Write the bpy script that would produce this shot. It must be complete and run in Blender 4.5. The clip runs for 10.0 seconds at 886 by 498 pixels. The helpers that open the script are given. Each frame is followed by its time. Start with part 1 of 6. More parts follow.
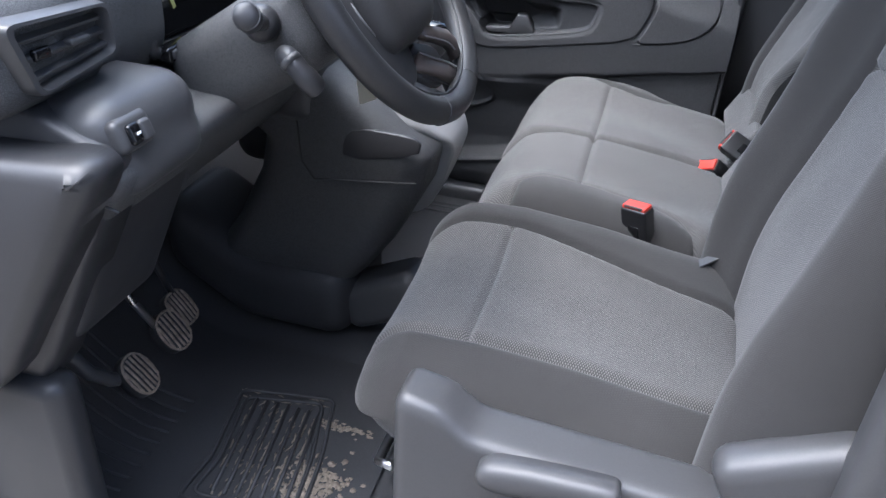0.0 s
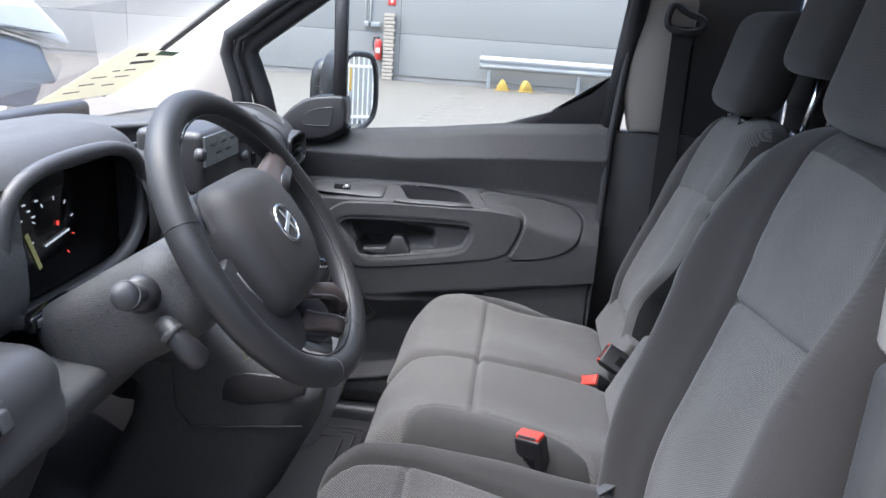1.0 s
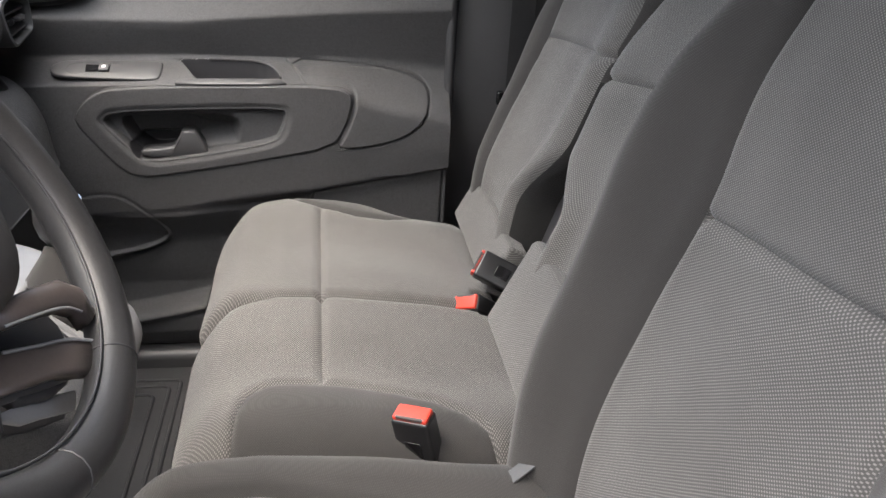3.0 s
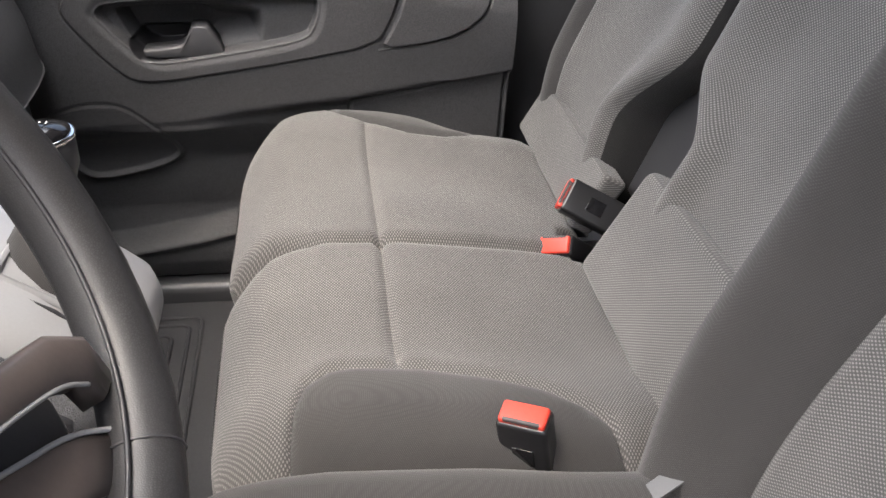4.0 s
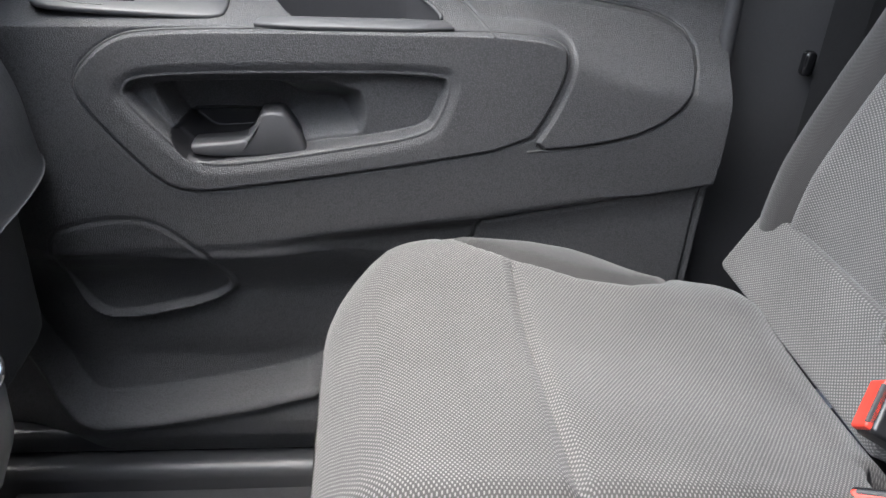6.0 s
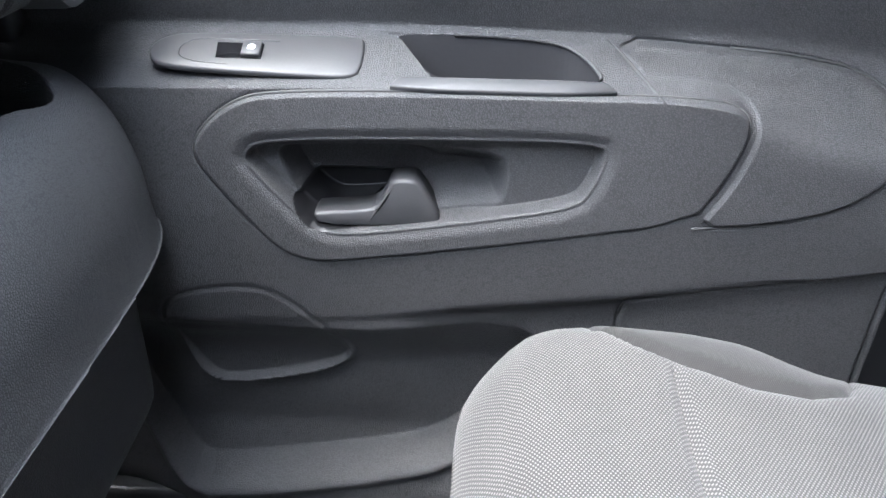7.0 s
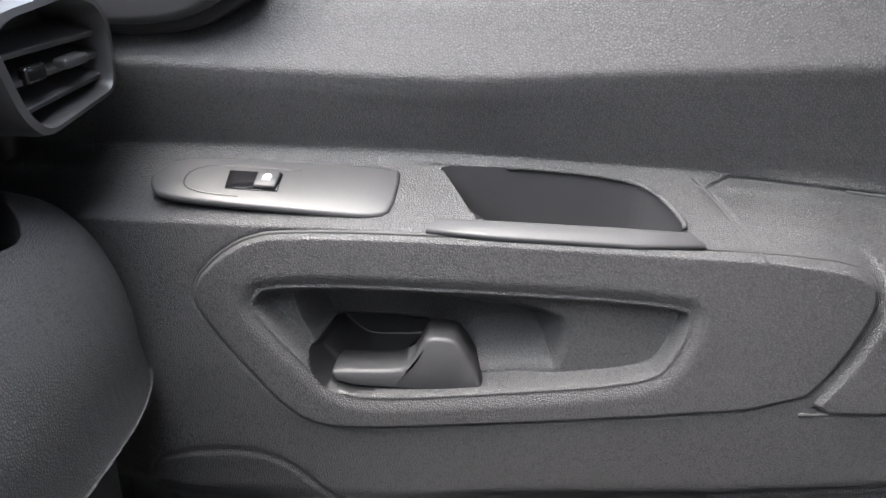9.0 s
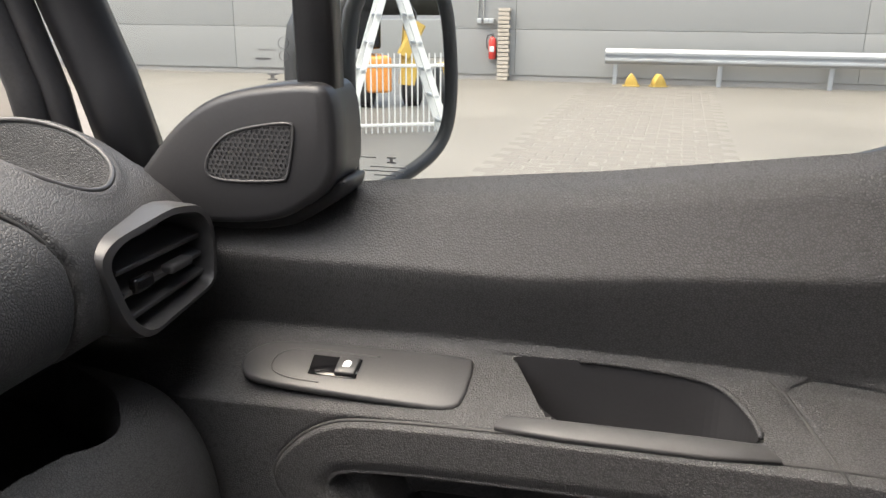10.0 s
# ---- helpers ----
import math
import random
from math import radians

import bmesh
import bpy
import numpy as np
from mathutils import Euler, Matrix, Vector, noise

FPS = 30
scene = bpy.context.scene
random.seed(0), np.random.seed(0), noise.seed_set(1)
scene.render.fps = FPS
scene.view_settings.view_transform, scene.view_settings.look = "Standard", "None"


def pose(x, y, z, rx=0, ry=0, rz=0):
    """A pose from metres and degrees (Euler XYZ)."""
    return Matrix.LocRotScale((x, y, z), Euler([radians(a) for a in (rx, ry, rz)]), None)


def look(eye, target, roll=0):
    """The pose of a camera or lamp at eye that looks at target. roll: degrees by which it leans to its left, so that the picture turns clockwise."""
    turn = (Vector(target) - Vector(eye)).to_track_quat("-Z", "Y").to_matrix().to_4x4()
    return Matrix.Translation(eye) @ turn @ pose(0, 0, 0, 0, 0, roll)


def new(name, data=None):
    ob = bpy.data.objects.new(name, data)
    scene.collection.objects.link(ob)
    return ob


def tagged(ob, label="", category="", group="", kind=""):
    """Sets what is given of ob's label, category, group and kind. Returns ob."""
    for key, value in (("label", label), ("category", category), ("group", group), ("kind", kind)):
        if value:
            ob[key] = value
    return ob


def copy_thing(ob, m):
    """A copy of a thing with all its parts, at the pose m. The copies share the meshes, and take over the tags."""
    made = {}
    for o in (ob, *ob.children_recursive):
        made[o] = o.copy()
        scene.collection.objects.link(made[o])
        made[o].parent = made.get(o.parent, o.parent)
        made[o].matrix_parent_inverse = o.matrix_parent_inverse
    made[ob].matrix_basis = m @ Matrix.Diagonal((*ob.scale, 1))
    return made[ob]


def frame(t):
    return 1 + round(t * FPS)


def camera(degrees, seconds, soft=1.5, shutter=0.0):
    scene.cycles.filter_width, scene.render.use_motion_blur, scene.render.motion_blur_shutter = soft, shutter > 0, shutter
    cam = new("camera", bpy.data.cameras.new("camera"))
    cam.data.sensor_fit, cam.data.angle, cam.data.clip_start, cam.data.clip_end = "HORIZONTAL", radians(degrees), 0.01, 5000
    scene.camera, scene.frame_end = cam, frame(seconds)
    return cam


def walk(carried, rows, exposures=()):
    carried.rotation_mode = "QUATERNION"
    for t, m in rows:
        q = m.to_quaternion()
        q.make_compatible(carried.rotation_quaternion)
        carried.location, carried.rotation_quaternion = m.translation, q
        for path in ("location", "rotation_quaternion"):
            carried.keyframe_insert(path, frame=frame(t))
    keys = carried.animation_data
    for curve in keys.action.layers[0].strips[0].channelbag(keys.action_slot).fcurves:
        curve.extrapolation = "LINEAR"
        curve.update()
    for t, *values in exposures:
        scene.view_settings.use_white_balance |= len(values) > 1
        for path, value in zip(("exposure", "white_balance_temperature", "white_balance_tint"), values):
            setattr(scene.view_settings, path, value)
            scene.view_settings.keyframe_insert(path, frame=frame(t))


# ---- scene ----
cam = camera(59.6, 10.0)
PATH = [
    (0, (0.355, -0.66, 1.509), (-0.069, 0.994, 0.468), 3.4),
    (0.5, (0.332, -0.602, 1.536), (-0.08, 1.146, 0.656), 3.3),
    (1, (0.314, -0.611, 1.578), (0.142, 1.294, 0.991), 4.0),
    (1.5, (0.273, -0.64, 1.591), (0.299, 1.28, 1.033), 3.4),
    (2, (0.252, -0.576, 1.591), (0.468, 1.334, 1.037), 3.7),
    (2.5, (0.263, -0.334, 1.541), (0.551, 1.556, 0.953), 3.3),
    (3, (0.272, -0.164, 1.506), (0.579, 1.594, 0.604), 3.5),
    (3.2, (0.269, -0.11, 1.49), (0.571, 1.579, 0.464), 3.5),
    (4.3, (0.183, 0.157, 1.417), (0.483, 1.765, 0.265), 3.8),
    (4.5, (0.188, 0.176, 1.402), (0.494, 1.796, 0.271), 4.0),
    (5, (0.187, 0.228, 1.369), (0.486, 1.889, 0.295), 3.8),
    (5.2, (0.173, 0.29, 1.357), (0.453, 1.972, 0.313), 3.2),
    (6.3, (0.09, 0.623, 1.275), (0.284, 2.356, 0.297), 3.9),
    (6.5, (0.086, 0.647, 1.312), (0.257, 2.355, 0.286), 3.5),
    (7, (0.049, 0.703, 1.325), (0.036, 2.419, 0.298), 2.2),
    (7.5, (0.021, 0.767, 1.332), (-0.023, 2.484, 0.308), 2.8),
    (8, (0.038, 0.817, 1.317), (-0.044, 2.564, 0.348), 2.5),
    (8.5, (0.067, 0.868, 1.313), (-0.034, 2.679, 0.472), 2.4),
    (9, (0.057, 0.856, 1.317), (-0.123, 2.668, 0.49), 2.0),
    (9.5, (0.065, 0.869, 1.355), (-0.192, 2.714, 0.627), 1.5),
    (10, (0.084, 0.868, 1.399), (-0.391, 2.719, 0.808), 0.4),
]
walk(cam, [(t, look(eye, target, roll)) for t, eye, target, roll in PATH], [(0, 2.1, 5450, 10), (0.5, 2.75, 5750, 10), (1.0, 2.0, 5700, 10), (1.5, 1.5, 5800, 8), (2.0, 1.55, 5950, 8), (2.5, 1.75, 6200, 10), (3, 2.2, 6500, 10), (4.5, 2.25, 6400, 12), (6.4, 2.6, 5750, 8), (7.5, 3.2, 5550, 8), (8.0, 3.3, 5750, 8), (8.5, 2.9, 5900, 10), (9.0, 2.85, 6150, 10), (9.5, 2.6, 6200, 10), (10, 1.8, 6850, 10)])

# ---- light ----
world = bpy.data.worlds.new("overcast_sky")
scene.world = world
world.use_nodes = True
wn = world.node_tree.nodes
sky = wn.new("ShaderNodeTexSky")
sky.sky_type = "NISHITA"
sky.sun_disc = False
sky.sun_elevation = radians(70)
sky.sun_rotation = radians(247)
sky.air_density, sky.dust_density, sky.ozone_density = 1.0, 7.0, 1.0
wn["Background"].inputs["Strength"].default_value = 0.15
world.node_tree.links.new(sky.outputs["Color"], wn["Background"].inputs["Color"])

sun_data = bpy.data.lights.new("sun", "SUN")
sun_data.energy, sun_data.angle, sun_data.color = 2.0, radians(90), (1.0, 0.98, 0.96)
sun = new("sun", sun_data)
sun.matrix_world = look((-2.6, -0.6, 8.2), (0.0, 0.5, 0.5))


# ---- materials ----
def mat(name, color, rough=0.5, metal=0.0, grain=0.0, grain_size=0.0016, bump=0.15, spread=0.12, patch=0.12, coat=0.0,
        pebble=False, emit=None, spec=0.5):
    """A procedural surface: colour varied at two scales, roughness varied, fine relief."""
    m = bpy.data.materials.new(name)
    m.use_nodes = True
    n, l = m.node_tree.nodes, m.node_tree.links
    b = n["Principled BSDF"]
    b.inputs["Metallic"].default_value = metal
    b.inputs["Coat Weight"].default_value = coat
    b.inputs["Specular IOR Level"].default_value = spec
    tc = n.new("ShaderNodeTexCoord")
    big = n.new("ShaderNodeTexNoise")
    big.inputs["Scale"].default_value = 1.0 / patch
    big.inputs["Detail"].default_value = 4
    l.new(tc.outputs["Object"], big.inputs["Vector"])
    fine = n.new("ShaderNodeTexNoise")
    fine.inputs["Scale"].default_value = 0.35 / grain_size
    fine.inputs["Detail"].default_value = 2
    l.new(tc.outputs["Object"], fine.inputs["Vector"])
    add = n.new("ShaderNodeMath")
    add.operation = "ADD"
    l.new(big.outputs["Fac"], add.inputs[0])
    l.new(fine.outputs["Fac"], add.inputs[1])
    ramp = n.new("ShaderNodeMapRange")
    ramp.inputs["From Min"].default_value, ramp.inputs["From Max"].default_value = 0.5, 1.5
    ramp.inputs["To Min"].default_value, ramp.inputs["To Max"].default_value = 1 - spread, 1 + spread
    l.new(add.outputs[0], ramp.inputs["Value"])
    mix = n.new("ShaderNodeVectorMath")
    mix.operation = "SCALE"
    mix.inputs[0].default_value = color
    l.new(ramp.outputs["Result"], mix.inputs["Scale"])
    l.new(mix.outputs["Vector"], b.inputs["Base Color"])
    rr = n.new("ShaderNodeMapRange")
    rr.inputs["From Min"].default_value, rr.inputs["From Max"].default_value = 0.3, 0.7
    rr.inputs["To Min"].default_value, rr.inputs["To Max"].default_value = max(rough - 0.06, 0.02), min(rough + 0.06, 1)
    l.new(big.outputs["Fac"], rr.inputs["Value"])
    l.new(rr.outputs["Result"], b.inputs["Roughness"])
    if grain > 0:
        if pebble:
            tex = n.new("ShaderNodeTexVoronoi")
            tex.feature = "DISTANCE_TO_EDGE"
            tex.inputs["Scale"].default_value = 1.0 / grain_size
            l.new(tc.outputs["Object"], tex.inputs["Vector"])
            cell = n.new("ShaderNodeMapRange")
            cell.interpolation_type = "SMOOTHSTEP"
            cell.inputs["From Min"].default_value, cell.inputs["From Max"].default_value = 0.0, 0.28
            l.new(tex.outputs["Distance"], cell.inputs["Value"])
            out = cell.outputs["Result"]
            # Shade in the grain's grooves is painted into the base colour.
            groove_shade = n.new("ShaderNodeMapRange")
            groove_shade.inputs["To Min"].default_value, groove_shade.inputs["To Max"].default_value = 0.62, 1.10
            l.new(out, groove_shade.inputs["Value"])
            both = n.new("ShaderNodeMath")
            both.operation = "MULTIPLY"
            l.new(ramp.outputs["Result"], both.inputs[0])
            l.new(groove_shade.outputs["Result"], both.inputs[1])
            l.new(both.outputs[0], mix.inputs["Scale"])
        else:
            out = fine.outputs["Fac"]
        bp = n.new("ShaderNodeBump")
        bp.inputs["Strength"].default_value = bump
        bp.inputs["Distance"].default_value = grain
        l.new(out, bp.inputs["Height"])
        l.new(bp.outputs["Normal"], b.inputs["Normal"])
    if emit:
        b.inputs["Emission Color"].default_value = (*emit[:3], 1)
        b.inputs["Emission Strength"].default_value = emit[3]
    return m


def fabric(name, low, high, axes, pitch):
    """Woven seat cloth: light thread dots on a darker ground, in offset rows along two of the axes."""
    m = bpy.data.materials.new(name)
    m.use_nodes = True
    n, l = m.node_tree.nodes, m.node_tree.links
    b = n["Principled BSDF"]
    b.inputs["Roughness"].default_value = 0.95
    b.inputs["Specular IOR Level"].default_value = 0.15
    b.inputs["Sheen Weight"].default_value = 0.15
    b.inputs["Sheen Roughness"].default_value = 0.6
    tc = n.new("ShaderNodeTexCoord")
    wob = n.new("ShaderNodeTexNoise")
    wob.inputs["Scale"].default_value = 30
    l.new(tc.outputs["Object"], wob.inputs["Vector"])
    shift = n.new("ShaderNodeVectorMath")
    shift.operation = "MULTIPLY_ADD"
    l.new(wob.outputs["Color"], shift.inputs[0])
    shift.inputs[1].default_value = (0.0012,) * 3
    l.new(tc.outputs["Object"], shift.inputs[2])
    sep = n.new("ShaderNodeSeparateXYZ")
    l.new(shift.outputs["Vector"], sep.inputs[0])

    def wave(a, b2, sign):
        s = n.new("ShaderNodeMath")
        s.operation = "MULTIPLY_ADD"
        l.new(sep.outputs[b2], s.inputs[0])
        s.inputs[1].default_value = sign * 0.8
        l.new(sep.outputs[a], s.inputs[2])
        k = n.new("ShaderNodeMath")
        k.operation = "MULTIPLY"
        l.new(s.outputs[0], k.inputs[0])
        k.inputs[1].default_value = 2 * math.pi / pitch
        w = n.new("ShaderNodeMath")
        w.operation = "SINE"
        l.new(k.outputs[0], w.inputs[0])
        return w.outputs[0]

    prod = n.new("ShaderNodeMath")
    prod.operation = "ADD"
    l.new(wave(axes[0], axes[1], 1), prod.inputs[0])
    l.new(wave(axes[0], axes[1], -1), prod.inputs[1])
    rng = n.new("ShaderNodeMapRange")
    rng.interpolation_type = "SMOOTHSTEP"
    rng.inputs["From Min"].default_value, rng.inputs["From Max"].default_value = -0.2, 1.7
    l.new(prod.outputs[0], rng.inputs["Value"])
    thread = n.new("ShaderNodeTexNoise")
    thread.inputs["Scale"].default_value = 900
    l.new(tc.outputs["Object"], thread.inputs["Vector"])
    big = n.new("ShaderNodeTexNoise")
    big.inputs["Scale"].default_value = 9
    big.inputs["Detail"].default_value = 5
    l.new(tc.outputs["Object"], big.inputs["Vector"])
    mul = n.new("ShaderNodeMath")
    mul.operation = "ADD"
    l.new(thread.outputs["Fac"], mul.inputs[0])
    l.new(big.outputs["Fac"], mul.inputs[1])
    var = n.new("ShaderNodeMapRange")
    var.inputs["From Min"].default_value, var.inputs["From Max"].default_value = 0.6, 1.4
    var.inputs["To Min"].default_value, var.inputs["To Max"].default_value = 0.82, 1.18
    l.new(mul.outputs[0], var.inputs["Value"])
    col = n.new("ShaderNodeMix")
    col.data_type = "RGBA"
    col.inputs["A"].default_value, col.inputs["B"].default_value = (*low, 1), (*high, 1)
    l.new(rng.outputs["Result"], col.inputs["Factor"])
    sc = n.new("ShaderNodeVectorMath")
    sc.operation = "SCALE"
    l.new(col.outputs["Result"], sc.inputs[0])
    l.new(var.outputs["Result"], sc.inputs["Scale"])
    l.new(sc.outputs["Vector"], b.inputs["Base Color"])
    bp = n.new("ShaderNodeBump")
    bp.inputs["Strength"].default_value = 0.35
    bp.inputs["Distance"].default_value = 0.0005
    l.new(rng.outputs["Result"], bp.inputs["Height"])
    l.new(bp.outputs["Normal"], b.inputs["Normal"])
    return m


def glass(name, tint=(0.93, 0.96, 0.95), ior=1.25):
    m = bpy.data.materials.new(name)
    m.use_nodes = True
    n, l = m.node_tree.nodes, m.node_tree.links
    n.remove(n["Principled BSDF"])
    tr, gl, fr, mx = (n.new("ShaderNodeBsdfTransparent"), n.new("ShaderNodeBsdfGlossy"), n.new("ShaderNodeFresnel"), n.new("ShaderNodeMixShader"))
    tr.inputs["Color"].default_value = (*tint, 1)
    gl.inputs["Roughness"].default_value = 0.01
    fr.inputs["IOR"].default_value = ior
    l.new(fr.outputs["Fac"], mx.inputs["Fac"])
    l.new(tr.outputs["BSDF"], mx.inputs[1])
    l.new(gl.outputs["BSDF"], mx.inputs[2])
    l.new(mx.outputs["Shader"], n["Material Output"].inputs["Surface"])
    return m


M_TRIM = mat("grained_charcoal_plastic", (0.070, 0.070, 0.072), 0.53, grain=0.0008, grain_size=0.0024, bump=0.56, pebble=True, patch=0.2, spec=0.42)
M_SMOOTH = mat("satin_charcoal_plastic", (0.056, 0.056, 0.058), 0.42, grain=0.0002, grain_size=0.0008, bump=0.2)
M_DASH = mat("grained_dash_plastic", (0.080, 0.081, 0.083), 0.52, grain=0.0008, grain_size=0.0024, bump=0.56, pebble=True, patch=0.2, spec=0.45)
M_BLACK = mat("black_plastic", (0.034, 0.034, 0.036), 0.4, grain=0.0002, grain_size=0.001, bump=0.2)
M_GLOSS = mat("gloss_black_plastic", (0.008, 0.008, 0.009), 0.12)
M_RUBBER = mat("black_rubber", (0.032, 0.032, 0.034), 0.6, grain=0.0003, grain_size=0.001, bump=0.3, spread=0.3)
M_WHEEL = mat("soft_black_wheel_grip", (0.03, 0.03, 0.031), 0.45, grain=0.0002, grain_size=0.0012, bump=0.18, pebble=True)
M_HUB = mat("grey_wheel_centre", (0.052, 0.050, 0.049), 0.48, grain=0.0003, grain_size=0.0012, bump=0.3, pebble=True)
M_BROWN = mat("worn_satin_spoke", (0.085, 0.070, 0.064), 0.32, grain=0.0002, grain_size=0.001, bump=0.2)
M_CHROME = mat("chrome", (0.75, 0.75, 0.76), 0.12, metal=1.0, spread=0.04)
M_STEEL = mat("brushed_steel", (0.55, 0.55, 0.56), 0.3, metal=1.0, spread=0.1)
M_LIGHT_H = fabric("light_cloth_flat", (0.053, 0.051, 0.049), (0.168, 0.161, 0.154), ("X", "Y"), 0.0038)
# The same light cloth, lightened for backrests that get less light.
M_LIGHT_V = fabric("light_cloth_upright", (0.068, 0.066, 0.0635), (0.190, 0.183, 0.175), ("Z", "Y"), 0.0038)
M_MID_V = fabric("mid_cloth_upright", (0.066, 0.064, 0.062), (0.160, 0.155, 0.150), ("Z", "Y"), 0.0031)
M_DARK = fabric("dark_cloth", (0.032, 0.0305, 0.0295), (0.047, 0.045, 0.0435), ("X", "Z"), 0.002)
# Darker copy of the dark cloth, with the backrest gap's shade in its colour.
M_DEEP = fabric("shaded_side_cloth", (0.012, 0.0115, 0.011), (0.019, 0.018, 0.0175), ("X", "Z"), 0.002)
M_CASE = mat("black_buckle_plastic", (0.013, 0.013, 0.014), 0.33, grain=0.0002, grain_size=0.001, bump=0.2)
M_PALE = mat("grey_satin_plastic", (0.25, 0.25, 0.25), 0.38, grain=0.0003, grain_size=0.001, bump=0.2, spread=0.05)
M_RED = mat("red_buckle_button", (0.62, 0.05, 0.03), 0.4)
M_BEIGE = mat("pale_beige_pillar_trim", (0.40, 0.377, 0.343), 0.7, grain=0.0003, grain_size=0.0012, bump=0.2, spread=0.05)
M_WHITE = mat("white_body_paint", (0.78, 0.78, 0.76), 0.25, coat=0.5, spread=0.03)
M_CARD = mat("cream_paper", (0.74, 0.72, 0.62), 0.8, spread=0.05)
card_nodes = M_CARD.node_tree
sheer = card_nodes.nodes.new("ShaderNodeBsdfTranslucent")
sheer.inputs["Color"].default_value = (0.74, 0.72, 0.62, 1)
card_mix = card_nodes.nodes.new("ShaderNodeMixShader")
card_nodes.links.new(card_nodes.nodes["Principled BSDF"].outputs["BSDF"], card_mix.inputs[1])
card_nodes.links.new(sheer.outputs["BSDF"], card_mix.inputs[2])
card_nodes.links.new(card_mix.outputs["Shader"], card_nodes.nodes["Material Output"].inputs["Surface"])
M_GREEN = mat("dark_green_print", (0.03, 0.09, 0.05), 0.6)
M_INK = mat("dark_ink", (0.05, 0.05, 0.05), 0.7)
M_BELT = mat("black_webbing", (0.03, 0.03, 0.031), 0.8, grain=0.0004, grain_size=0.0014, bump=0.5)
M_MUD = mat("dried_mud", (0.24, 0.20, 0.155), 0.95, grain=0.001, grain_size=0.003, bump=0.6, spread=0.35, patch=0.03)
M_PADMUD = mat("muddy_pedal_rubber", (0.30, 0.24, 0.185), 0.9, grain=0.001, grain_size=0.003, bump=0.6, spread=0.6, patch=0.02)
M_GLASS = glass("window_glass")
M_SCREEN_GLASS = glass("coated_windscreen_glass", ior=1.04)
M_MIRROR = mat("mirror_glass", (0.66, 0.69, 0.72), 0.0, metal=1.0, spread=0.0)
for link in list(M_MIRROR.node_tree.links):
    if link.to_socket.name == "Roughness":
        M_MIRROR.node_tree.links.remove(link)
M_MIRROR.node_tree.nodes["Principled BSDF"].inputs["Roughness"].default_value = 0.0
M_ETCH = mat("etched_glass_mark", (0.16, 0.16, 0.16), 0.7)
M_WALL = mat("pale_grey_wall_panel", (0.255, 0.252, 0.244), 0.6, spread=0.05, patch=2.0, grain=0.002, grain_size=0.05, bump=0.1)
M_BRICK = mat("pale_brick", (0.42, 0.37, 0.31), 0.85, spread=0.25, patch=0.2, grain=0.003, grain_size=0.01, bump=0.5)
M_GALV = mat("galvanised_steel", (0.42, 0.43, 0.44), 0.45, metal=0.6, spread=0.12, patch=0.4)
M_YELLOW = mat("yellow_paint", (0.48, 0.32, 0.07), 0.5, spread=0.15, patch=0.1)
M_ORANGE = mat("orange_paint", (0.62, 0.24, 0.05), 0.5, spread=0.15, patch=0.1)
M_EXTRED = mat("red_enamel", (0.6, 0.05, 0.04), 0.35)
M_WPAINT = mat("white_fence_paint", (0.62, 0.62, 0.60), 0.5, spread=0.05)
M_SCREEN = mat("grey_display", (0.055, 0.058, 0.058), 0.2, emit=(0.5, 0.55, 0.55, 0.02))
M_NEEDLE = mat("lit_white_mark", (0.7, 0.7, 0.7), 0.5, emit=(1, 1, 1, 0.12))
M_LAMPRED = mat("lit_red_mark", (0.8, 0.05, 0.04), 0.5, emit=(1, 0.06, 0.04, 0.3))
M_AMBER = mat("lit_amber_bar", (0.25, 0.25, 0.10), 0.5, emit=(0.5, 0.5, 0.2, 0.06))


def ground_material():
    """Damp concrete yard with slabs of differing tone and a patch of block paving."""
    m = mat("damp_concrete_yard", (0.128, 0.118, 0.104), 0.55, spread=0.25, patch=1.6, grain=0.004, grain_size=0.02, bump=0.4)
    return m


M_GROUND = ground_material()
M_PAVE = mat("worn_paving_block", (0.118, 0.107, 0.095), 0.7, spread=0.16, patch=0.15, grain=0.003, grain_size=0.01, bump=0.5)


# ---- building helpers ----
def thing(name, at, label, category, group="", kind=""):
    ob = new(name)
    ob.empty_display_size = 0.05
    ob.location = at
    return tagged(ob, label, category, group, kind)


def link_mesh(name, mesh, material, parent=None, label=""):
    ob = new(name, mesh)
    if material:
        mesh.materials.append(material)
    if parent:
        ob.parent = parent
        if parent.parent is None:
            ob.matrix_parent_inverse = Matrix.Translation(-parent.location)
    if label:
        ob["label"] = label
    return ob


def shared_normals(V, Q):
    """Normals at the corners of a quad grid, so that parts cut from it shade as one surface."""
    P = V[Q]
    N = np.cross(P[:, 2] - P[:, 0], P[:, 3] - P[:, 1])
    out = np.zeros_like(V)
    for k in range(4):
        np.add.at(out, Q[:, k], N)
    return out / np.maximum(np.linalg.norm(out, axis=1, keepdims=True), 1e-12)


def solid(name, V, F, material, parent=None, label="", smooth=True, normals=None):
    """A mesh object from arrays, with unused corners left out."""
    V = np.asarray(V, float)
    used = sorted({i for f in F for i in f})
    at = {i: k for k, i in enumerate(used)}
    mesh = bpy.data.meshes.new(name)
    mesh.from_pydata([tuple(V[i]) for i in used], [], [[at[i] for i in f] for f in F])
    mesh.polygons.foreach_set("use_smooth", [smooth] * len(mesh.polygons))
    mesh.update()
    if normals is not None:
        mesh.normals_split_custom_set_from_vertices([tuple(normals[i]) for i in used])
    return link_mesh(name, mesh, material, parent, label)


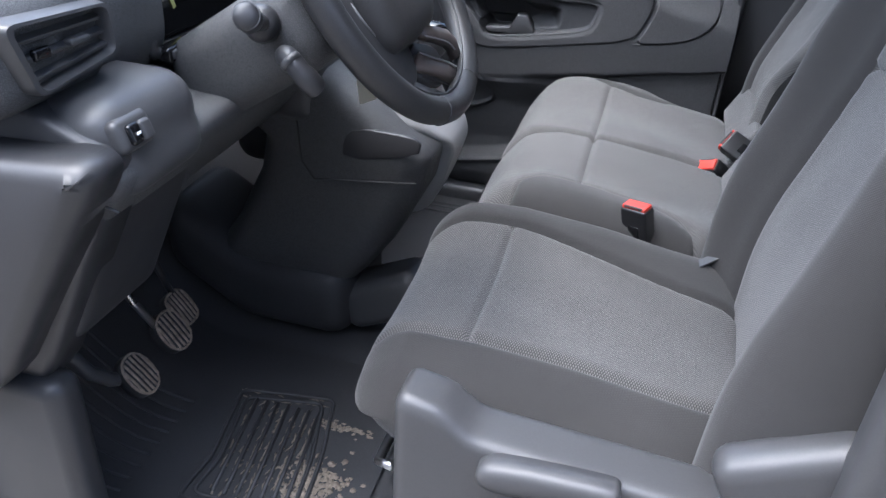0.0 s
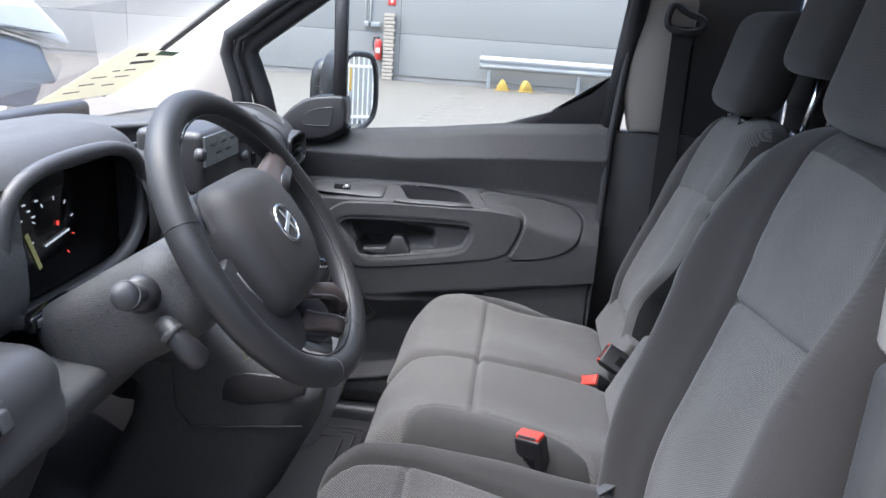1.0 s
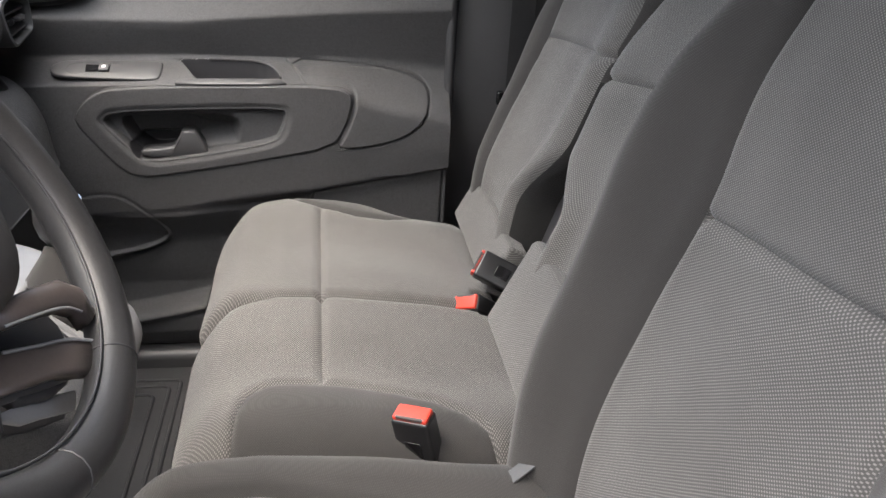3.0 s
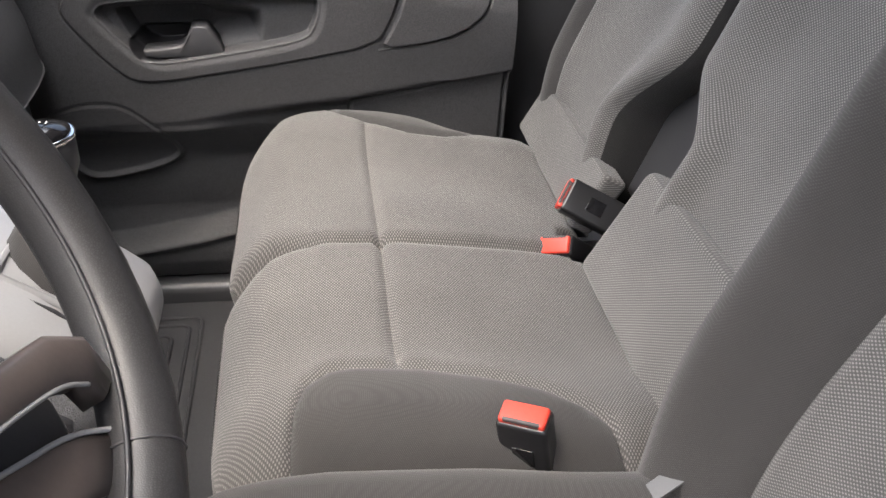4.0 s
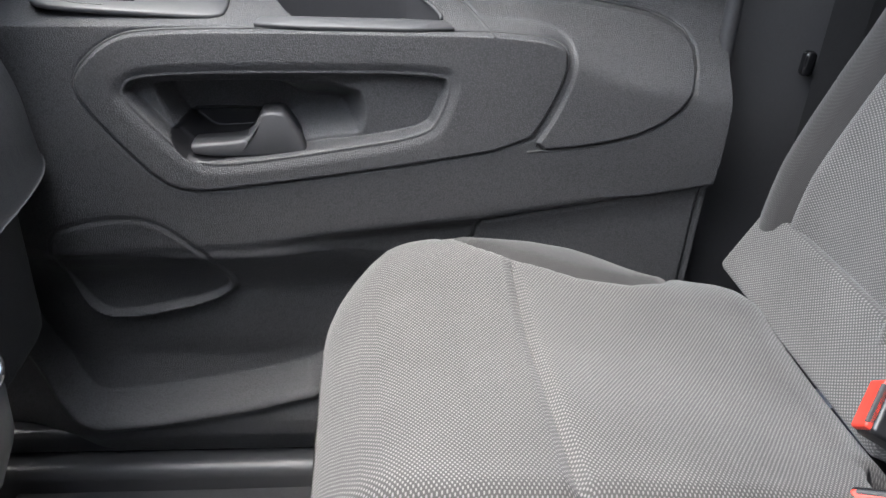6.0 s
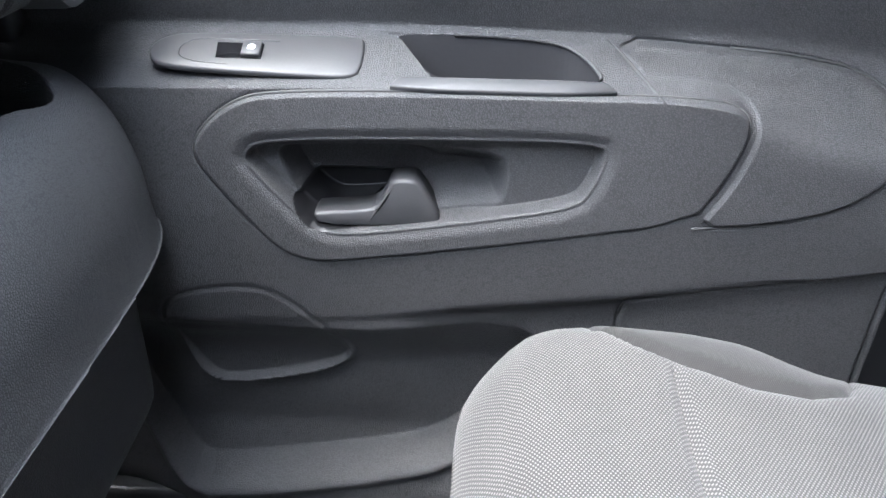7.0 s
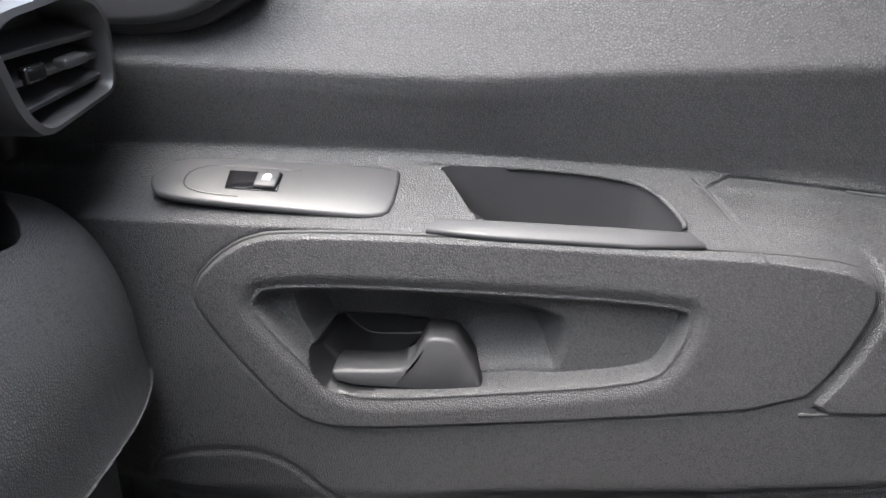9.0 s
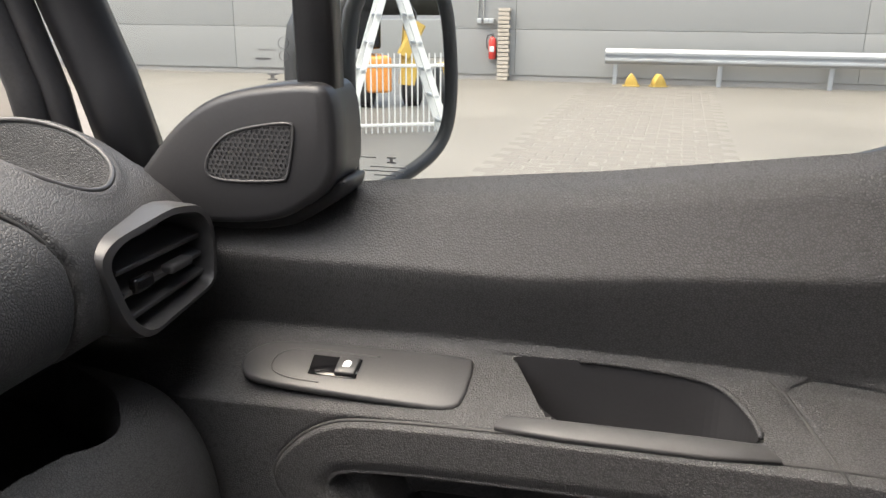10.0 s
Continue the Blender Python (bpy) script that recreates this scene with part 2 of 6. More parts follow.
def part(name, bm, material, parent=None, label="", smooth=True, sharp=None):
    mesh = bpy.data.meshes.new(name)
    bmesh.ops.recalc_face_normals(bm, faces=bm.faces)
    bm.to_mesh(mesh)
    bm.free()
    mesh.polygons.foreach_set("use_smooth", [smooth] * len(mesh.polygons))
    if sharp is not None:
        mesh.set_sharp_from_angle(angle=radians(sharp))
    return link_mesh(name, mesh, material, parent, label)


def samples(h, r, n):
    edge = [h - r + r * math.tan(a) for a in (0.785398, 0.55, 0.28)]
    inner = np.linspace(-(h - r), h - r, max(n, 2))
    return np.array([-e for e in edge] + list(inner) + edge[::-1])


def rbox(half, r, step):
    """A rounded box about the origin: corners and faces, evenly divided."""
    half = np.asarray(half, float)
    r = min(r, half.min() * 0.98)
    ax = [samples(h, r, int(round(2 * (h - r) / step)) + 1) for h in half]
    cnt = [len(a) for a in ax]
    ids, V, F = {}, [], []

    def vid(i, j, k):
        key = (i, j, k)
        if key not in ids:
            ids[key] = len(V)
            V.append((ax[0][i], ax[1][j], ax[2][k]))
        return ids[key]

    for a in range(3):
        b, c = (a + 1) % 3, (a + 2) % 3
        for side in (0, cnt[a] - 1):
            for p in range(cnt[b] - 1):
                for q in range(cnt[c] - 1):
                    quad = []
                    for dp, dq in ((0, 0), (1, 0), (1, 1), (0, 1)):
                        ijk = [0, 0, 0]
                        ijk[a], ijk[b], ijk[c] = side, p + dp, q + dq
                        quad.append(vid(*ijk))
                    F.append(quad if side else quad[::-1])
    V = np.array(V)
    core = np.clip(V, -(half - r), half - r)
    off = V - core
    ln = np.linalg.norm(off, axis=1, keepdims=True)
    return core + off / np.maximum(ln, 1e-9) * r, F


def block(name, centre, half, r, material, parent=None, label="", turn=(0, 0, 0), step=0.05, warp=None):
    """A rounded block, turned and put in place."""
    V, F = rbox(half, r, step)
    if warp:
        V = warp(V)
    V = V @ np.array(Euler([radians(a) for a in turn]).to_matrix()).T + np.array(centre)
    return solid(name, V, F, material, parent, label)


def smooth01(x):
    x = np.clip(x, 0, 1)
    return x * x * (3 - 2 * x)


def bell(d, w):
    return np.exp(-((d / w) ** 2))


def cut_along(rest, F, field):
    """Splits the faces that the line field(rest) = 0 crosses, so that parts meet along it."""
    val = field(rest)
    val = np.where(np.abs(val) < 1e-6, 1e-6, val)
    extra, seen, out = [], {}, []

    def crossing(i, j):
        key = (min(i, j), max(i, j))
        if key not in seen:
            t = val[i] / (val[i] - val[j])
            seen[key] = len(rest) + len(extra)
            extra.append(rest[i] * (1 - t) + rest[j] * t)
        return seen[key]

    for f in F:
        side = [val[i] > 0 for i in f]
        if all(side) or not any(side):
            out.append(list(f))
            continue
        for want in (True, False):
            poly = []
            for k, i in enumerate(f):
                j = f[(k + 1) % len(f)]
                if side[k] == want:
                    poly.append(i)
                if side[k] != side[(k + 1) % len(f)]:
                    poly.append(crossing(i, j))
            if len(poly) > 2:
                out.append(poly)
    return (np.vstack([rest, np.array(extra)]) if extra else rest), out


def shell(half, r, step, warp, region, looks, parent, lines=()):
    """A rounded box, split along the given lines, bent by warp(rest) and parted by region(rest of face middles)."""
    rest, F = rbox(half, r, step)
    for field in lines:
        rest, F = cut_along(rest, F, field)
    V = warp(rest)
    mid = np.array([rest[f].mean(0) for f in F])
    lab = region(mid)
    for key, (name, material, text) in looks.items():
        some = [F[i] for i in np.nonzero(lab == key)[0]]
        if some:
            solid(name, V, some, material, parent, text)


def tube(path, radius, ring=10, closed=False):
    """A bmesh pipe along points; radius may be one number or one per point."""
    path = [Vector(p) for p in path]
    rad = radius if hasattr(radius, "__len__") else [radius] * len(path)
    bm = bmesh.new()
    rows = []
    side = None
    for i, p in enumerate(path):
        a = path[i - 1] if i or closed else p
        b = path[(i + 1) % len(path)] if i + 1 < len(path) or closed else p
        d = (b - a).normalized()
        if side is None:
            side = d.orthogonal().normalized()
        side = (side - d * side.dot(d)).normalized()
        up = d.cross(side)
        rows.append([bm.verts.new(p + rad[i] * (math.cos(t) * side + math.sin(t) * up)) for t in np.linspace(0, 2 * math.pi, ring, endpoint=False)])
    for i in range(len(rows) if closed else len(rows) - 1):
        a, b = rows[i], rows[(i + 1) % len(rows)]
        if closed and i == len(rows) - 1:
            k = min(range(ring), key=lambda s: (a[0].co - b[s].co).length)
            b = b[k:] + b[:k]
        for j in range(ring):
            bm.faces.new((a[j], a[(j + 1) % ring], b[(j + 1) % ring], b[j]))
    if not closed:
        bm.faces.new(rows[0][::-1])
        bm.faces.new(rows[-1])
    return bm


def soften(poly, rounds=2):
    """Rounds a polygon's corners."""
    p = [Vector(q) for q in poly]
    for _ in range(rounds):
        out = []
        for i in range(len(p)):
            a, b = p[i], p[(i + 1) % len(p)]
            out += [a * 0.75 + b * 0.25, a * 0.25 + b * 0.75]
        p = out
    return p


def ease_open(pts, rounds=2):
    return soften_path([Vector(p) for p in pts], rounds)


def soften_path(pts, rounds=2):
    """Rounds an open path, its ends kept."""
    for _ in range(rounds):
        pts = [pts[0]] + [q for a, b in zip(pts, pts[1:]) for q in (a.lerp(b, 0.25), a.lerp(b, 0.75))] + [pts[-1]]
    return pts


def roundpoly(poly, r, n=4):
    """A polygon with each corner turned into an arc of about radius r."""
    p = [Vector(q) for q in poly]
    out = []
    for i in range(len(p)):
        a, b, c = p[i - 1], p[i], p[(i + 1) % len(p)]
        s = b + (a - b).normalized() * min(r, (a - b).length * 0.45)
        e = b + (c - b).normalized() * min(r, (c - b).length * 0.45)
        out += [s * (1 - t) ** 2 + b * 2 * t * (1 - t) + e * t * t for t in np.linspace(0, 1, n + 1)]
    return out


def slab(poly, frame3, depth, bevel=0.002, rounds=2):
    """A bmesh plate: an outline in the plane of frame3 = (origin, u, v); its front stands depth along u x v; edge eased by bevel."""
    o, u, v = (Vector(a) for a in frame3)
    w = u.cross(v).normalized()
    pts = soften([(a, b) for a, b in poly], rounds) if rounds else [Vector(p) for p in poly]
    turn = 1 if sum(pts[i - 1].x * pts[i].y - pts[i].x * pts[i - 1].y for i in range(len(pts))) > 0 else -1
    bm = bmesh.new()
    rings = []
    for inset, h in ((0, 0), (0, depth - bevel), (bevel * 0.3, depth - bevel * 0.3), (bevel, depth)):
        ring = []
        for i, p in enumerate(pts):
            a, b = pts[i - 1], pts[(i + 1) % len(pts)]
            t = (b - a).normalized()
            nrm = Vector((-t.y, t.x)) * turn
            q = p + nrm * inset
            ring.append(bm.verts.new(o + u * q.x + v * q.y + w * h))
        rings.append(ring)
    k = len(pts)
    for a, b in zip(rings, rings[1:]):
        for i in range(k):
            bm.faces.new((a[i], a[(i + 1) % k], b[(i + 1) % k], b[i]))
    top = bm.faces.new(rings[-1])
    bot = bm.faces.new(rings[0][::-1])
    bmesh.ops.triangulate(bm, faces=[top, bot])
    return bm


def polydist(px, pz, poly):
    """Signed distance to a polygon, positive inside."""
    P = np.array([tuple(p) for p in poly])
    best = np.full(px.shape, 1e9)
    inside = np.zeros(px.shape, bool)
    for (x0, z0), (x1, z1) in zip(P, np.roll(P, -1, 0)):
        dx, dz = x1 - x0, z1 - z0
        t = np.clip(((px - x0) * dx + (pz - z0) * dz) / (dx * dx + dz * dz + 1e-12), 0, 1)
        best = np.minimum(best, np.hypot(px - x0 - t * dx, pz - z0 - t * dz))
        cross = (z0 > pz) != (z1 > pz)
        with np.errstate(divide="ignore", invalid="ignore"):
            inside ^= cross & (px < x0 + (pz - z0) * dx / (dz if dz else 1e-12))
    return np.where(inside, best, -best)


def sheet(nu, nv, fn):
    """A grid of nu x nv quads; fn takes arrays u, v in 0..1 and gives points."""
    u, v = np.meshgrid(np.linspace(0, 1, nu + 1), np.linspace(0, 1, nv + 1), indexing="ij")
    V = np.stack(fn(u, v), -1).reshape(-1, 3)
    F = [(i * (nv + 1) + j, (i + 1) * (nv + 1) + j, (i + 1) * (nv + 1) + j + 1, i * (nv + 1) + j + 1) for i in range(nu) for j in range(nv)]
    return V, F


def bar(a, b, wide, deep, up=(0, 0, 1), ease=0.15):
    """A bmesh beam from a to b of rectangular section with eased edges."""
    a, b, up = Vector(a), Vector(b), Vector(up)
    d = (b - a).normalized()
    s = d.cross(up).normalized()
    t = s.cross(d).normalized()
    e = min(wide, deep) * ease
    prof = [(wide / 2 - e, deep / 2), (wide / 2, deep / 2 - e), (wide / 2, -deep / 2 + e), (wide / 2 - e, -deep / 2),
            (-wide / 2 + e, -deep / 2), (-wide / 2, -deep / 2 + e), (-wide / 2, deep / 2 - e), (-wide / 2 + e, deep / 2)]
    bm = bmesh.new()
    rows = [[bm.verts.new(p + s * x + t * y) for x, y in prof] for p in (a, b)]
    for i in range(8):
        bm.faces.new((rows[0][i], rows[0][(i + 1) % 8], rows[1][(i + 1) % 8], rows[1][i]))
    bm.faces.new(rows[0][::-1])
    bm.faces.new(rows[1])
    return bm


# ---- outside: yard, wall, guard rail ----
GZ = -0.10


def build_yard():
    V, F = sheet(60, 60, lambda u, v: (np.sign(u - 0.5) * np.abs(2 * u - 1) ** 3 * 220, 6 + np.sign(v - 0.5) * np.abs(2 * v - 1) ** 3 * 220, 0 * u + GZ))
    tagged(solid("ground", V, F, M_GROUND), "damp grey-brown concrete yard with faint stains", "ground", kind="structure")
    pav = tagged(new("pavement"), "strip of worn block paving let into the concrete", "pavement", kind="structure")
    pav.location = (0.4, 12.0, GZ)
    rng = random.Random(3)
    w, d, c = 0.148, 0.098, 0.012
    V0 = np.array([(sx * (w - k), sy * (d - k), z) for k, z in ((0, -0.04), (0, 0.03), (c, 0.036)) for sx, sy in ((-1, -1), (1, -1), (1, 1), (-1, 1))])
    F0 = [(4 * r + i, 4 * r + (i + 1) % 4, 4 * r + 4 + (i + 1) % 4, 4 * r + 4 + i) for r in (0, 1) for i in range(4)] + [(8, 9, 10, 11)]
    mesh, far_v, far_f = None, [], []
    for r in range(52):
        for k in range(8):
            x = -1.25 + k * 0.302 + (0.151 if r % 2 else 0) + (r - 19) * 0.008
            y = 7.0 + r * 0.202
            z = GZ - 0.033 + rng.uniform(-0.003, 0.003)
            turn = Euler((rng.uniform(-0.01, 0.01), rng.uniform(-0.01, 0.01), rng.uniform(-0.015, 0.015)))
            if r < 37:
                if mesh is None:
                    ob = solid("paving_block", V0, F0, M_PAVE, pav, smooth=False)
                    mesh = ob.data
                else:
                    ob = new("paving_block", mesh)
                    ob.parent = pav
                    ob.matrix_parent_inverse = Matrix.Translation((-0.4, -12.0, -GZ))
                ob.location, ob.rotation_euler = (x, y, z), turn
            else:
                far_f += [tuple(i + len(far_v) for i in f) for f in F0]
                far_v += [tuple(Vector((x, y, z)) + turn.to_matrix() @ Vector(q)) for q in V0]
    tagged(solid("far_blocks", far_v, far_f, M_PAVE, pav, smooth=False), kind="stuff")


def build_wall():
    wall = thing("wall_yard", (0, 18.4, GZ), "pale grey sandwich-panel warehouse wall with joints", "wall", kind="structure")
    # Panels lie in courses 1.15 m high, with recessed joints.
    for k, z0 in enumerate((0.12, 1.10, 2.25, 3.4, 4.55, 5.7)):
        z1 = (1.10, 2.25, 3.4, 4.55, 5.7, 6.85)[k]
        for x0, x1 in ((-30, -17), (-17, -9.6), (-9.6, -2.78), (-2.78, 4.2), (4.2, 11.0), (11.0, 30)):
            block("panel", ((x0 + x1) / 2, 18.40, GZ + (z0 + z1) / 2), ((x1 - x0) / 2 - 0.004, 0.1, (z1 - z0) / 2 - 0.004), 0.006, M_WALL, wall, step=20)
    block("plinth", (0, 18.43, GZ + 0.06), (30, 0.1, 0.07), 0.01, mat("grey_plinth", (0.32, 0.30, 0.28), 0.8, patch=0.5), wall, step=20)
    block("backing", (0, 18.62, GZ + 3.4), (30, 0.1, 3.4), 0.01, M_GALV, wall, step=20)
    pier = thing("brick_pier", (-3.02, 18.2, GZ), "narrow pier of pale bricks with dark joints", "pier", kind="structure")
    block("mortar", (-3.02, 18.24, GZ + 0.78), (0.115, 0.05, 0.78), 0.004, mat("dark_mortar", (0.2, 0.19, 0.18), 0.9), pier, step=5)
    for k in range(18):
        wide = 0.13 if k % 2 else 0.12
        block("brick", (-3.02 + (0.006 if k % 2 else -0.006), 18.2, GZ + 0.045 + k * 0.086), (wide, 0.06, 0.034), 0.006, M_BRICK, pier, step=5)
    rail = thing("guard_rail", (3.0, 18.0, GZ), "galvanised steel crash barrier on short posts", "guard rail")
    prof = [(0, 0.0), (-0.03, 0.02), (-0.08, 0.06), (-0.08, 0.10), (-0.03, 0.135), (-0.03, 0.165), (-0.08, 0.20), (-0.08, 0.245), (-0.03, 0.285), (0, 0.31)]
    V, F = [], []
    for x in (-0.8, 9.5):
        for off, sh in ((0, 0), (0.012, 0)):
            V += [(x, 18.02 + y + off, 0.335 + z) for y, z in prof]
    n = len(prof)
    for i in range(n - 1):
        F += [(i, i + 1, 2 * n + i + 1, 2 * n + i), (n + i, 3 * n + i, 3 * n + i + 1, n + i + 1)]
    F += [tuple(range(n)) + tuple(range(2 * n - 1, n - 1, -1))]
    solid("beam", V, F, M_GALV, rail, smooth=False)
    for x in (-0.58, 1.53, 3.65, 5.8, 7.9):
        part("post", bar((x, 18.1, GZ), (x, 18.1, 0.62), 0.09, 0.07, up=(0, 1, 0)), M_GALV, rail, smooth=False)
    chock = thing("wheel_chock", (-0.22, 17.75, GZ), "yellow wheel chock lying at the wall foot", "wheel chock", "wheel chocks")
    part("wedge", slab([(-0.17, 0), (0.17, 0), (0.08, 0.16), (0.0, 0.27), (-0.06, 0.24)], ((-0.22, 17.82, GZ), (1, 0, 0), (0, 0, 1)), 0.17, 0.012, 1), M_YELLOW, chock)
    part("ribbed_foot", slab([(-0.18, 0), (0.18, 0), (0.18, 0.03), (-0.18, 0.03)], ((-0.22, 17.83, GZ), (1, 0, 0), (0, 0, 1)), 0.19, 0.006, 1), M_YELLOW, chock)
    second = copy_thing(chock, Matrix.Translation((0.32, 17.8, GZ)) @ Matrix.Rotation(radians(28), 4, "Z"))
    second["label"] = "yellow wheel chock turned sideways at the wall foot"
    ext = thing("fire_extinguisher", (-3.27, 18.22, 0.38), "red fire extinguisher hung on the wall", "fire extinguisher")
    part("cylinder", tube([(-3.27, 18.2, 0.36), (-3.27, 18.2, 0.38), (-3.27, 18.2, 0.76), (-3.27, 18.2, 0.81), (-3.27, 18.2, 0.84)], [0.06, 0.082, 0.082, 0.06, 0.025], 16), M_EXTRED, ext)
    part("valve", tube([(-3.27, 18.2, 0.84), (-3.27, 18.2, 0.9)], [0.024, 0.02], 10), M_BLACK, ext)
    part("hose", tube([(-3.29, 18.2, 0.88), (-3.37, 18.18, 0.87), (-3.4, 18.17, 0.76), (-3.38, 18.17, 0.58)], 0.014, 8), M_RUBBER, ext)
    part("label_plate", slab([(-0.05, 0), (0.05, 0), (0.05, 0.12), (-0.05, 0.12)], ((-3.27, 18.118, 0.52), (1, 0, 0), (0, 0, 1)), 0.004, 0.001, 0), M_WPAINT, ext)
    box = thing("socket_box", (-3.45, 18.25, 1.15), "grey electric socket box with cable on the wall", "socket box")
    for dx in (-0.1, 0.06, 0.17):
        block("socket", (-3.48 + dx, 18.24, 1.17), (0.055, 0.05, 0.055), 0.012, M_GALV, box, step=1)
    part("conduit", tube([(-3.62, 18.27, 1.17), (-3.62, 18.27, 3.2)], 0.02, 8), M_WPAINT, box)
    part("conduit", tube([(-3.5, 18.27, 1.2), (-3.5, 18.27, 3.2)], 0.02, 8), M_WPAINT, box)
    sign = thing("wall_sign", (-3.0, 18.28, 1.72), "small red fire-point sign on the wall", "sign")
    part("plate", slab([(-0.09, 0), (0.09, 0), (0.09, 0.18), (-0.09, 0.18)], ((-3.0, 18.29, 1.63), (1, 0, 0), (0, 0, 1)), 0.01, 0.002, 0), M_EXTRED, sign)
    part("mark", slab([(-0.03, 0), (0.03, 0), (0.03, 0.08), (-0.03, 0.08)], ((-3.0, 18.279, 1.68), (1, 0, 0), (0, 0, 1)), 0.003, 0.001, 0), M_WPAINT, sign)
    lamp = thing("wall_socket", (-7.8, 18.28, 0.95), "small pale fitting on the warehouse wall", "wall fitting")
    block("case", (-7.8, 18.27, 0.95), (0.07, 0.05, 0.1), 0.02, M_GALV, lamp, step=1)
    part("bracket", tube([(-7.72, 18.25, 0.88), (-7.66, 18.2, 0.86), (-7.62, 18.2, 0.95)], 0.015, 8), M_GALV, lamp)


def build_light_block():
    """An unseen wall added behind the camera, blocking sky light on the driver's side."""
    wall = thing("wall_near", (0, -4.2, GZ), "unseen grey wall added beside the van to block light", "wall", kind="structure")
    block("panel", (1.0, -4.3, GZ + 2.6), (9.0, 0.1, 2.6), 0.01, M_WALL, wall, step=20)


def build_behind():
    """What the door mirror shows: a white fence, a ladder and a yellow machine behind the van."""
    fence = thing("fence", (8.6, 3.9, GZ), "white painted steel bar fence", "fence")
    for z in (0.10, 0.83):
        part("rail", bar((8.6, 2.2, GZ + z), (8.6, 5.6, GZ + z), 0.045, 0.04), M_WPAINT, fence, smooth=False)
    for k in range(46):
        y = 2.2 + k * 0.074
        part("picket", bar((8.6, y, GZ), (8.6, y, GZ + 0.98), 0.018, 0.018, up=(0, 1, 0)), M_WPAINT, fence, smooth=False)
    ladder = thing("ladder", (7.9, 3.2, GZ), "aluminium folding step ladder standing open", "ladder")
    for y0 in (2.60, 3.88):
        for s in (-0.22, 0.22):
            part("stile", bar((7.9 + s, y0, GZ), (7.9 + 0.7 * s, 3.22, GZ + 2.0), 0.075, 0.03, up=(1, 0, 0)), M_WPAINT, ladder, smooth=False)
        for k in range(6):
            f = 0.12 + k * 0.15
            part("rung", bar((7.68, y0 + (3.22 - y0) * f, GZ + 2.0 * f), (8.12, y0 + (3.22 - y0) * f, GZ + 2.0 * f), 0.05, 0.03), M_GALV, ladder, smooth=False)
    dig = thing("excavator", (11.4, 3.9, GZ), "yellow construction machine with dark cab", "construction machine")
    block("body", (11.6, 3.62, 0.42), (0.5, 0.20, 0.28), 0.06, M_ORANGE, dig, "orange body", step=0.5)
    block("cab", (11.8, 3.42, 1.35), (0.45, 0.28, 0.55), 0.05, M_GLOSS, dig, "dark glazed cab", step=0.5)
    part("cab_pane", slab([(3.18, 0.95), (3.62, 0.95), (3.62, 1.75), (3.18, 1.75)], ((11.335, 0, 0), (0, -1, 0), (0, 0, 1)), 0.006, 0.002, 0), M_SCREEN, dig, smooth=False)
    part("arm", bar((11.3, 4.10, 0.25), (11.3, 4.18, 1.15), 0.24, 0.26), M_YELLOW, dig, smooth=False)
    part("arm", bar((11.2, 4.28, 1.2), (11.2, 4.02, 0.7), 0.16, 0.2), M_YELLOW, dig, smooth=False)
    block("counterweight", (11.5, 4.85, 0.32), (0.3, 0.16, 0.25), 0.06, M_YELLOW, dig, step=0.3)
    part("hose", tube([(11.2, 4.05, 1.1), (11.2, 4.0, 1.4), (11.2, 4.12, 1.5), (11.2, 4.22, 1.35), (11.2, 4.2, 1.1)], 0.02, 6), M_RUBBER, dig)
    for y in (3.45, 4.22, 4.75):
        part("tyre", tube([(11.5, y - 0.14, 0.22), (11.5, y - 0.11, 0.22), (11.5, y + 0.11, 0.22), (11.5, y + 0.14, 0.22)], [0.26, 0.32, 0.32, 0.26], 20), M_RUBBER, dig)
    shed = thing("wall_rear", (24, 4, GZ), "pale low building far behind the van", "building", kind="structure")
    block("facade", (24.4, 10, 0.5), (0.3, 16, 0.6), 0.02, M_WALL, shed, step=20)
    car = thing("parked_van", (-3.6, 4.3, GZ), "white parked van beyond the windscreen", "van")
    o, u = Vector((-2.3, 3.4, 0)) + Vector((-0.75, 0.66, 0)) * 1.5, (0.66, 0.75, 0)
    part("body", slab([(0.006, 1.49), (0.189, 1.277), (0.128, 1.245), (-0.167, 1.345), (-0.6, 1.42), (-2.0, 1.42), (-2.0, 2.0), (-0.5, 1.98)], (o, u, (0, 0, 1)), 1.5, 0.02, 1), M_WHITE, car, "white roof and bonnet")
    part("lower_body", slab([(0.11, 1.23), (-0.2, 1.33), (-2.0, 1.41), (-2.0, 0.12), (-0.05, 0.12), (0.06, 0.6)], (o, u, (0, 0, 1)), 1.46, 0.03, 1), M_GALV, car, "grey lower body")
    for a in (-1.4, -0.4):
        q = o + Vector(u) * a + Vector((0.75, -0.66, 0)) * 1.4
        part("wheel", tube([Vector((q.x, q.y, 0.2)), Vector((q.x + 0.015, q.y - 0.013, 0.2)), Vector((q.x + 0.11, q.y - 0.097, 0.2))], [0.24, 0.30, 0.28], 20), M_RUBBER, car)


# ---- van shell ----
FZ = 0.40


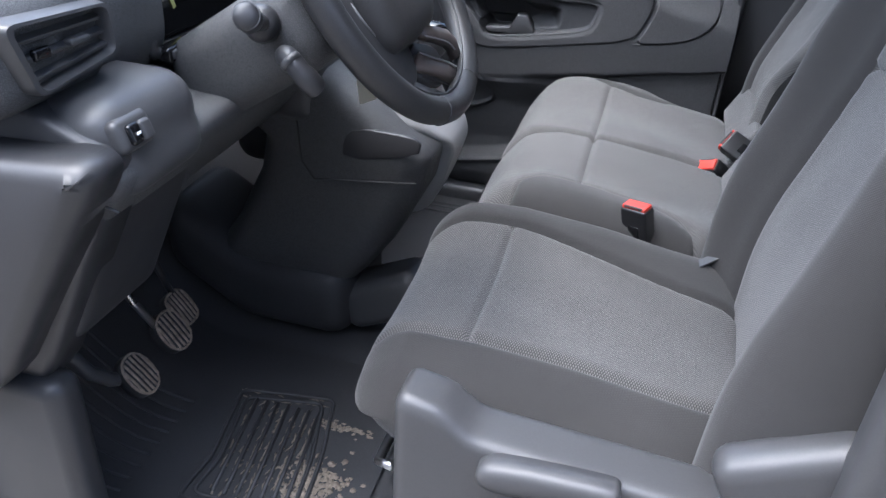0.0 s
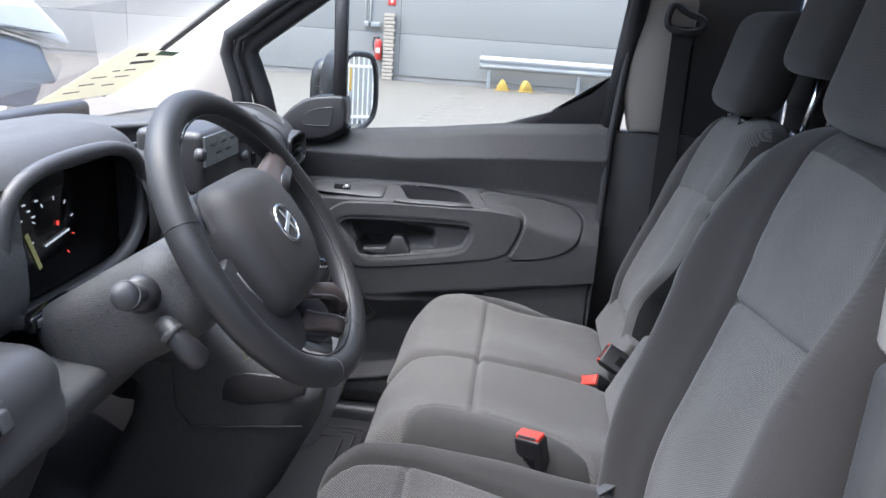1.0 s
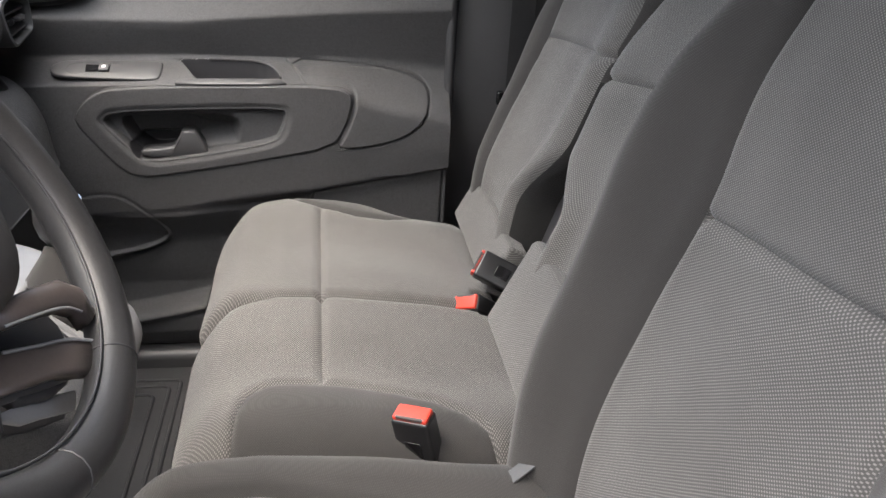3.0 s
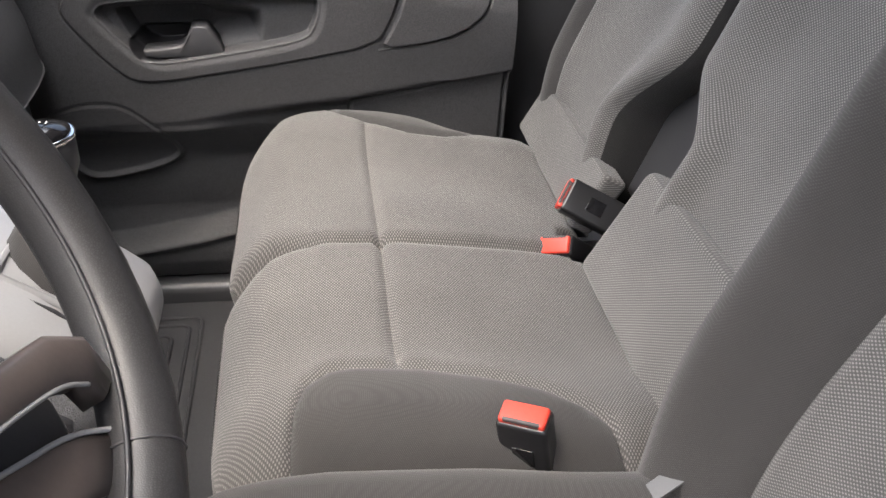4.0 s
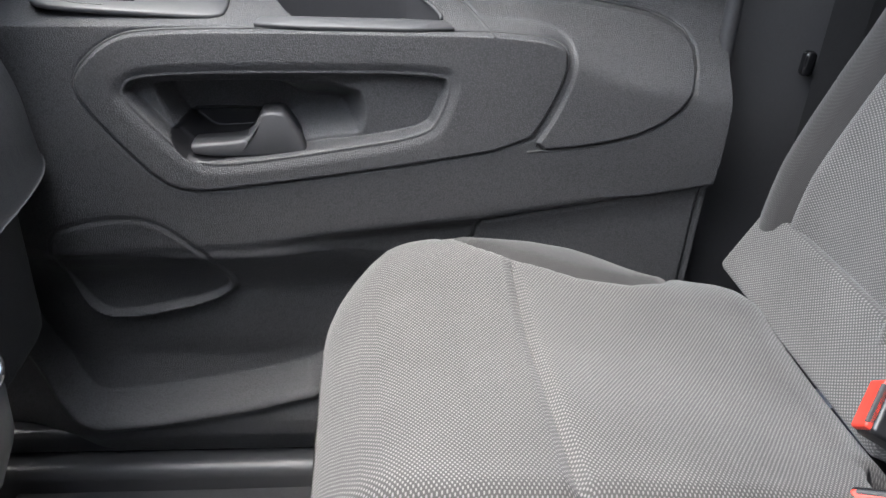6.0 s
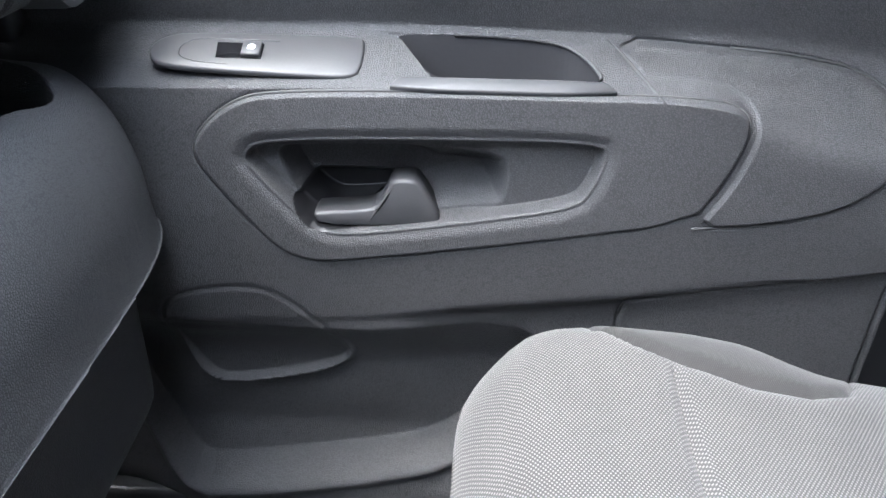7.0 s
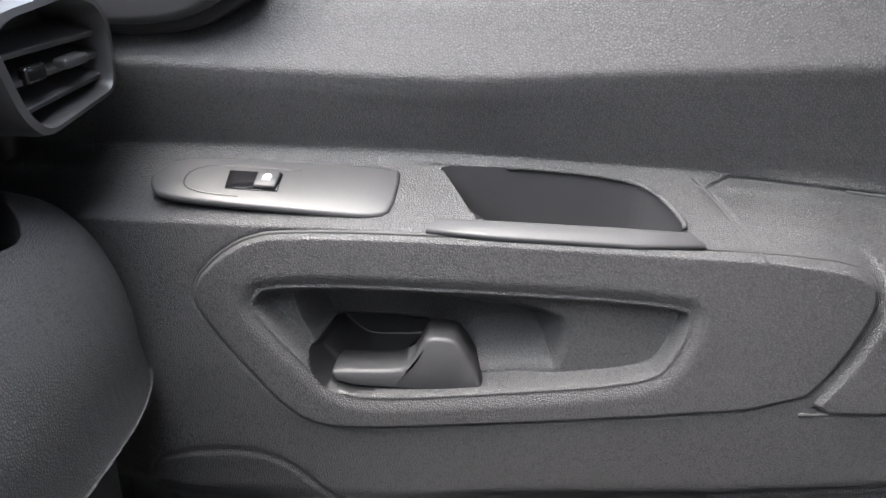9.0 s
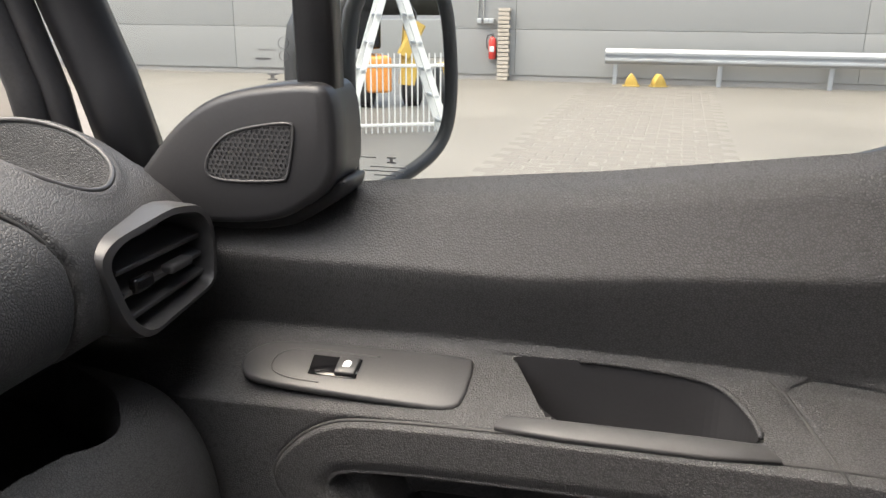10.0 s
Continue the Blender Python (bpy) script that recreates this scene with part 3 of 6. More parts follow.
def build_shell():
    fl = thing("floor", (0, 0.75, FZ - 0.05), "black moulded van floor with sills", "floor", kind="structure")

    def pan(u, v):
        x, y = -0.95 + u * 2.0, -0.02 + v * 1.52
        z = FZ + 0.24 * smooth01((-0.42 - x) / 0.4)
        z = z + 0.05 * bell(y - 0.72, 0.10) * smooth01((-0.05 - x) / 0.1)
        return x, y, z
    V, F = sheet(80, 60, pan)
    solid("carpet", V, F, M_RUBBER, fl)
    block("sill", (0.1, -0.03, FZ - 0.02), (1.1, 0.05, 0.05), 0.02, M_SMOOTH, fl, step=0.2)
    block("sill", (0.1, 1.45, FZ + 0.0), (1.1, 0.06, 0.05), 0.02, M_SMOOTH, fl, step=0.2)
    block("firewall", (-0.95, 0.72, 0.85), (0.04, 0.78, 0.42), 0.02, M_BLACK, fl, step=0.3)
    block("side_lining", (-0.68, 1.50, 0.78), (0.28, 0.02, 0.42), 0.015, M_BLACK, fl, step=0.2)
    block("underbody", (0.1, 0.72, 0.2), (1.2, 0.72, 0.13), 0.04, M_BLACK, fl, step=0.3)

    bulk = thing("wall_bulkhead", (1.0, 0.72, FZ), "dark moulded bulkhead behind the seats", "bulkhead", kind="structure")
    block("panel", (1.02, 0.72, 1.17), (0.03, 0.80, 0.79), 0.02, M_BLACK, bulk, step=0.2)
    block("hatch", (0.985, 1.38, 1.46), (0.012, 0.09, 0.05), 0.011, M_SMOOTH, bulk, step=0.1)
    roof = thing("ceiling", (0.56, 0.72, 1.945), "pale beige headliner", "ceiling", kind="structure")
    block("headliner", (0.61, 0.72, 1.975), (0.45, 0.76, 0.03), 0.02, M_BEIGE, roof, step=0.3)
    block("roof_skin", (0.61, 0.72, 2.03), (0.47, 0.80, 0.02), 0.015, M_WHITE, roof, step=0.3)

    for y in (0.0, 1.46):
        block("cant_rail", (0.55, y, 1.90), (0.54, 0.04, 0.075), 0.03, M_BEIGE, roof, step=0.3)
    # Right-hand pillars.
    bp = thing("wall_pillar_b", (0.65, 1.5, FZ), "door pillar, pale trim above and black trim below", "pillar", kind="structure")
    part("upper_trim", slab([(0.558, 1.305), (0.72, 1.302), (0.74, 1.75), (0.60, 1.75)], ((0, 1.56, 0), (1, 0, 0), (0, 0, 1)), 0.05, 0.012, 1), M_BEIGE, bp)
    part("lower_trim", slab([(0.535, 0.45), (0.80, 0.45), (0.80, 1.30), (0.556, 1.30), (0.548, 1.0)], ((0, 1.575, 0), (1, 0, 0), (0, 0, 1)), 0.07, 0.014, 0), M_SMOOTH, bp)
    part("door_seal", tube([(0.598, 1.53, 1.75), (0.572, 1.515, 1.5), (0.553, 1.50, 1.28), (0.548, 1.47, 1.0), (0.536, 1.46, 0.72), (0.52, 1.46, 0.5)], 0.011, 8), M_RUBBER, bp)
    part("rear_trim", slab([(0.78, 0.45), (1.0, 0.45), (1.0, 1.8), (0.73, 1.8), (0.735, 1.3)], ((0, 1.585, 0), (1, 0, 0), (0, 0, 1)), 0.04, 0.01, 0), M_BLACK, bp)
    block("outer_skin", (0.82, 1.62, 1.0), (0.20, 0.02, 0.95), 0.01, M_WHITE, bp, step=0.4)
    ap = thing("wall_pillar_a", (-0.5, 1.5, 1.25), "windscreen pillar with pale beige trim", "pillar", kind="structure")

    def trim(u, v):
        fx = -1.004 + u * 0.904
        fz = 1.248 + u * 0.632
        fy = 1.74 - u * 0.21
        # From the windscreen edge across to the door frame edge.
        bx = np.interp(u, [0, 0.2, 0.42, 0.75, 1], [-0.47, -0.485, -0.505, -0.19, 0.08])
        bz = np.interp(u, [0, 0.2, 0.42, 0.75, 1], [1.20, 1.32, 1.46, 1.64, 1.80])
        by = np.interp(u, [0, 0.42, 1], [1.50, 1.49, 1.44])
        x, y, z = fx + (bx - fx) * v, fy + (by - fy) * v, fz + (bz - fz) * v
        y = y - 0.035 * np.sin(np.pi * np.clip(v, 0, 1))
        return x, y, z
    V, F = sheet(40, 16, trim)
    V2 = V + np.array([0, 0.02, 0.0])
    n = len(V)
    solid("trim", np.vstack([V, V2]), F + [tuple(i + n for i in f[::-1]) for f in F], M_BEIGE, ap)
    part("screen_edge", tube([(-1.012 + u * 0.904, 1.745 - u * 0.21, 1.254 + u * 0.632) for u in np.linspace(0, 1, 12)], 0.010, 6), M_BLACK, ap)
    seal = [(-0.452, 1.482, 1.20), (-0.472, 1.476, 1.33), (-0.500, 1.470, 1.43), (-0.488, 1.464, 1.478), (-0.33, 1.452, 1.590), (-0.19, 1.436, 1.680), (0.0, 1.43, 1.77), (0.3, 1.43, 1.83)]
    part("weather_seal", tube([Vector(q) for q in seal], 0.017, 10), M_RUBBER, ap, "ribbed black rubber seal")
    part("seal_lip", tube([Vector(q) + Vector((0.024, 0.010, -0.006)) for q in seal], 0.013, 8), M_BLACK, ap)
    part("painted_flange", tube([Vector(q) + Vector((0.036, 0.056, -0.01)) for q in seal], 0.008, 8), M_WHITE, ap, "white painted door flange")
    # Left-hand pillars, beside the open driver's door.
    bl = thing("wall_pillar_left", (0.65, -0.02, FZ), "white body pillar with pale trim at the open door", "pillar", kind="structure")
    part("upper_trim", slab([(0.612, 1.352), (0.620, 1.338), (0.640, 1.330), (0.640, 1.85), (0.588, 1.85)], ((0, 0.0, 0), (1, 0, 0), (0, 0, 1)), 0.03, 0.008, 1), M_BEIGE, bl)
    block("lower_trim", (0.67, 0.0, 0.87), (0.045, 0.03, 0.46), 0.022, M_SMOOTH, bl, step=0.2)
    part("seal_strip", slab([(0.640, 0.5), (0.70, 0.5), (0.70, 1.85), (0.642, 1.85)], ((0, 0.0, 0), (1, 0, 0), (0, 0, 1)), 0.02, 0.006, 0), M_SMOOTH, bl)
    block("body_side", (0.90, -0.045, 1.0), (0.20, 0.05, 0.95), 0.03, M_WHITE, bl, step=0.3)
    al = thing("wall_pillar_left_front", (-0.6, -0.05, 0.5), "white front pillar at the open driver's door", "pillar", kind="structure")
    part("pillar", bar((-0.80, 0.0, 1.25), (0.06, 0.04, 1.93), 0.09, 0.09), M_BEIGE, al)
    block("hinge_post", (-0.62, -0.04, 0.86), (0.14, 0.05, 0.40), 0.03, M_WHITE, al, step=0.3)
    # Windscreen and front.
    ws = thing("window_1", (-0.5, 0.72, 1.6), "clear laminated windscreen", "windscreen", kind="structure")
    V, F = sheet(10, 20, lambda u, v: (-1.02 + 0.94 * np.minimum(1.25 * u, 1) + 0.19 * np.maximum(5 * u - 4, 0) - 0.10 * np.sin(np.pi * v), -0.26 + 0.21 * u + v * (2.01 - 0.44 * u), 1.245 + 0.65 * np.minimum(1.25 * u, 1) + 0.08 * np.maximum(5 * u - 4, 0)))
    g = solid("pane", V, F, M_SCREEN_GLASS, ws)
    g.visible_shadow = False
    part("top_frame", bar((0.135, -0.02, 1.975), (0.135, 1.5, 1.975), 0.10, 0.05), M_BEIGE, ws)
    bon = thing("bonnet", (-1.4, 0.75, 1.1), "white van bonnet ahead of the windscreen", "bonnet", kind="structure")
    block("skin", (-1.42, 0.75, 1.02), (0.45, 0.82, 0.12), 0.1, M_WHITE, bon, step=0.2)
    block("cowl", (-1.0, 0.75, 1.14), (0.1, 0.8, 0.06), 0.03, M_BLACK, bon, step=0.3)


# ---- passenger door ----
INSERT = [(-0.2085, 1.0165), (-0.187, 1.041), (-0.161, 1.058), (-0.133, 1.0657), (-0.015, 1.0724), (0.202, 1.0755), (0.252, 1.076), (0.294, 1.0735), (0.318, 1.070),
          (0.334, 1.0625), (0.3395, 1.050), (0.338, 1.030), (0.325, 0.9885), (0.300, 0.943), (0.146, 0.9125), (-0.05, 0.880), (-0.104, 0.8765), (-0.134, 0.891), (-0.166, 0.928), (-0.194, 0.965), (-0.213, 0.995)]
RECESS = [(-0.160, 1.000), (-0.142, 1.016), (0.041, 1.024), (0.195, 1.027), (0.203, 1.014), (0.193, 0.977), (0.177, 0.955), (0.072, 0.934), (-0.058, 0.912), (-0.090, 0.917), (-0.120, 0.946), (-0.156, 0.988)]
DEEP = [(-0.135, 0.998), (-0.12, 1.006), (0.100, 1.014), (0.113, 0.985), (0.109, 0.955), (0.092, 0.936), (0.065, 0.926), (-0.055, 0.908), (-0.085, 0.915), (-0.115, 0.95)]
CAP = [(0.203, 1.108), (0.250, 1.072), (0.308, 1.075), (0.340, 1.066), (0.347, 1.042), (0.329, 0.99), (0.302, 0.936), (0.380, 0.944), (0.451, 0.964), (0.495, 1.001), (0.508, 1.050), (0.494, 1.075), (0.446, 1.093), (0.33, 1.105)]
TRAY = [(-0.016, 1.1045), (-0.004, 1.0985), (0.034, 1.0755), (0.200, 1.077), (0.182, 1.094), (0.152, 1.104), (0.06, 1.1075)]
LEVER_HOLE = [(-0.120, 0.958), (-0.106, 0.920), (-0.080, 0.912), (-0.010, 0.925), (-0.006, 0.955), (-0.022, 0.962)]
SPEAKER = [(-0.282, 0.766), (-0.274, 0.818), (-0.200, 0.838), (-0.150, 0.836), (-0.113, 0.807), (-0.075, 0.7685), (-0.056, 0.736), (-0.063, 0.7135), (-0.1055, 0.693), (-0.205, 0.671), (-0.240, 0.677), (-0.264, 0.707)]
POCKET = [(-0.36, 0.70), (-0.335, 0.625), (-0.285, 0.540), (-0.237, 0.529), (0.022, 0.570), (0.075, 0.597), (0.13, 0.66), (0.18, 0.76), (0.12, 0.80), (-0.04, 0.785), (-0.33, 0.79)]
LOWREAR = [(0.247, 0.808), (0.254, 0.836), (0.40, 0.862), (0.54, 0.890), (0.54, 0.56), (0.26, 0.62)]


def door_face(x, z):
    """How far out (y) the door trim stands at a place on it."""
    zr = np.interp(x, [-0.42, -0.3, 0, 0.21, 0.36, 0.56], [1.094, 1.098, 1.108, 1.106, 1.098, 1.085])
    zc = np.interp(x, [-0.42, -0.3, 0, 0.13, 0.33, 0.56], [1.178, 1.180, 1.180, 1.192, 1.207, 1.218])
    zb = np.interp(x, [-0.42, -0.2, 0.06, 0.25, 0.56], [1.215, 1.238, 1.264, 1.289, 1.312])
    zi = np.interp(x, [-0.42, -0.2, 0, 0.3, 0.4, 0.56], [1.06, 1.068, 1.074, 1.072, 1.03, 1.00])
    zl = np.interp(x, [-0.42, -0.037, 0.252, 0.56], [0.77, 0.799, 0.836, 0.893])
    low = np.interp(z, [0.44, 0.50, 0.53, 0.6, 0.75], [1.43, 1.405, 1.405, 1.43, 1.435])
    stops = [(zl - 0.03, 1.436), (zl - 0.004, 1.432), (zl + 0.004, 1.418), (0.5 * (zl + zi), 1.414), (zi, 1.418), (zr - 0.004, 1.494), (zr + 0.006, 1.503), (zc - 0.012, 1.482),
             (zc + 0.004, 1.478), (zb - 0.02, 1.506), (zb - 0.006, 1.518), (zb, 1.532), (zb + 0.02, 1.56)]
    y = np.where(z < stops[0][0], low + (1.436 - np.interp(stops[0][0], [0.44, 0.50, 0.53, 0.6, 0.75], [1.43, 1.405, 1.405, 1.43, 1.435])) * smooth01((z - stops[0][0] + 0.08) / 0.08), 0.0)
    for (z0, y0), (z1, y1) in zip(stops, stops[1:]):
        t = (z - z0) / np.maximum(z1 - z0, 1e-6)
        y = np.where((z >= z0) & (z < z1), y0 + (y1 - y0) * t, y)
    y = np.where(z >= stops[-1][0], 1.56, y)
    # The step below the armrest fades out towards the speaker.
    y = y - 0.016 * (1 - smooth01((x + 0.04) / 0.14)) * smooth01((z - 0.55) / 0.12) * smooth01((zl + 0.012 - z) / 0.03)
    # The trim turns outwards behind the dashboard.
    y = y + 0.04 * smooth01((-0.24 - x) / 0.15) * smooth01((1.07 - z) / 0.1)
    return y


def build_door():
    door = thing("door_1", (0.1, 1.5, 0.46), "charcoal grained plastic passenger door trim, closed", "door", kind="structure")
    nx, nz = 720, 470
    # Rows lie closest where the armrest is.
    X, T = np.meshgrid(np.linspace(-0.44, 0.548, nx + 1), np.interp(np.linspace(0, 1, nz + 1), [0, 0.24, 0.82, 1], [0, 0.49, 0.815, 1]), indexing="ij")
    Z = 0.46 + T * (np.interp(X, [-0.44, -0.2, 0.06, 0.25, 0.56], [1.213, 1.238, 1.264, 1.289, 1.312]) + 0.004 - 0.46)
    Y = door_face(X, Z)
    # Ease the profile over a few millimetres.
    for _ in range(5):
        Y[:, 1:-1] = 0.25 * Y[:, :-2] + 0.5 * Y[:, 1:-1] + 0.25 * Y[:, 2:]
    # Towards the rear the armrest rounds over without a fold.
    eased = Y.copy()
    for _ in range(220):
        eased[:, 1:-1] = 0.25 * eased[:, :-2] + 0.5 * eased[:, 1:-1] + 0.25 * eased[:, 2:]
        eased[1:-1] = 0.25 * eased[:-2] + 0.5 * eased[1:-1] + 0.25 * eased[2:]
    rear = smooth01((X - 0.24) / 0.07) * smooth01((Z - 0.92) / 0.03) * smooth01((1.135 - Z) / 0.03)
    Y += rear * (eased - Y)
    di = polydist(X, Z, soften(INSERT, 1))
    dc = polydist(X, Z, soften(CAP, 1))
    dr = polydist(X, Z, soften(RECESS, 2))
    dd = polydist(X, Z, soften(DEEP, 2))
    dt = polydist(X, Z, soften(TRAY, 1))
    ds = polydist(X, Z, soften(SPEAKER, 2))
    dp = polydist(X, Z, soften(POCKET, 1))
    dl = polydist(X, Z, LOWREAR)
    Y = np.where(di > -0.004, Y * (1 - smooth01((di + 0.004) / 0.008)) + 1.411 * smooth01((di + 0.004) / 0.008), Y)
    Y += 0.004 * bell(di, 0.0022) + 0.004 * bell(dc, 0.0024) * (di < -0.012) + 0.004 * bell(dl, 0.0024) - 0.003 * smooth01(dl / 0.006)
    Y -= 0.0045 * smooth01(dc / 0.005) * smooth01((-di - 0.006) / 0.006)
    # The pull recess: a soft shoulder, a crisp inner lip, then the lever's cup with a curved end wall.
    cup = np.minimum(dd, dr - 0.007)
    flat = smooth01((X - 0.06) / 0.05)
    Y += 0.006 * smooth01((dr + 0.016) / 0.020) + (0.020 - 0.007 * flat) * smooth01(dr / 0.006) + 0.046 * smooth01(cup / (0.012 + 0.022 * smooth01((X + 0.01) / 0.05)))
    Y -= 0.0016 * bell(dr + 0.0015, 0.0016)
    Y += 0.040 * smooth01(dp / 0.014) * smooth01((0.80 - Z) / 0.10) - 0.012 * bell(dp + 0.008, 0.010) * (Z < 0.66)
    low_half = smooth01((0.765 - Z) / 0.07)
    Y -= 0.018 * low_half * smooth01((ds + 0.006) / 0.012)
    Y += (0.001 + 0.012 * low_half) * smooth01((ds - 0.005) / 0.006) + 0.0025 * bell(ds, 0.003)
    # A soft ramp runs down into the tray, and the lever sits in an opening of its own.
    Y += 0.005 * smooth01((dt + 0.034) / 0.034) * smooth01((0.030 - X) / 0.03) * smooth01((1.1075 - Z) / 0.006) * smooth01((Z - 1.071) / 0.008)
    dh = polydist(X, Z, soften(LEVER_HOLE, 1))
    Y += 0.010 * smooth01((dh + 0.001) / 0.008)
    V = np.stack([X, Y, Z], -1).reshape(-1, 3)
    lab = np.zeros((nx, nz), int)
    mid = lambda a: 0.25 * (a[:-1, :-1] + a[1:, :-1] + a[:-1, 1:] + a[1:, 1:])
    lab[mid(dl) > 0] = 3
    lab[mid(dc) > 0] = 2
    lab[mid(di) > 0] = 1
    lab[mid(ds) > 0.012] = 4
    # Black faces in a shallow dent stand for the dark depth behind the lever.
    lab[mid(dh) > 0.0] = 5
    lab[mid(dt) > 0.0] = 9
    idx = np.arange((nx + 1) * (nz + 1)).reshape(nx + 1, nz + 1)
    Q = np.stack([idx[:-1, :-1], idx[1:, :-1], idx[1:, 1:], idx[:-1, 1:]], -1)
    normals = shared_normals(V, Q.reshape(-1, 4))
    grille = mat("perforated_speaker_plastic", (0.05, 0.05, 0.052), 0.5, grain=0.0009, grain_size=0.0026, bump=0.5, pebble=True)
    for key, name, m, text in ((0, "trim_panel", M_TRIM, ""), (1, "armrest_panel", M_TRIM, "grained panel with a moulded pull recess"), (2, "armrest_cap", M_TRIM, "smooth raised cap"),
                               (3, "lower_rear_panel", M_TRIM, ""), (4, "speaker_grille", grille, "perforated speaker cover"), (5, "lever_opening", M_CASE, "opening behind the lever, dark depth painted black")):
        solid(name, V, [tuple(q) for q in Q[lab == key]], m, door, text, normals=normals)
    def surface(points, lift):
        pts = []
        for a, b in points:
            fi = (a + 0.44) / 0.988 * nx
            i = min(max(int(fi), 0), nx - 1)
            u = fi - i
            y = float(np.interp(b, Z[i], Y[i])) * (1 - u) + float(np.interp(b, Z[i + 1], Y[i + 1])) * u
            pts.append(Vector((a, y - lift, b)))
        return pts

    # Fine dark gaps between the mouldings.
    def gap(points, closed):
        part("panel_gap", tube(surface(points, 0.0003), 0.0016, 6, closed), M_INK, door)
    fine = lambda poly, n: soften(poly, n)
    gap(fine(INSERT, 3), True)
    gap(fine([(0.203, 1.108), (0.215, 1.099), (0.240, 1.080), (0.250, 1.072)], 0), False)
    gap([(0.302, 0.936), (0.345, 0.9395), (0.380, 0.944), (0.42, 0.954), (0.451, 0.966), (0.478, 0.985), (0.496, 1.008), (0.504, 1.035), (0.503, 1.055), (0.494, 1.072), (0.475, 1.083), (0.446, 1.092), (0.39, 1.100), (0.33, 1.104)], False)
    gap([(0.257, 0.836), (0.32, 0.8475), (0.40, 0.862), (0.47, 0.876), (0.538, 0.8895)], False)
    gap([(0.248, 0.808), (0.250, 0.825), (0.257, 0.836)], False)
    # The small tray in the armrest: a pocket with upright walls, blackened for depth shade.
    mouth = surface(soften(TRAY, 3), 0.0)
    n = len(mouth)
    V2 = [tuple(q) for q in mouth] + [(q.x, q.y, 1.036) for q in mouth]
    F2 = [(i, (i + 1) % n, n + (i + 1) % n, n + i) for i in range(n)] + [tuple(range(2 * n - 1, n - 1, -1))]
    solid("tray_pocket", V2, F2, M_BLACK, door, "tray pocket, blackened for its deep shade", smooth=False)
    rim = sorted((q for q in mouth if q.x > 0.04 and q.z > 1.082), key=lambda q: q.x - 0.5 * q.z)
    part("tray_rim", tube([q + Vector((0, -0.0002, 0.0004)) for q in rim], 0.0026, 8), M_TRIM, door)
    # Outer skin behind the trim.
    block("outer_skin", (0.05, 1.63, 0.79), (0.52, 0.02, 0.38), 0.015, M_WHITE, door, step=0.3)
    block("door_bottom", (0.05, 1.52, 0.475), (0.5, 0.1, 0.02), 0.01, M_BLACK, door, step=0.3)
    # Pull lever in the recess.
    lever = part("release_lever", slab([(-0.090, 0.918), (-0.096, 0.931), (-0.090, 0.934), (-0.045, 0.938), (-0.030, 0.942), (-0.022, 0.950), (-0.015, 0.968), (-0.009, 0.975), (0.010, 0.9755), (0.018, 0.971), (0.039, 0.934), (0.038, 0.926), (0.030, 0.923), (-0.02, 0.919)],
                 ((0, 1.455, 0), (1, 0, 0), (0, 0, 1)), 0.034, 0.004, 1), M_SMOOTH, door, "satin grey pull lever")
    # Switch plate on the ledge.
    u, v = Vector((0.2, 0.010, -0.003)).normalized(), Vector((0.0, 0.0475, 0.0205)).normalized()
    w = u.cross(v)
    o = Vector((-0.248, 1.424, 1.0775)) + w * 0.001
    plate = part("switch_plate", slab([(0.000, 0.014), (-0.006, 0.030), (0.004, 0.047), (0.026, 0.056), (0.12, 0.0585), (0.199, 0.0585), (0.205, 0.052), (0.204, 0.007), (0.194, -0.001), (0.17, -0.002), (0.05, 0.002), (0.012, 0.006)],
                 (o, u, v), 0.006, 0.003, 1), M_SMOOTH, door, "smooth switch plate")
    part("switch_dish", tube(ease_open([o + w * 0.0058 + u * a + v * b for a, b in ((0.120, 0.046), (0.06, 0.047), (0.036, 0.045), (0.024, 0.034), (0.026, 0.018), (0.045, 0.011), (0.075, 0.010))]), 0.0009, 6), M_BLACK, plate)
    part("switch_well", slab([(0.062, 0.018), (0.106, 0.018), (0.106, 0.040), (0.060, 0.040)], (o + w * 0.0062, u, v), 0.0008, 0.0002, 0), M_GLOSS, plate)
    part("window_switch", slab([(0.086, 0.0195), (0.1045, 0.0195), (0.1045, 0.0385), (0.086, 0.0385)], (o + w * 0.0065, u, v), 0.005, 0.0018, 0), M_SMOOTH, plate, "grey rocker switch")
    part("switch_mark", slab([(0.092, 0.026), (0.0985, 0.026), (0.0995, 0.031), (0.0975, 0.0335), (0.094, 0.0335), (0.092, 0.031)], (o + w * 0.0116, u, v), 0.0003, 0.0001, 0), M_NEEDLE, plate)
    part("tray_lip", slab([(-0.0145, -0.006), (-0.009, 0.0085), (-0.002, 0.012), (0.19, 0.0165), (0.1985, 0.012), (0.207, -0.003)], ((0, 1.42, 1.0735), (1, 0, 0), (0, 0.913, 0.408)), 0.006, 0.002, 1), M_SMOOTH, door, "smooth tray lip")
    # Corner cover with tweeter grille.
    sail = part("corner_cover", slab([(-0.40, 1.215), (-0.365, 1.245), (-0.349, 1.264), (-0.313, 1.304), (-0.267, 1.332), (-0.189, 1.342), (-0.168, 1.338), (-0.163, 1.30), (-0.165, 1.255), (-0.20, 1.230), (-0.225, 1.219), (-0.28, 1.213)],
                ((0, 1.53, 0), (1, 0, 0), (0, 0, 1)), 0.065, 0.008, 2), M_BLACK, door, "smooth black corner cover")
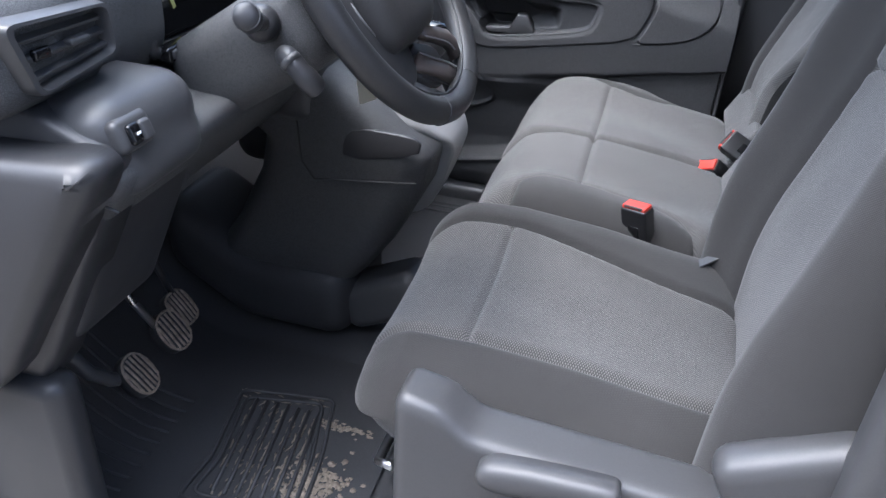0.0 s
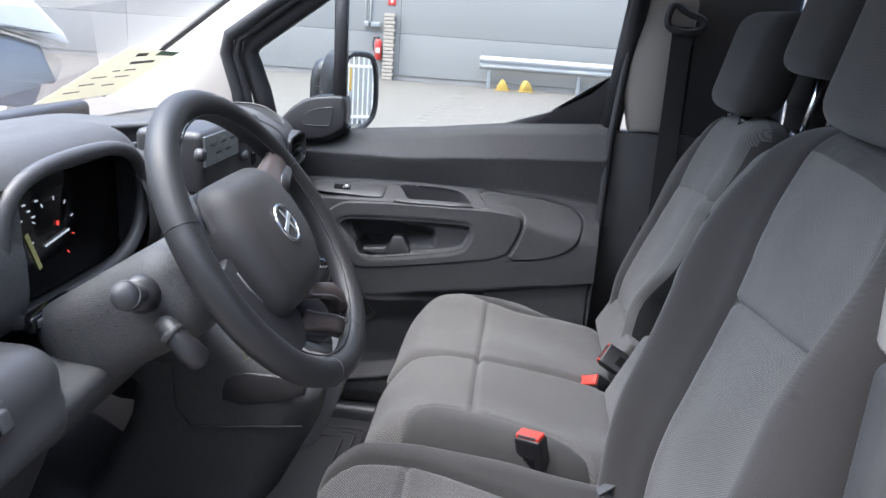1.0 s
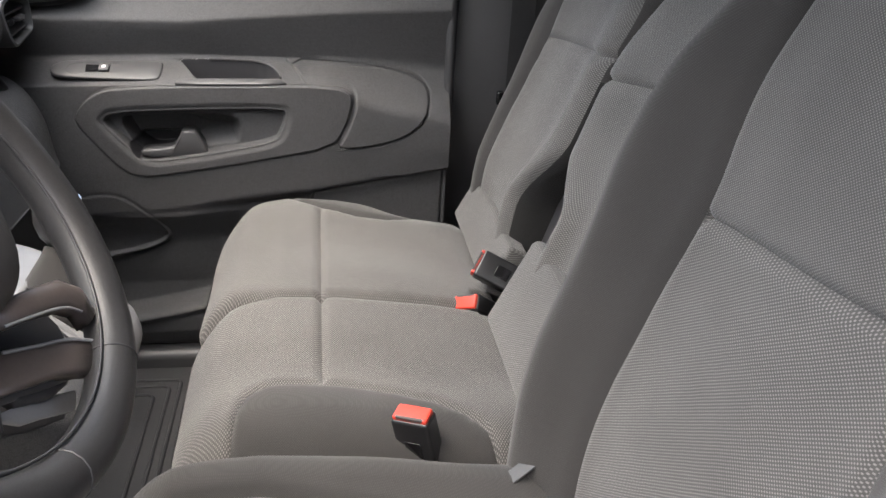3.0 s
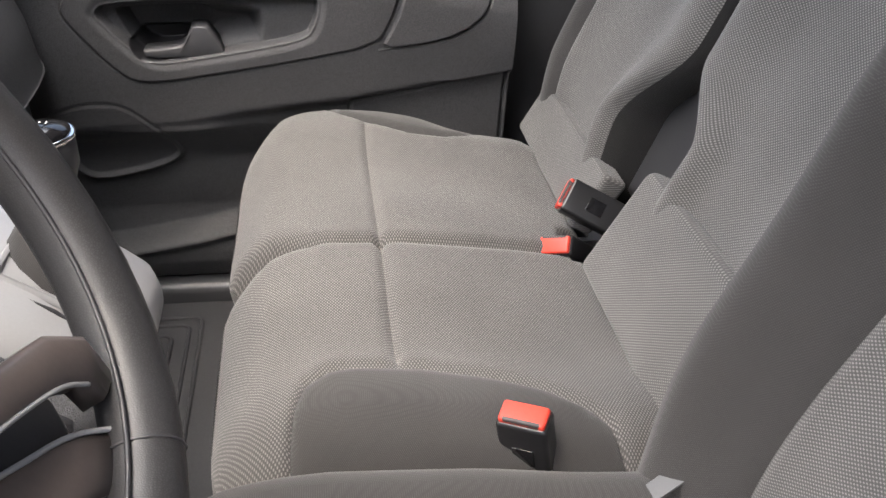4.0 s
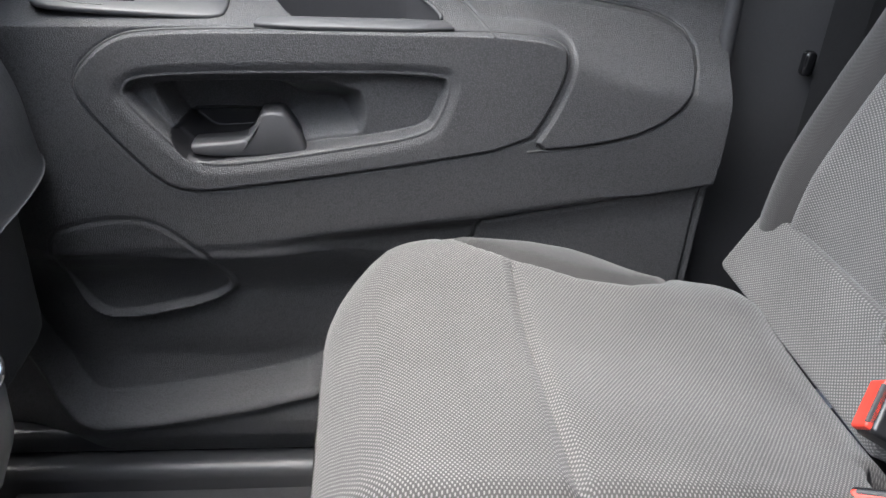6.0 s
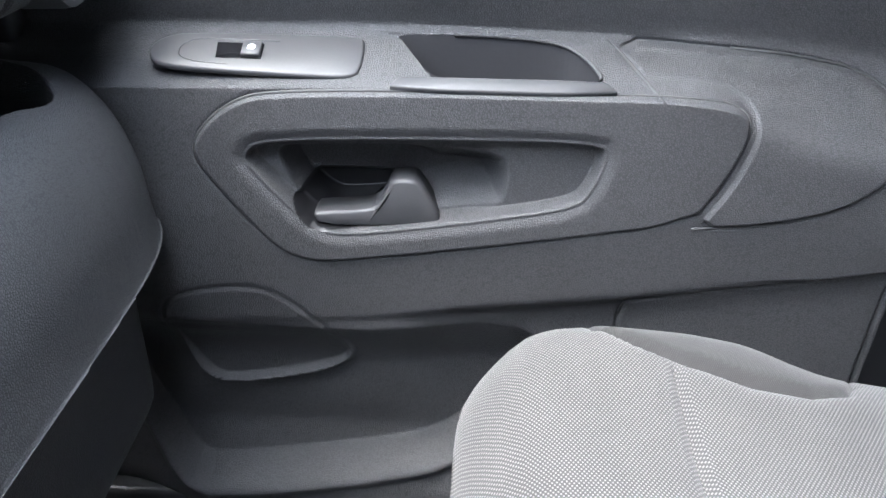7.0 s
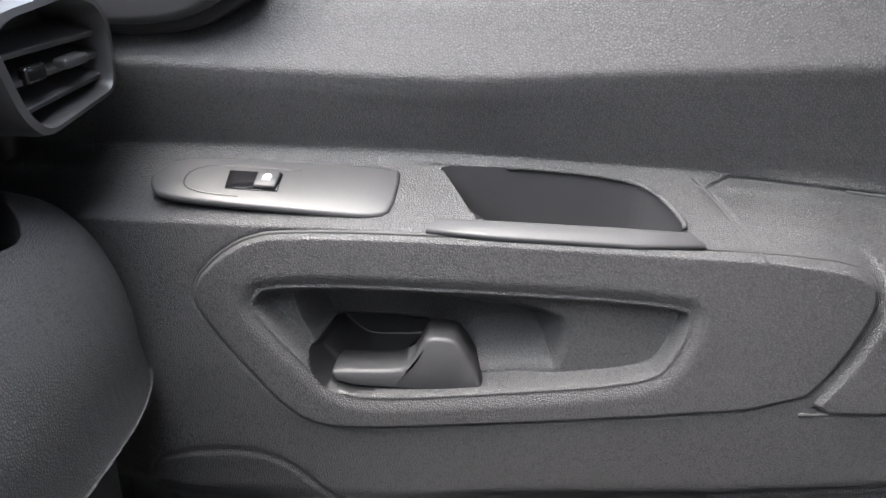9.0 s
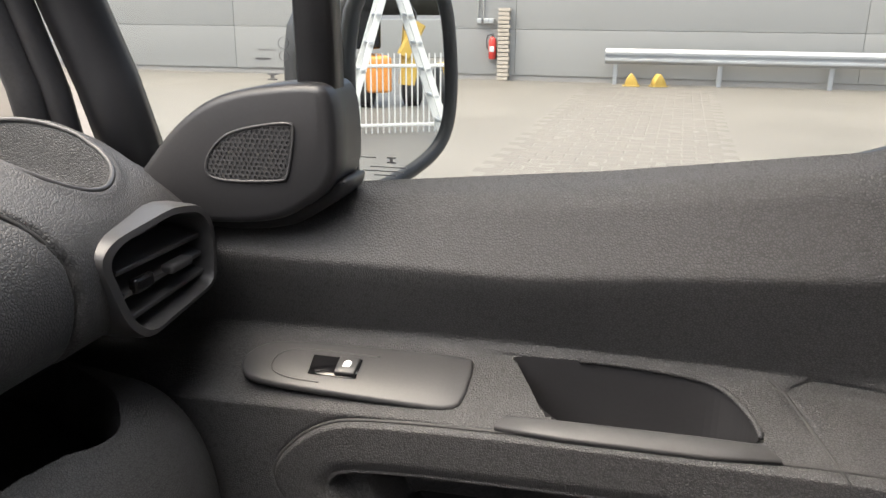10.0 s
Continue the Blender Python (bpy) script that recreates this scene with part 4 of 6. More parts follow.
    part("cover_flange", slab([(-0.335, 1.206), (-0.275, 1.203), (-0.222, 1.209), (-0.196, 1.221), (-0.162, 1.244), (-0.160, 1.262), (-0.20, 1.242), (-0.225, 1.230), (-0.28, 1.224), (-0.36, 1.226)], ((0, 1.53, 0), (1, 0, 0), (0, 0, 1)), 0.044, 0.004, 2), M_BLACK, sail)
    gp = [(-0.286, 1.266), (-0.276, 1.285), (-0.255, 1.300), (-0.202, 1.309), (-0.198, 1.303), (-0.206, 1.262), (-0.212, 1.257), (-0.279, 1.254)]
    part("grille_frame", tube([Vector((a, 1.464, b)) for a, b in soften(gp, 2)], 0.0014, 6, True), M_SMOOTH, sail)
    part("grille_back", slab(gp, ((0, 1.4665, 0), (1, 0, 0), (0, 0, 1)), 0.002, 0.0005, 1), M_INK, sail)
    bm = bmesh.new()
    outline = soften(gp, 2)
    p = 0.0046
    for i in range(30):
        for j in range(20):
            cx, cz = -0.292 + i * p + (p / 2 if j % 2 else 0), 1.251 + j * p * 0.866
            if polydist(np.array([cx]), np.array([cz]), outline)[0] < 0.0012:
                continue
            ring = [[bm.verts.new((cx + k * math.cos(a) * p * 0.5774, y, cz + k * math.sin(a) * p * 0.5774)) for a in np.radians(np.arange(30, 390, 60))] for k, y in ((1.0, 1.4635), (0.68, 1.4635), (0.68, 1.466))]
            for r0, r1 in zip(ring, ring[1:]):
                for k in range(6):
                    bm.faces.new((r0[k], r0[(k + 1) % 6], r1[(k + 1) % 6], r1[k]))
    bmesh.ops.remove_doubles(bm, verts=bm.verts, dist=0.0002)
    part("tweeter_grille", bm, M_SMOOTH, sail, "honeycomb tweeter grille", smooth=False)
    # Window frame, bar and panes.
    frame_pts = [(-0.395, 1.515, 1.22), (-0.42, 1.505, 1.33), (-0.455, 1.50, 1.43), (-0.44, 1.495, 1.465), (-0.30, 1.48, 1.565), (-0.17, 1.46, 1.655), (0.0, 1.45, 1.74), (0.3, 1.45, 1.80), (0.55, 1.46, 1.79), (0.59, 1.49, 1.72), (0.57, 1.515, 1.5), (0.552, 1.53, 1.30)]
    part("window_frame", tube([Vector(q) + Vector((0, 0.02, 0)) for q in frame_pts], 0.030, 8), M_BLACK, door, "black window frame and seal")
    part("division_bar", bar((-0.188, 1.505, 1.24), (-0.185, 1.475, 1.70), 0.034, 0.03, up=(0, 1, 0)), M_BLACK, door, "black window division bar")
    part("rear_corner_seal", slab([(0.20, 1.272), (0.253, 1.289), (0.385, 1.333), (0.491, 1.392), (0.545, 1.445), (0.572, 1.57), (0.60, 1.57), (0.56, 1.28), (0.3, 1.26)], ((0, 1.56, 0), (1, 0, 0), (0, 0, 1)), 0.012, 0.003, 0), M_BLACK, door)
    win = part("window_pane", slab([(-0.19, 1.22), (0.56, 1.26), (0.59, 1.76), (0.0, 1.74), (-0.19, 1.66)], ((0, 1.556, 0), (1, 0, 0), (0, 0, 1)), 0.004, 0.001, 0), M_GLASS, door, "clear side window", smooth=False)
    win.visible_shadow = False
    qp = part("quarter_pane", slab([(-0.41, 1.22), (-0.19, 1.22), (-0.19, 1.64), (-0.45, 1.45)], ((0, 1.545, 0), (1, 0, 0), (0, 0, 1)), 0.004, 0.001, 0), M_GLASS, door, "clear quarter window", smooth=False)
    qp.visible_shadow = False
    # Etched maker's marks on the glass, read from outside.
    etch = lambda name, cx, cz, w, h, y, pane: part(name, slab([(cx - w / 2, cz - h / 3), (cx + w / 2, cz - h / 3), (cx + w / 2, cz + h / 3), (cx - w / 2, cz + h / 3)], ((0, y, 0), (1, 0, 0), (0, 0, 1)), 0.0004, 0.0001, 0), M_ETCH, pane, smooth=False)
    for cx, cz, w, h in ((-0.258, 1.3625, 0.018, 0.0014), (-0.262, 1.3545, 0.016, 0.003), (-0.255, 1.3465, 0.030, 0.0014), (-0.2535, 1.341, 0.010, 0.0022), (-0.2535, 1.336, 0.010, 0.0022), (-0.2535, 1.3385, 0.004, 0.005), (-0.255, 1.331, 0.016, 0.0014), (-0.2585, 1.326, 0.010, 0.0014)):
        etch("glass_mark", cx, cz, w, h, 1.5405, qp)
    for cz, r in ((1.369, 0.0052), (1.3575, 0.0046)):
        part("glass_mark", tube([Vector((-0.241 + r * math.cos(a), 1.5405, cz + r * math.sin(a))) for a in np.linspace(0, 2 * math.pi, 18, endpoint=False)], 0.0004, 4, True), M_ETCH, qp)
    txt = bpy.data.curves.new("glass_code", "FONT")
    txt.body, txt.size, txt.align_x = "43R-000016", 0.0062, "CENTER"
    code = new("glass_code", txt)
    code.parent = qp
    code.matrix_basis = Matrix.Translation(Vector((-0.2605, 1.5405, 1.3665)) - door.location) @ Matrix(((-1, 0, 0, 0), (0, 0, 1, 0), (0, 1, 0, 0), (0, 0, 0, 1)))
    txt.materials.append(M_ETCH)
    for cx, cz, w, h in ((-0.172, 1.2655, 0.030, 0.0014), (-0.142, 1.2660, 0.009, 0.0022), (-0.142, 1.2615, 0.009, 0.0022), (-0.142, 1.2638, 0.003, 0.005), (-0.145, 1.2570, 0.036, 0.0014), (-0.150, 1.2530, 0.040, 0.0014), (-0.148, 1.2490, 0.022, 0.0014)):
        etch("glass_mark", cx, cz, w, h, 1.5515, win)


def build_mirror():
    m = thing("door_mirror", (-0.2, 1.66, 1.2), "black door mirror reflecting the yard", "door mirror")
    n = Vector((0.86, -0.51, 0.0)).normalized()
    side = Vector((0.51, 0.86, 0)).normalized()
    o = Vector((-0.197, 1.745, 1.315))
    poly = [(-0.075, 0.118), (0.04, 0.118), (0.066, 0.09), (0.076, 0.0), (0.068, -0.062), (0.03, -0.092), (-0.056, -0.116), (-0.078, -0.10)]
    part("housing", slab([(a * 1.14, b * 1.1) for a, b in poly], (o - n * 0.07, side, (0, 0, 1)), 0.078, 0.012, 2), M_BLACK, m)
    part("mirror_pane", slab(poly, (o + n * 0.0085, side, (0, 0, 1)), 0.002, 0.0005, 2), M_MIRROR, m, "clear mirror glass", smooth=False)
    part("rim", tube([o + n * 0.009 + side * q.x * 1.06 + Vector((0, 0, q.y * 1.05)) for q in soften(poly, 2)], 0.0095, 10, True), M_BLACK, m)
    part("shell_back", slab([(a * 0.9, b * 0.85) for a, b in poly], (o - n * 0.13, side, (0, 0, 1)), 0.08, 0.05, 2), M_BLACK, m)
    part("arm", bar(o + Vector((-0.06, -0.02, -0.10)), (-0.26, 1.58, 1.22), 0.06, 0.05), M_BLACK, m)


# ---- seats ----
def cushion_driver(seat):
    cx, cy = 0.31, 0.345

    def edge(r):
        # How far outside the light cloth, which narrows on the far side towards the back.
        return np.maximum(r[:, 1] - 0.172 + 0.05 * smooth01((r[:, 0] + 0.12) / 0.36), -r[:, 1] - 0.140)

    def warp(p):
        u, v, w = p.T
        top = smooth01((w + 0.02) / 0.07)
        x = cx + u
        y = cy + v * (1 - 0.05 * smooth01((-u - 0.15) / 0.12))
        crown = np.interp(x, [0.02, 0.10, 0.19, 0.35, 0.60], [-0.006, 0.010, 0.014, 0.0, -0.03])
        crown = crown - 0.018 * smooth01((-u - 0.17) / 0.10) ** 2
        side = 0.028 * bell(v - 0.222, 0.07) * (1 - 0.25 * smooth01((u - 0.0) / 0.15)) - 0.012 * bell(v, 0.13) - 0.040 * smooth01((-v - 0.12) / 0.13)
        seam = 0.010 * bell(edge(p), 0.0058) + 0.011 * bell(u + 0.132, 0.0058) * (edge(p) < 0)
        wave = 0.0025 * np.sin(u * 19 + v * 11) * np.sin(v * 23 + 1)
        z = 0.737 + w + top * (crown + side - seam + wave)
        x = x - 0.006 * seam - 0.012 * smooth01((-u - 0.15) / 0.12) * top + 0.055 * smooth01(-w / 0.08) * smooth01((-u - 0.05) / 0.2)
        return np.stack([x, y, z], -1)

    def region(m):
        u, v, w = m.T
        lab = np.zeros(len(m), int)
        mid = (edge(m) < 0) & (w > 0.025 - 0.075 * smooth01((v + 0.17) / 0.20)) & ((w > 0.03) | (u < -0.18))
        lab[mid & (u > -0.132)] = 1
        lab[mid & (u <= -0.132)] = 2
        lab[(lab == 0) & (v > 0)] = 3
        return lab

    shell((0.275, 0.255, 0.085), 0.06, 0.0055, warp, region, {0: ("side_bolster", M_DARK, "dark plain cloth bolster"), 3: ("side_bolster", M_DARK, "dark plain cloth bolster"),
          1: ("seat_panel", M_LIGHT_H, "light grey woven cloth"), 2: ("front_panel", M_LIGHT_H, "light grey woven cloth")}, seat,
          (edge, lambda r: r[:, 0] + 0.132))


def seat_back(seat, cy, half_w, z0, z1, x_of, thick, panel, seam_z, bolster, taper, step=0.007, lean_in=0.0, notch=0.0, open_top=0.10, cap_z=0.0):
    """A leaning backrest. x_of(z): where its front stands; panel: half width of its light cloth, whose middle lies lean_in aside."""
    h = (z1 - z0) / 2
    zc = (z0 + z1) / 2

    def side_line(r):
        return np.abs(r[:, 1] - lean_in) - panel * (1 - 0.08 * bell(zc + r[:, 2] - seam_z, 0.08))

    def cross_line(r):
        return zc + r[:, 2] - seam_z + 0.02 * (r[:, 1] - lean_in) / panel

    def warp(p):
        u, v, w = p.T
        z = zc + w
        front = smooth01((-u + 0.02) / 0.05)
        k = 1 - taper * smooth01((w - h * 0.45) / (h * 0.55)) ** 2
        y = cy + v * k + notch * smooth01((1.11 - z) / open_top) * smooth01(-np.sign(notch) * v / half_w)
        bump = bolster * bell(np.abs(v) - (half_w - 0.045), 0.055) * (1 - 0.6 * smooth01((w - h * 0.3) / (h * 0.7)))
        lumbar = 0.018 * bell(w + h * 0.45, h * 0.4)
        seam = 0.009 * bell(side_line(p), 0.006) + 0.011 * bell(cross_line(p), 0.006) * (side_line(p) < 0)
        wave = 0.002 * np.sin(w * 17 + v * 13) * np.sin(v * 21 + 2)
        x = x_of(z) + thick + u - front * (bump + lumbar - seam + wave)
        z = z - 0.03 * (np.abs(v) / half_w) ** 3 * smooth01((w - h * 0.5) / (h * 0.5))
        return np.stack([x, y, z], -1)

    def region(m):
        u, v, w = m.T
        mid = (side_line(m) < 0) & (u < 0.0)
        if notch:
            mid &= -np.sign(notch) * v < half_w - 0.014
        lab = np.where(v > 0, 3, 0)
        up = cross_line(m) > 0
        lab[mid & up] = 2
        lab[mid & ~up] = 1
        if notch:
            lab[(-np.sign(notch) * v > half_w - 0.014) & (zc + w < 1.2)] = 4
        if cap_z:
            lab[(zc + w > cap_z + 0.03 * v) & (lab > 0) & (lab < 3)] = 5
        return lab

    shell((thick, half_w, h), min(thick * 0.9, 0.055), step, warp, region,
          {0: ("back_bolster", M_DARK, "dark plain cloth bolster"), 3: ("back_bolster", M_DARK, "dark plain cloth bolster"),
           1: ("back_panel", M_LIGHT_V, "light grey woven cloth"), 2: ("shoulder_panel", M_MID_V, "grey woven cloth"), 4: ("inner_side", M_DEEP, "dark cloth side, gap shade painted in"), 5: ("back_cap", M_DARK, "dark plain cloth top")}, seat,
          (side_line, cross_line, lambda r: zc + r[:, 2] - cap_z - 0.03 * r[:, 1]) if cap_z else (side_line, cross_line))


def headrest(seat, x, y, z, half, name="headrest", posts=None, post_low=1.40):
    def warp(p):
        q = p.copy()
        q[:, 0] += 0.25 * p[:, 2] - 0.02 * (1 - (p[:, 1] / half[1]) ** 2)
        q[:, 1] *= 1 + 0.06 * p[:, 2] / half[2]
        return q
    hr = block(name, (x, y, z), half, min(half) * 0.8, M_DARK, seat, "dark cloth headrest", step=0.02, warp=warp)
    for dy in (posts or ()):
        part("headrest_post", tube([(x - 0.03, y + dy, post_low - 0.03), (x + 0.0, y + dy, z - half[2] + 0.03)], 0.0065, 10), M_CHROME, hr, "chrome post")
        part("post_guide", tube([(x - 0.034, y + dy, post_low - 0.02), (x - 0.03, y + dy, post_low + 0.004), (x - 0.03, y + dy, post_low + 0.008)], [0.016, 0.016, 0.011], 12), M_GLOSS, hr)
    return hr


def build_driver_seat():
    seat = thing("driver_seat", (0.31, 0.31, FZ), "grey cloth driver's seat with dark bolsters", "seat")
    cushion_driver(seat)
    seat_back(seat, 0.335, 0.288, 0.72, 1.475, lambda z: np.interp(z, [0.72, 0.78, 1.0, 1.22, 1.44, 1.5], [0.562, 0.575, 0.605, 0.648, 0.702, 0.725]), 0.06, 0.165, 1.222, 0.070, 0.16, cap_z=1.432)
    headrest(seat, 0.785, 0.33, 1.582, (0.058, 0.175, 0.118), posts=(-0.07, 0.07), post_low=1.465)
    # Moulded side cover with its height lever.
    V, F = rbox((0.27, 0.040, 0.10), 0.02, 0.015)
    x = V[:, 0]
    up = np.interp(x, [-0.27, -0.21, -0.17, 0.0, 0.12, 0.20, 0.27], [0.09, 0.075, 0.028, 0.012, 0.0, 0.035, 0.085])
    V[:, 2] = np.where(V[:, 2] > 0, V[:, 2] / 0.10 * (0.06 + up * 0.7), V[:, 2] * 1.2)
    V = V + np.array((0.40, 0.048, 0.745))
    shield = solid("side_cover", V, F, M_SMOOTH, seat, "satin grey moulded side cover")
    part("height_lever", slab([(0.243, 0.785), (0.247, 0.808), (0.270, 0.818), (0.40, 0.826), (0.417, 0.818), (0.412, 0.794), (0.30, 0.776), (0.262, 0.773)], ((0, 0.012, 0), (1, 0, 0), (0, 0, 1)), 0.032, 0.012, 2), M_SMOOTH, seat, "grey lever")
    block("recliner_cover", (0.60, 0.035, 0.86), (0.085, 0.03, 0.055), 0.025, M_SMOOTH, seat, "grey recliner cover", turn=(0, -28, 0), step=0.03)
    block("base", (0.34, 0.31, 0.56), (0.20, 0.20, 0.13), 0.03, M_BLACK, seat, step=0.1)
    for y in (0.12, 0.50):
        part("seat_rail", bar((0.06, y, FZ + 0.03), (0.62, y, FZ + 0.03), 0.045, 0.05), M_STEEL, seat, smooth=False)
    part("adjuster_bar", tube([(0.09, 0.14, 0.60), (0.06, 0.16, 0.58), (0.06, 0.45, 0.58), (0.09, 0.47, 0.60)], 0.008, 8), M_STEEL, seat)


def build_bench():
    seat = thing("bench_seat", (0.32, 0.985, FZ), "grey cloth double passenger bench with split backrests", "seat")
    cx, cy, hw = 0.325, 0.985, 0.405

    def lens(x, v):
        near = np.interp(x, [0.125, 0.153, 0.166, 0.191, 0.219, 0.288, 0.368, 0.422, 0.4605, 0.484, 0.500], [-0.01, 0.075, 0.103, 0.125, 0.131, 0.128, 0.116, 0.096, 0.068, 0.045, -0.01])
        far = np.interp(x, [0.135, 0.16, 0.19, 0.23, 0.28, 0.34, 0.40, 0.445, 0.475, 0.495], [-0.01, 0.015, 0.040, 0.074, 0.102, 0.121, 0.122, 0.104, 0.062, -0.01])
        return np.where(v > 0, far, near)

    def warp(p):
        u, v, w = p.T
        x = cx + u
        top = smooth01((w + 0.02) / 0.06)
        crown = np.interp(x, [0.05, 0.12, 0.20, 0.30, 0.45, 0.60], [-0.012, 0.008, 0.016, 0.012, -0.008, -0.035])
        crown = crown - 0.035 * smooth01((-u - 0.15) / 0.11) ** 2
        e = hw - np.abs(v)
        side = 0.012 * bell(np.abs(v) - 0.33, 0.06)
        split = v + 0.035
        dish = -0.010 * bell(np.abs(split) - 0.19, 0.10)
        seam = 0.008 * bell(e - lens(x, v), 0.007)
        seam = seam + 0.016 * bell(split, 0.008) + 0.03 * bell(split, 0.014) * smooth01((0.20 - x) / 0.08) + 0.013 * bell(x - 0.268, 0.006) * smooth01((e - lens(x, v)) / 0.02)
        well = np.hypot((x - 0.565) / 1.0, (v + 0.012) / 1.25)
        side = side - (0.016 + 0.030 * smooth01((x - 0.34) / 0.13)) * smooth01((v - 0.26) / 0.13)
        wave = 0.0025 * np.sin(u * 17 + v * 9) * np.sin(v * 19 + 1)
        z = 0.765 + w + top * (crown + side + dish - seam + wave - 0.045 * smooth01((0.042 - well) / 0.012))
        x = x + 0.030 * bell(split, 0.022) * smooth01((-u - 0.16) / 0.08) + 0.028 * (np.abs(v) / hw) ** 6 * smooth01(-u / 0.2)
        return np.stack([x, cy + v, z], -1)

    def region(m):
        u, v, w = m.T
        x = cx + u
        e = hw - np.abs(v)
        lab = np.where(v + 0.035 > 0, 2, 1)
        lab = lab + np.where(x < 0.268, 2, 0)
        dark = (e < lens(x, v)) | ((w < 0.03) & (np.abs(v) > 0.33)) | (w < -0.05)
        lab[dark] = np.where(v[dark] > 0, 6, 5)
        # The hollow at the buckles is coloured black to look shaded.
        lab[(np.hypot(x - 0.565, (v + 0.012) / 1.25) < 0.036) & (w > 0)] = 7
        return lab

    shell((0.265, hw, 0.08), 0.06, 0.0065, warp, region,
          {1: ("seat_panel", M_LIGHT_H, "light grey woven cloth"), 2: ("seat_panel", M_LIGHT_H, "light grey woven cloth"), 3: ("front_panel", M_LIGHT_H, "light grey woven cloth"),
           4: ("front_panel", M_LIGHT_H, "light grey woven cloth"), 5: ("side_bolster", M_DARK, "dark plain cloth side"), 6: ("side_bolster", M_DARK, "dark plain cloth side"), 7: ("buckle_well", M_BLACK, "buckle well, blackened for shade in the hollow")}, seat,
          (lambda r: hw - np.abs(r[:, 1]) - lens(r[:, 0] + cx, r[:, 1]), lambda r: r[:, 1] + 0.035, lambda r: r[:, 0] + cx - 0.268))
    lean = lambda z: np.interp(z, [0.76, 0.85, 0.95, 1.06, 1.24, 1.40, 1.46], [0.615, 0.628, 0.645, 0.672, 0.728, 0.785, 0.81])
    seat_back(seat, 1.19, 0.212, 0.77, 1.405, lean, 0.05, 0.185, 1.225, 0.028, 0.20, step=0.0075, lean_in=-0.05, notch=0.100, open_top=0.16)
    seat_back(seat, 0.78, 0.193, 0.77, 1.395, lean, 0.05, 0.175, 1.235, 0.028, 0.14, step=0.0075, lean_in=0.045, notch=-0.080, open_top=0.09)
    # Black block added behind the gap, standing in for its darkness.
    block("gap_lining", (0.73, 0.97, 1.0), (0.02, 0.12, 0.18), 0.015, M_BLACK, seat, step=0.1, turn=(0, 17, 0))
    block("lower_flap", (0.600, 1.205, 0.838), (0.022, 0.172, 0.050), 0.010, M_LIGHT_V, seat, "light cloth flap", turn=(0, 27, 0), step=0.03)
    block("lower_flap", (0.598, 0.775, 0.880), (0.026, 0.152, 0.085), 0.015, M_LIGHT_V, seat, "light cloth flap", turn=(0, 25, 0), step=0.03)
    headrest(seat, 0.835, 1.225, 1.515, (0.05, 0.150, 0.110), posts=(-0.06, 0.06), post_low=1.395)
    headrest(seat, 0.865, 0.865, 1.605, (0.05, 0.125, 0.095), posts=(-0.055, 0.055), post_low=1.40)
    block("base", (0.36, 0.985, 0.56), (0.20, 0.34, 0.13), 0.03, M_BLACK, seat, step=0.1)


def buckle(label, at, turn, blade=None, red=0.016):
    """A belt buckle: black case, red press button in its end, dark stalk."""
    b = thing("seat_belt_buckle", (0, 0, 0), label, "belt buckle", "belt buckles")
    block("case", (0, 0, 0.008), (0.0155, 0.026, 0.046), 0.005, M_CASE, b, step=0.02)
    block("button", (0, 0, 0.0535), (0.0125, 0.0235, 0.006), 0.003, M_RED, b, "red press button", step=0.02)
    block("slot", (-0.0105, 0, 0.056), (0.002, 0.019, 0.004), 0.0015, M_INK, b, step=0.02)
    block("maker_plate", (-0.0158, 0, 0.008), (0.0008, 0.011, 0.013), 0.0007, M_GLOSS, b, step=0.02)
    part("stalk", tube([(0, 0, -0.028), (0.004, 0, -0.06), (0.012, 0, -0.11)], [0.013, 0.009, 0.008], 8), M_BELT, b)
    z = Vector(turn[0]).normalized()
    x = -(Vector(turn[1]) - z * Vector(turn[1]).dot(z)).normalized()
    y = z.cross(x)
    b.matrix_basis = Matrix.Translation(at) @ Matrix((x, y, z)).transposed().to_4x4()
    return b


def ease_loop(pts, rounds=2):
    """Rounds the corners of a closed loop of points."""
    for _ in range(rounds):
        pts = [q for a, b in zip(pts, pts[1:] + pts[:1]) for q in (a.lerp(b, 0.25), a.lerp(b, 0.75))]
    return pts


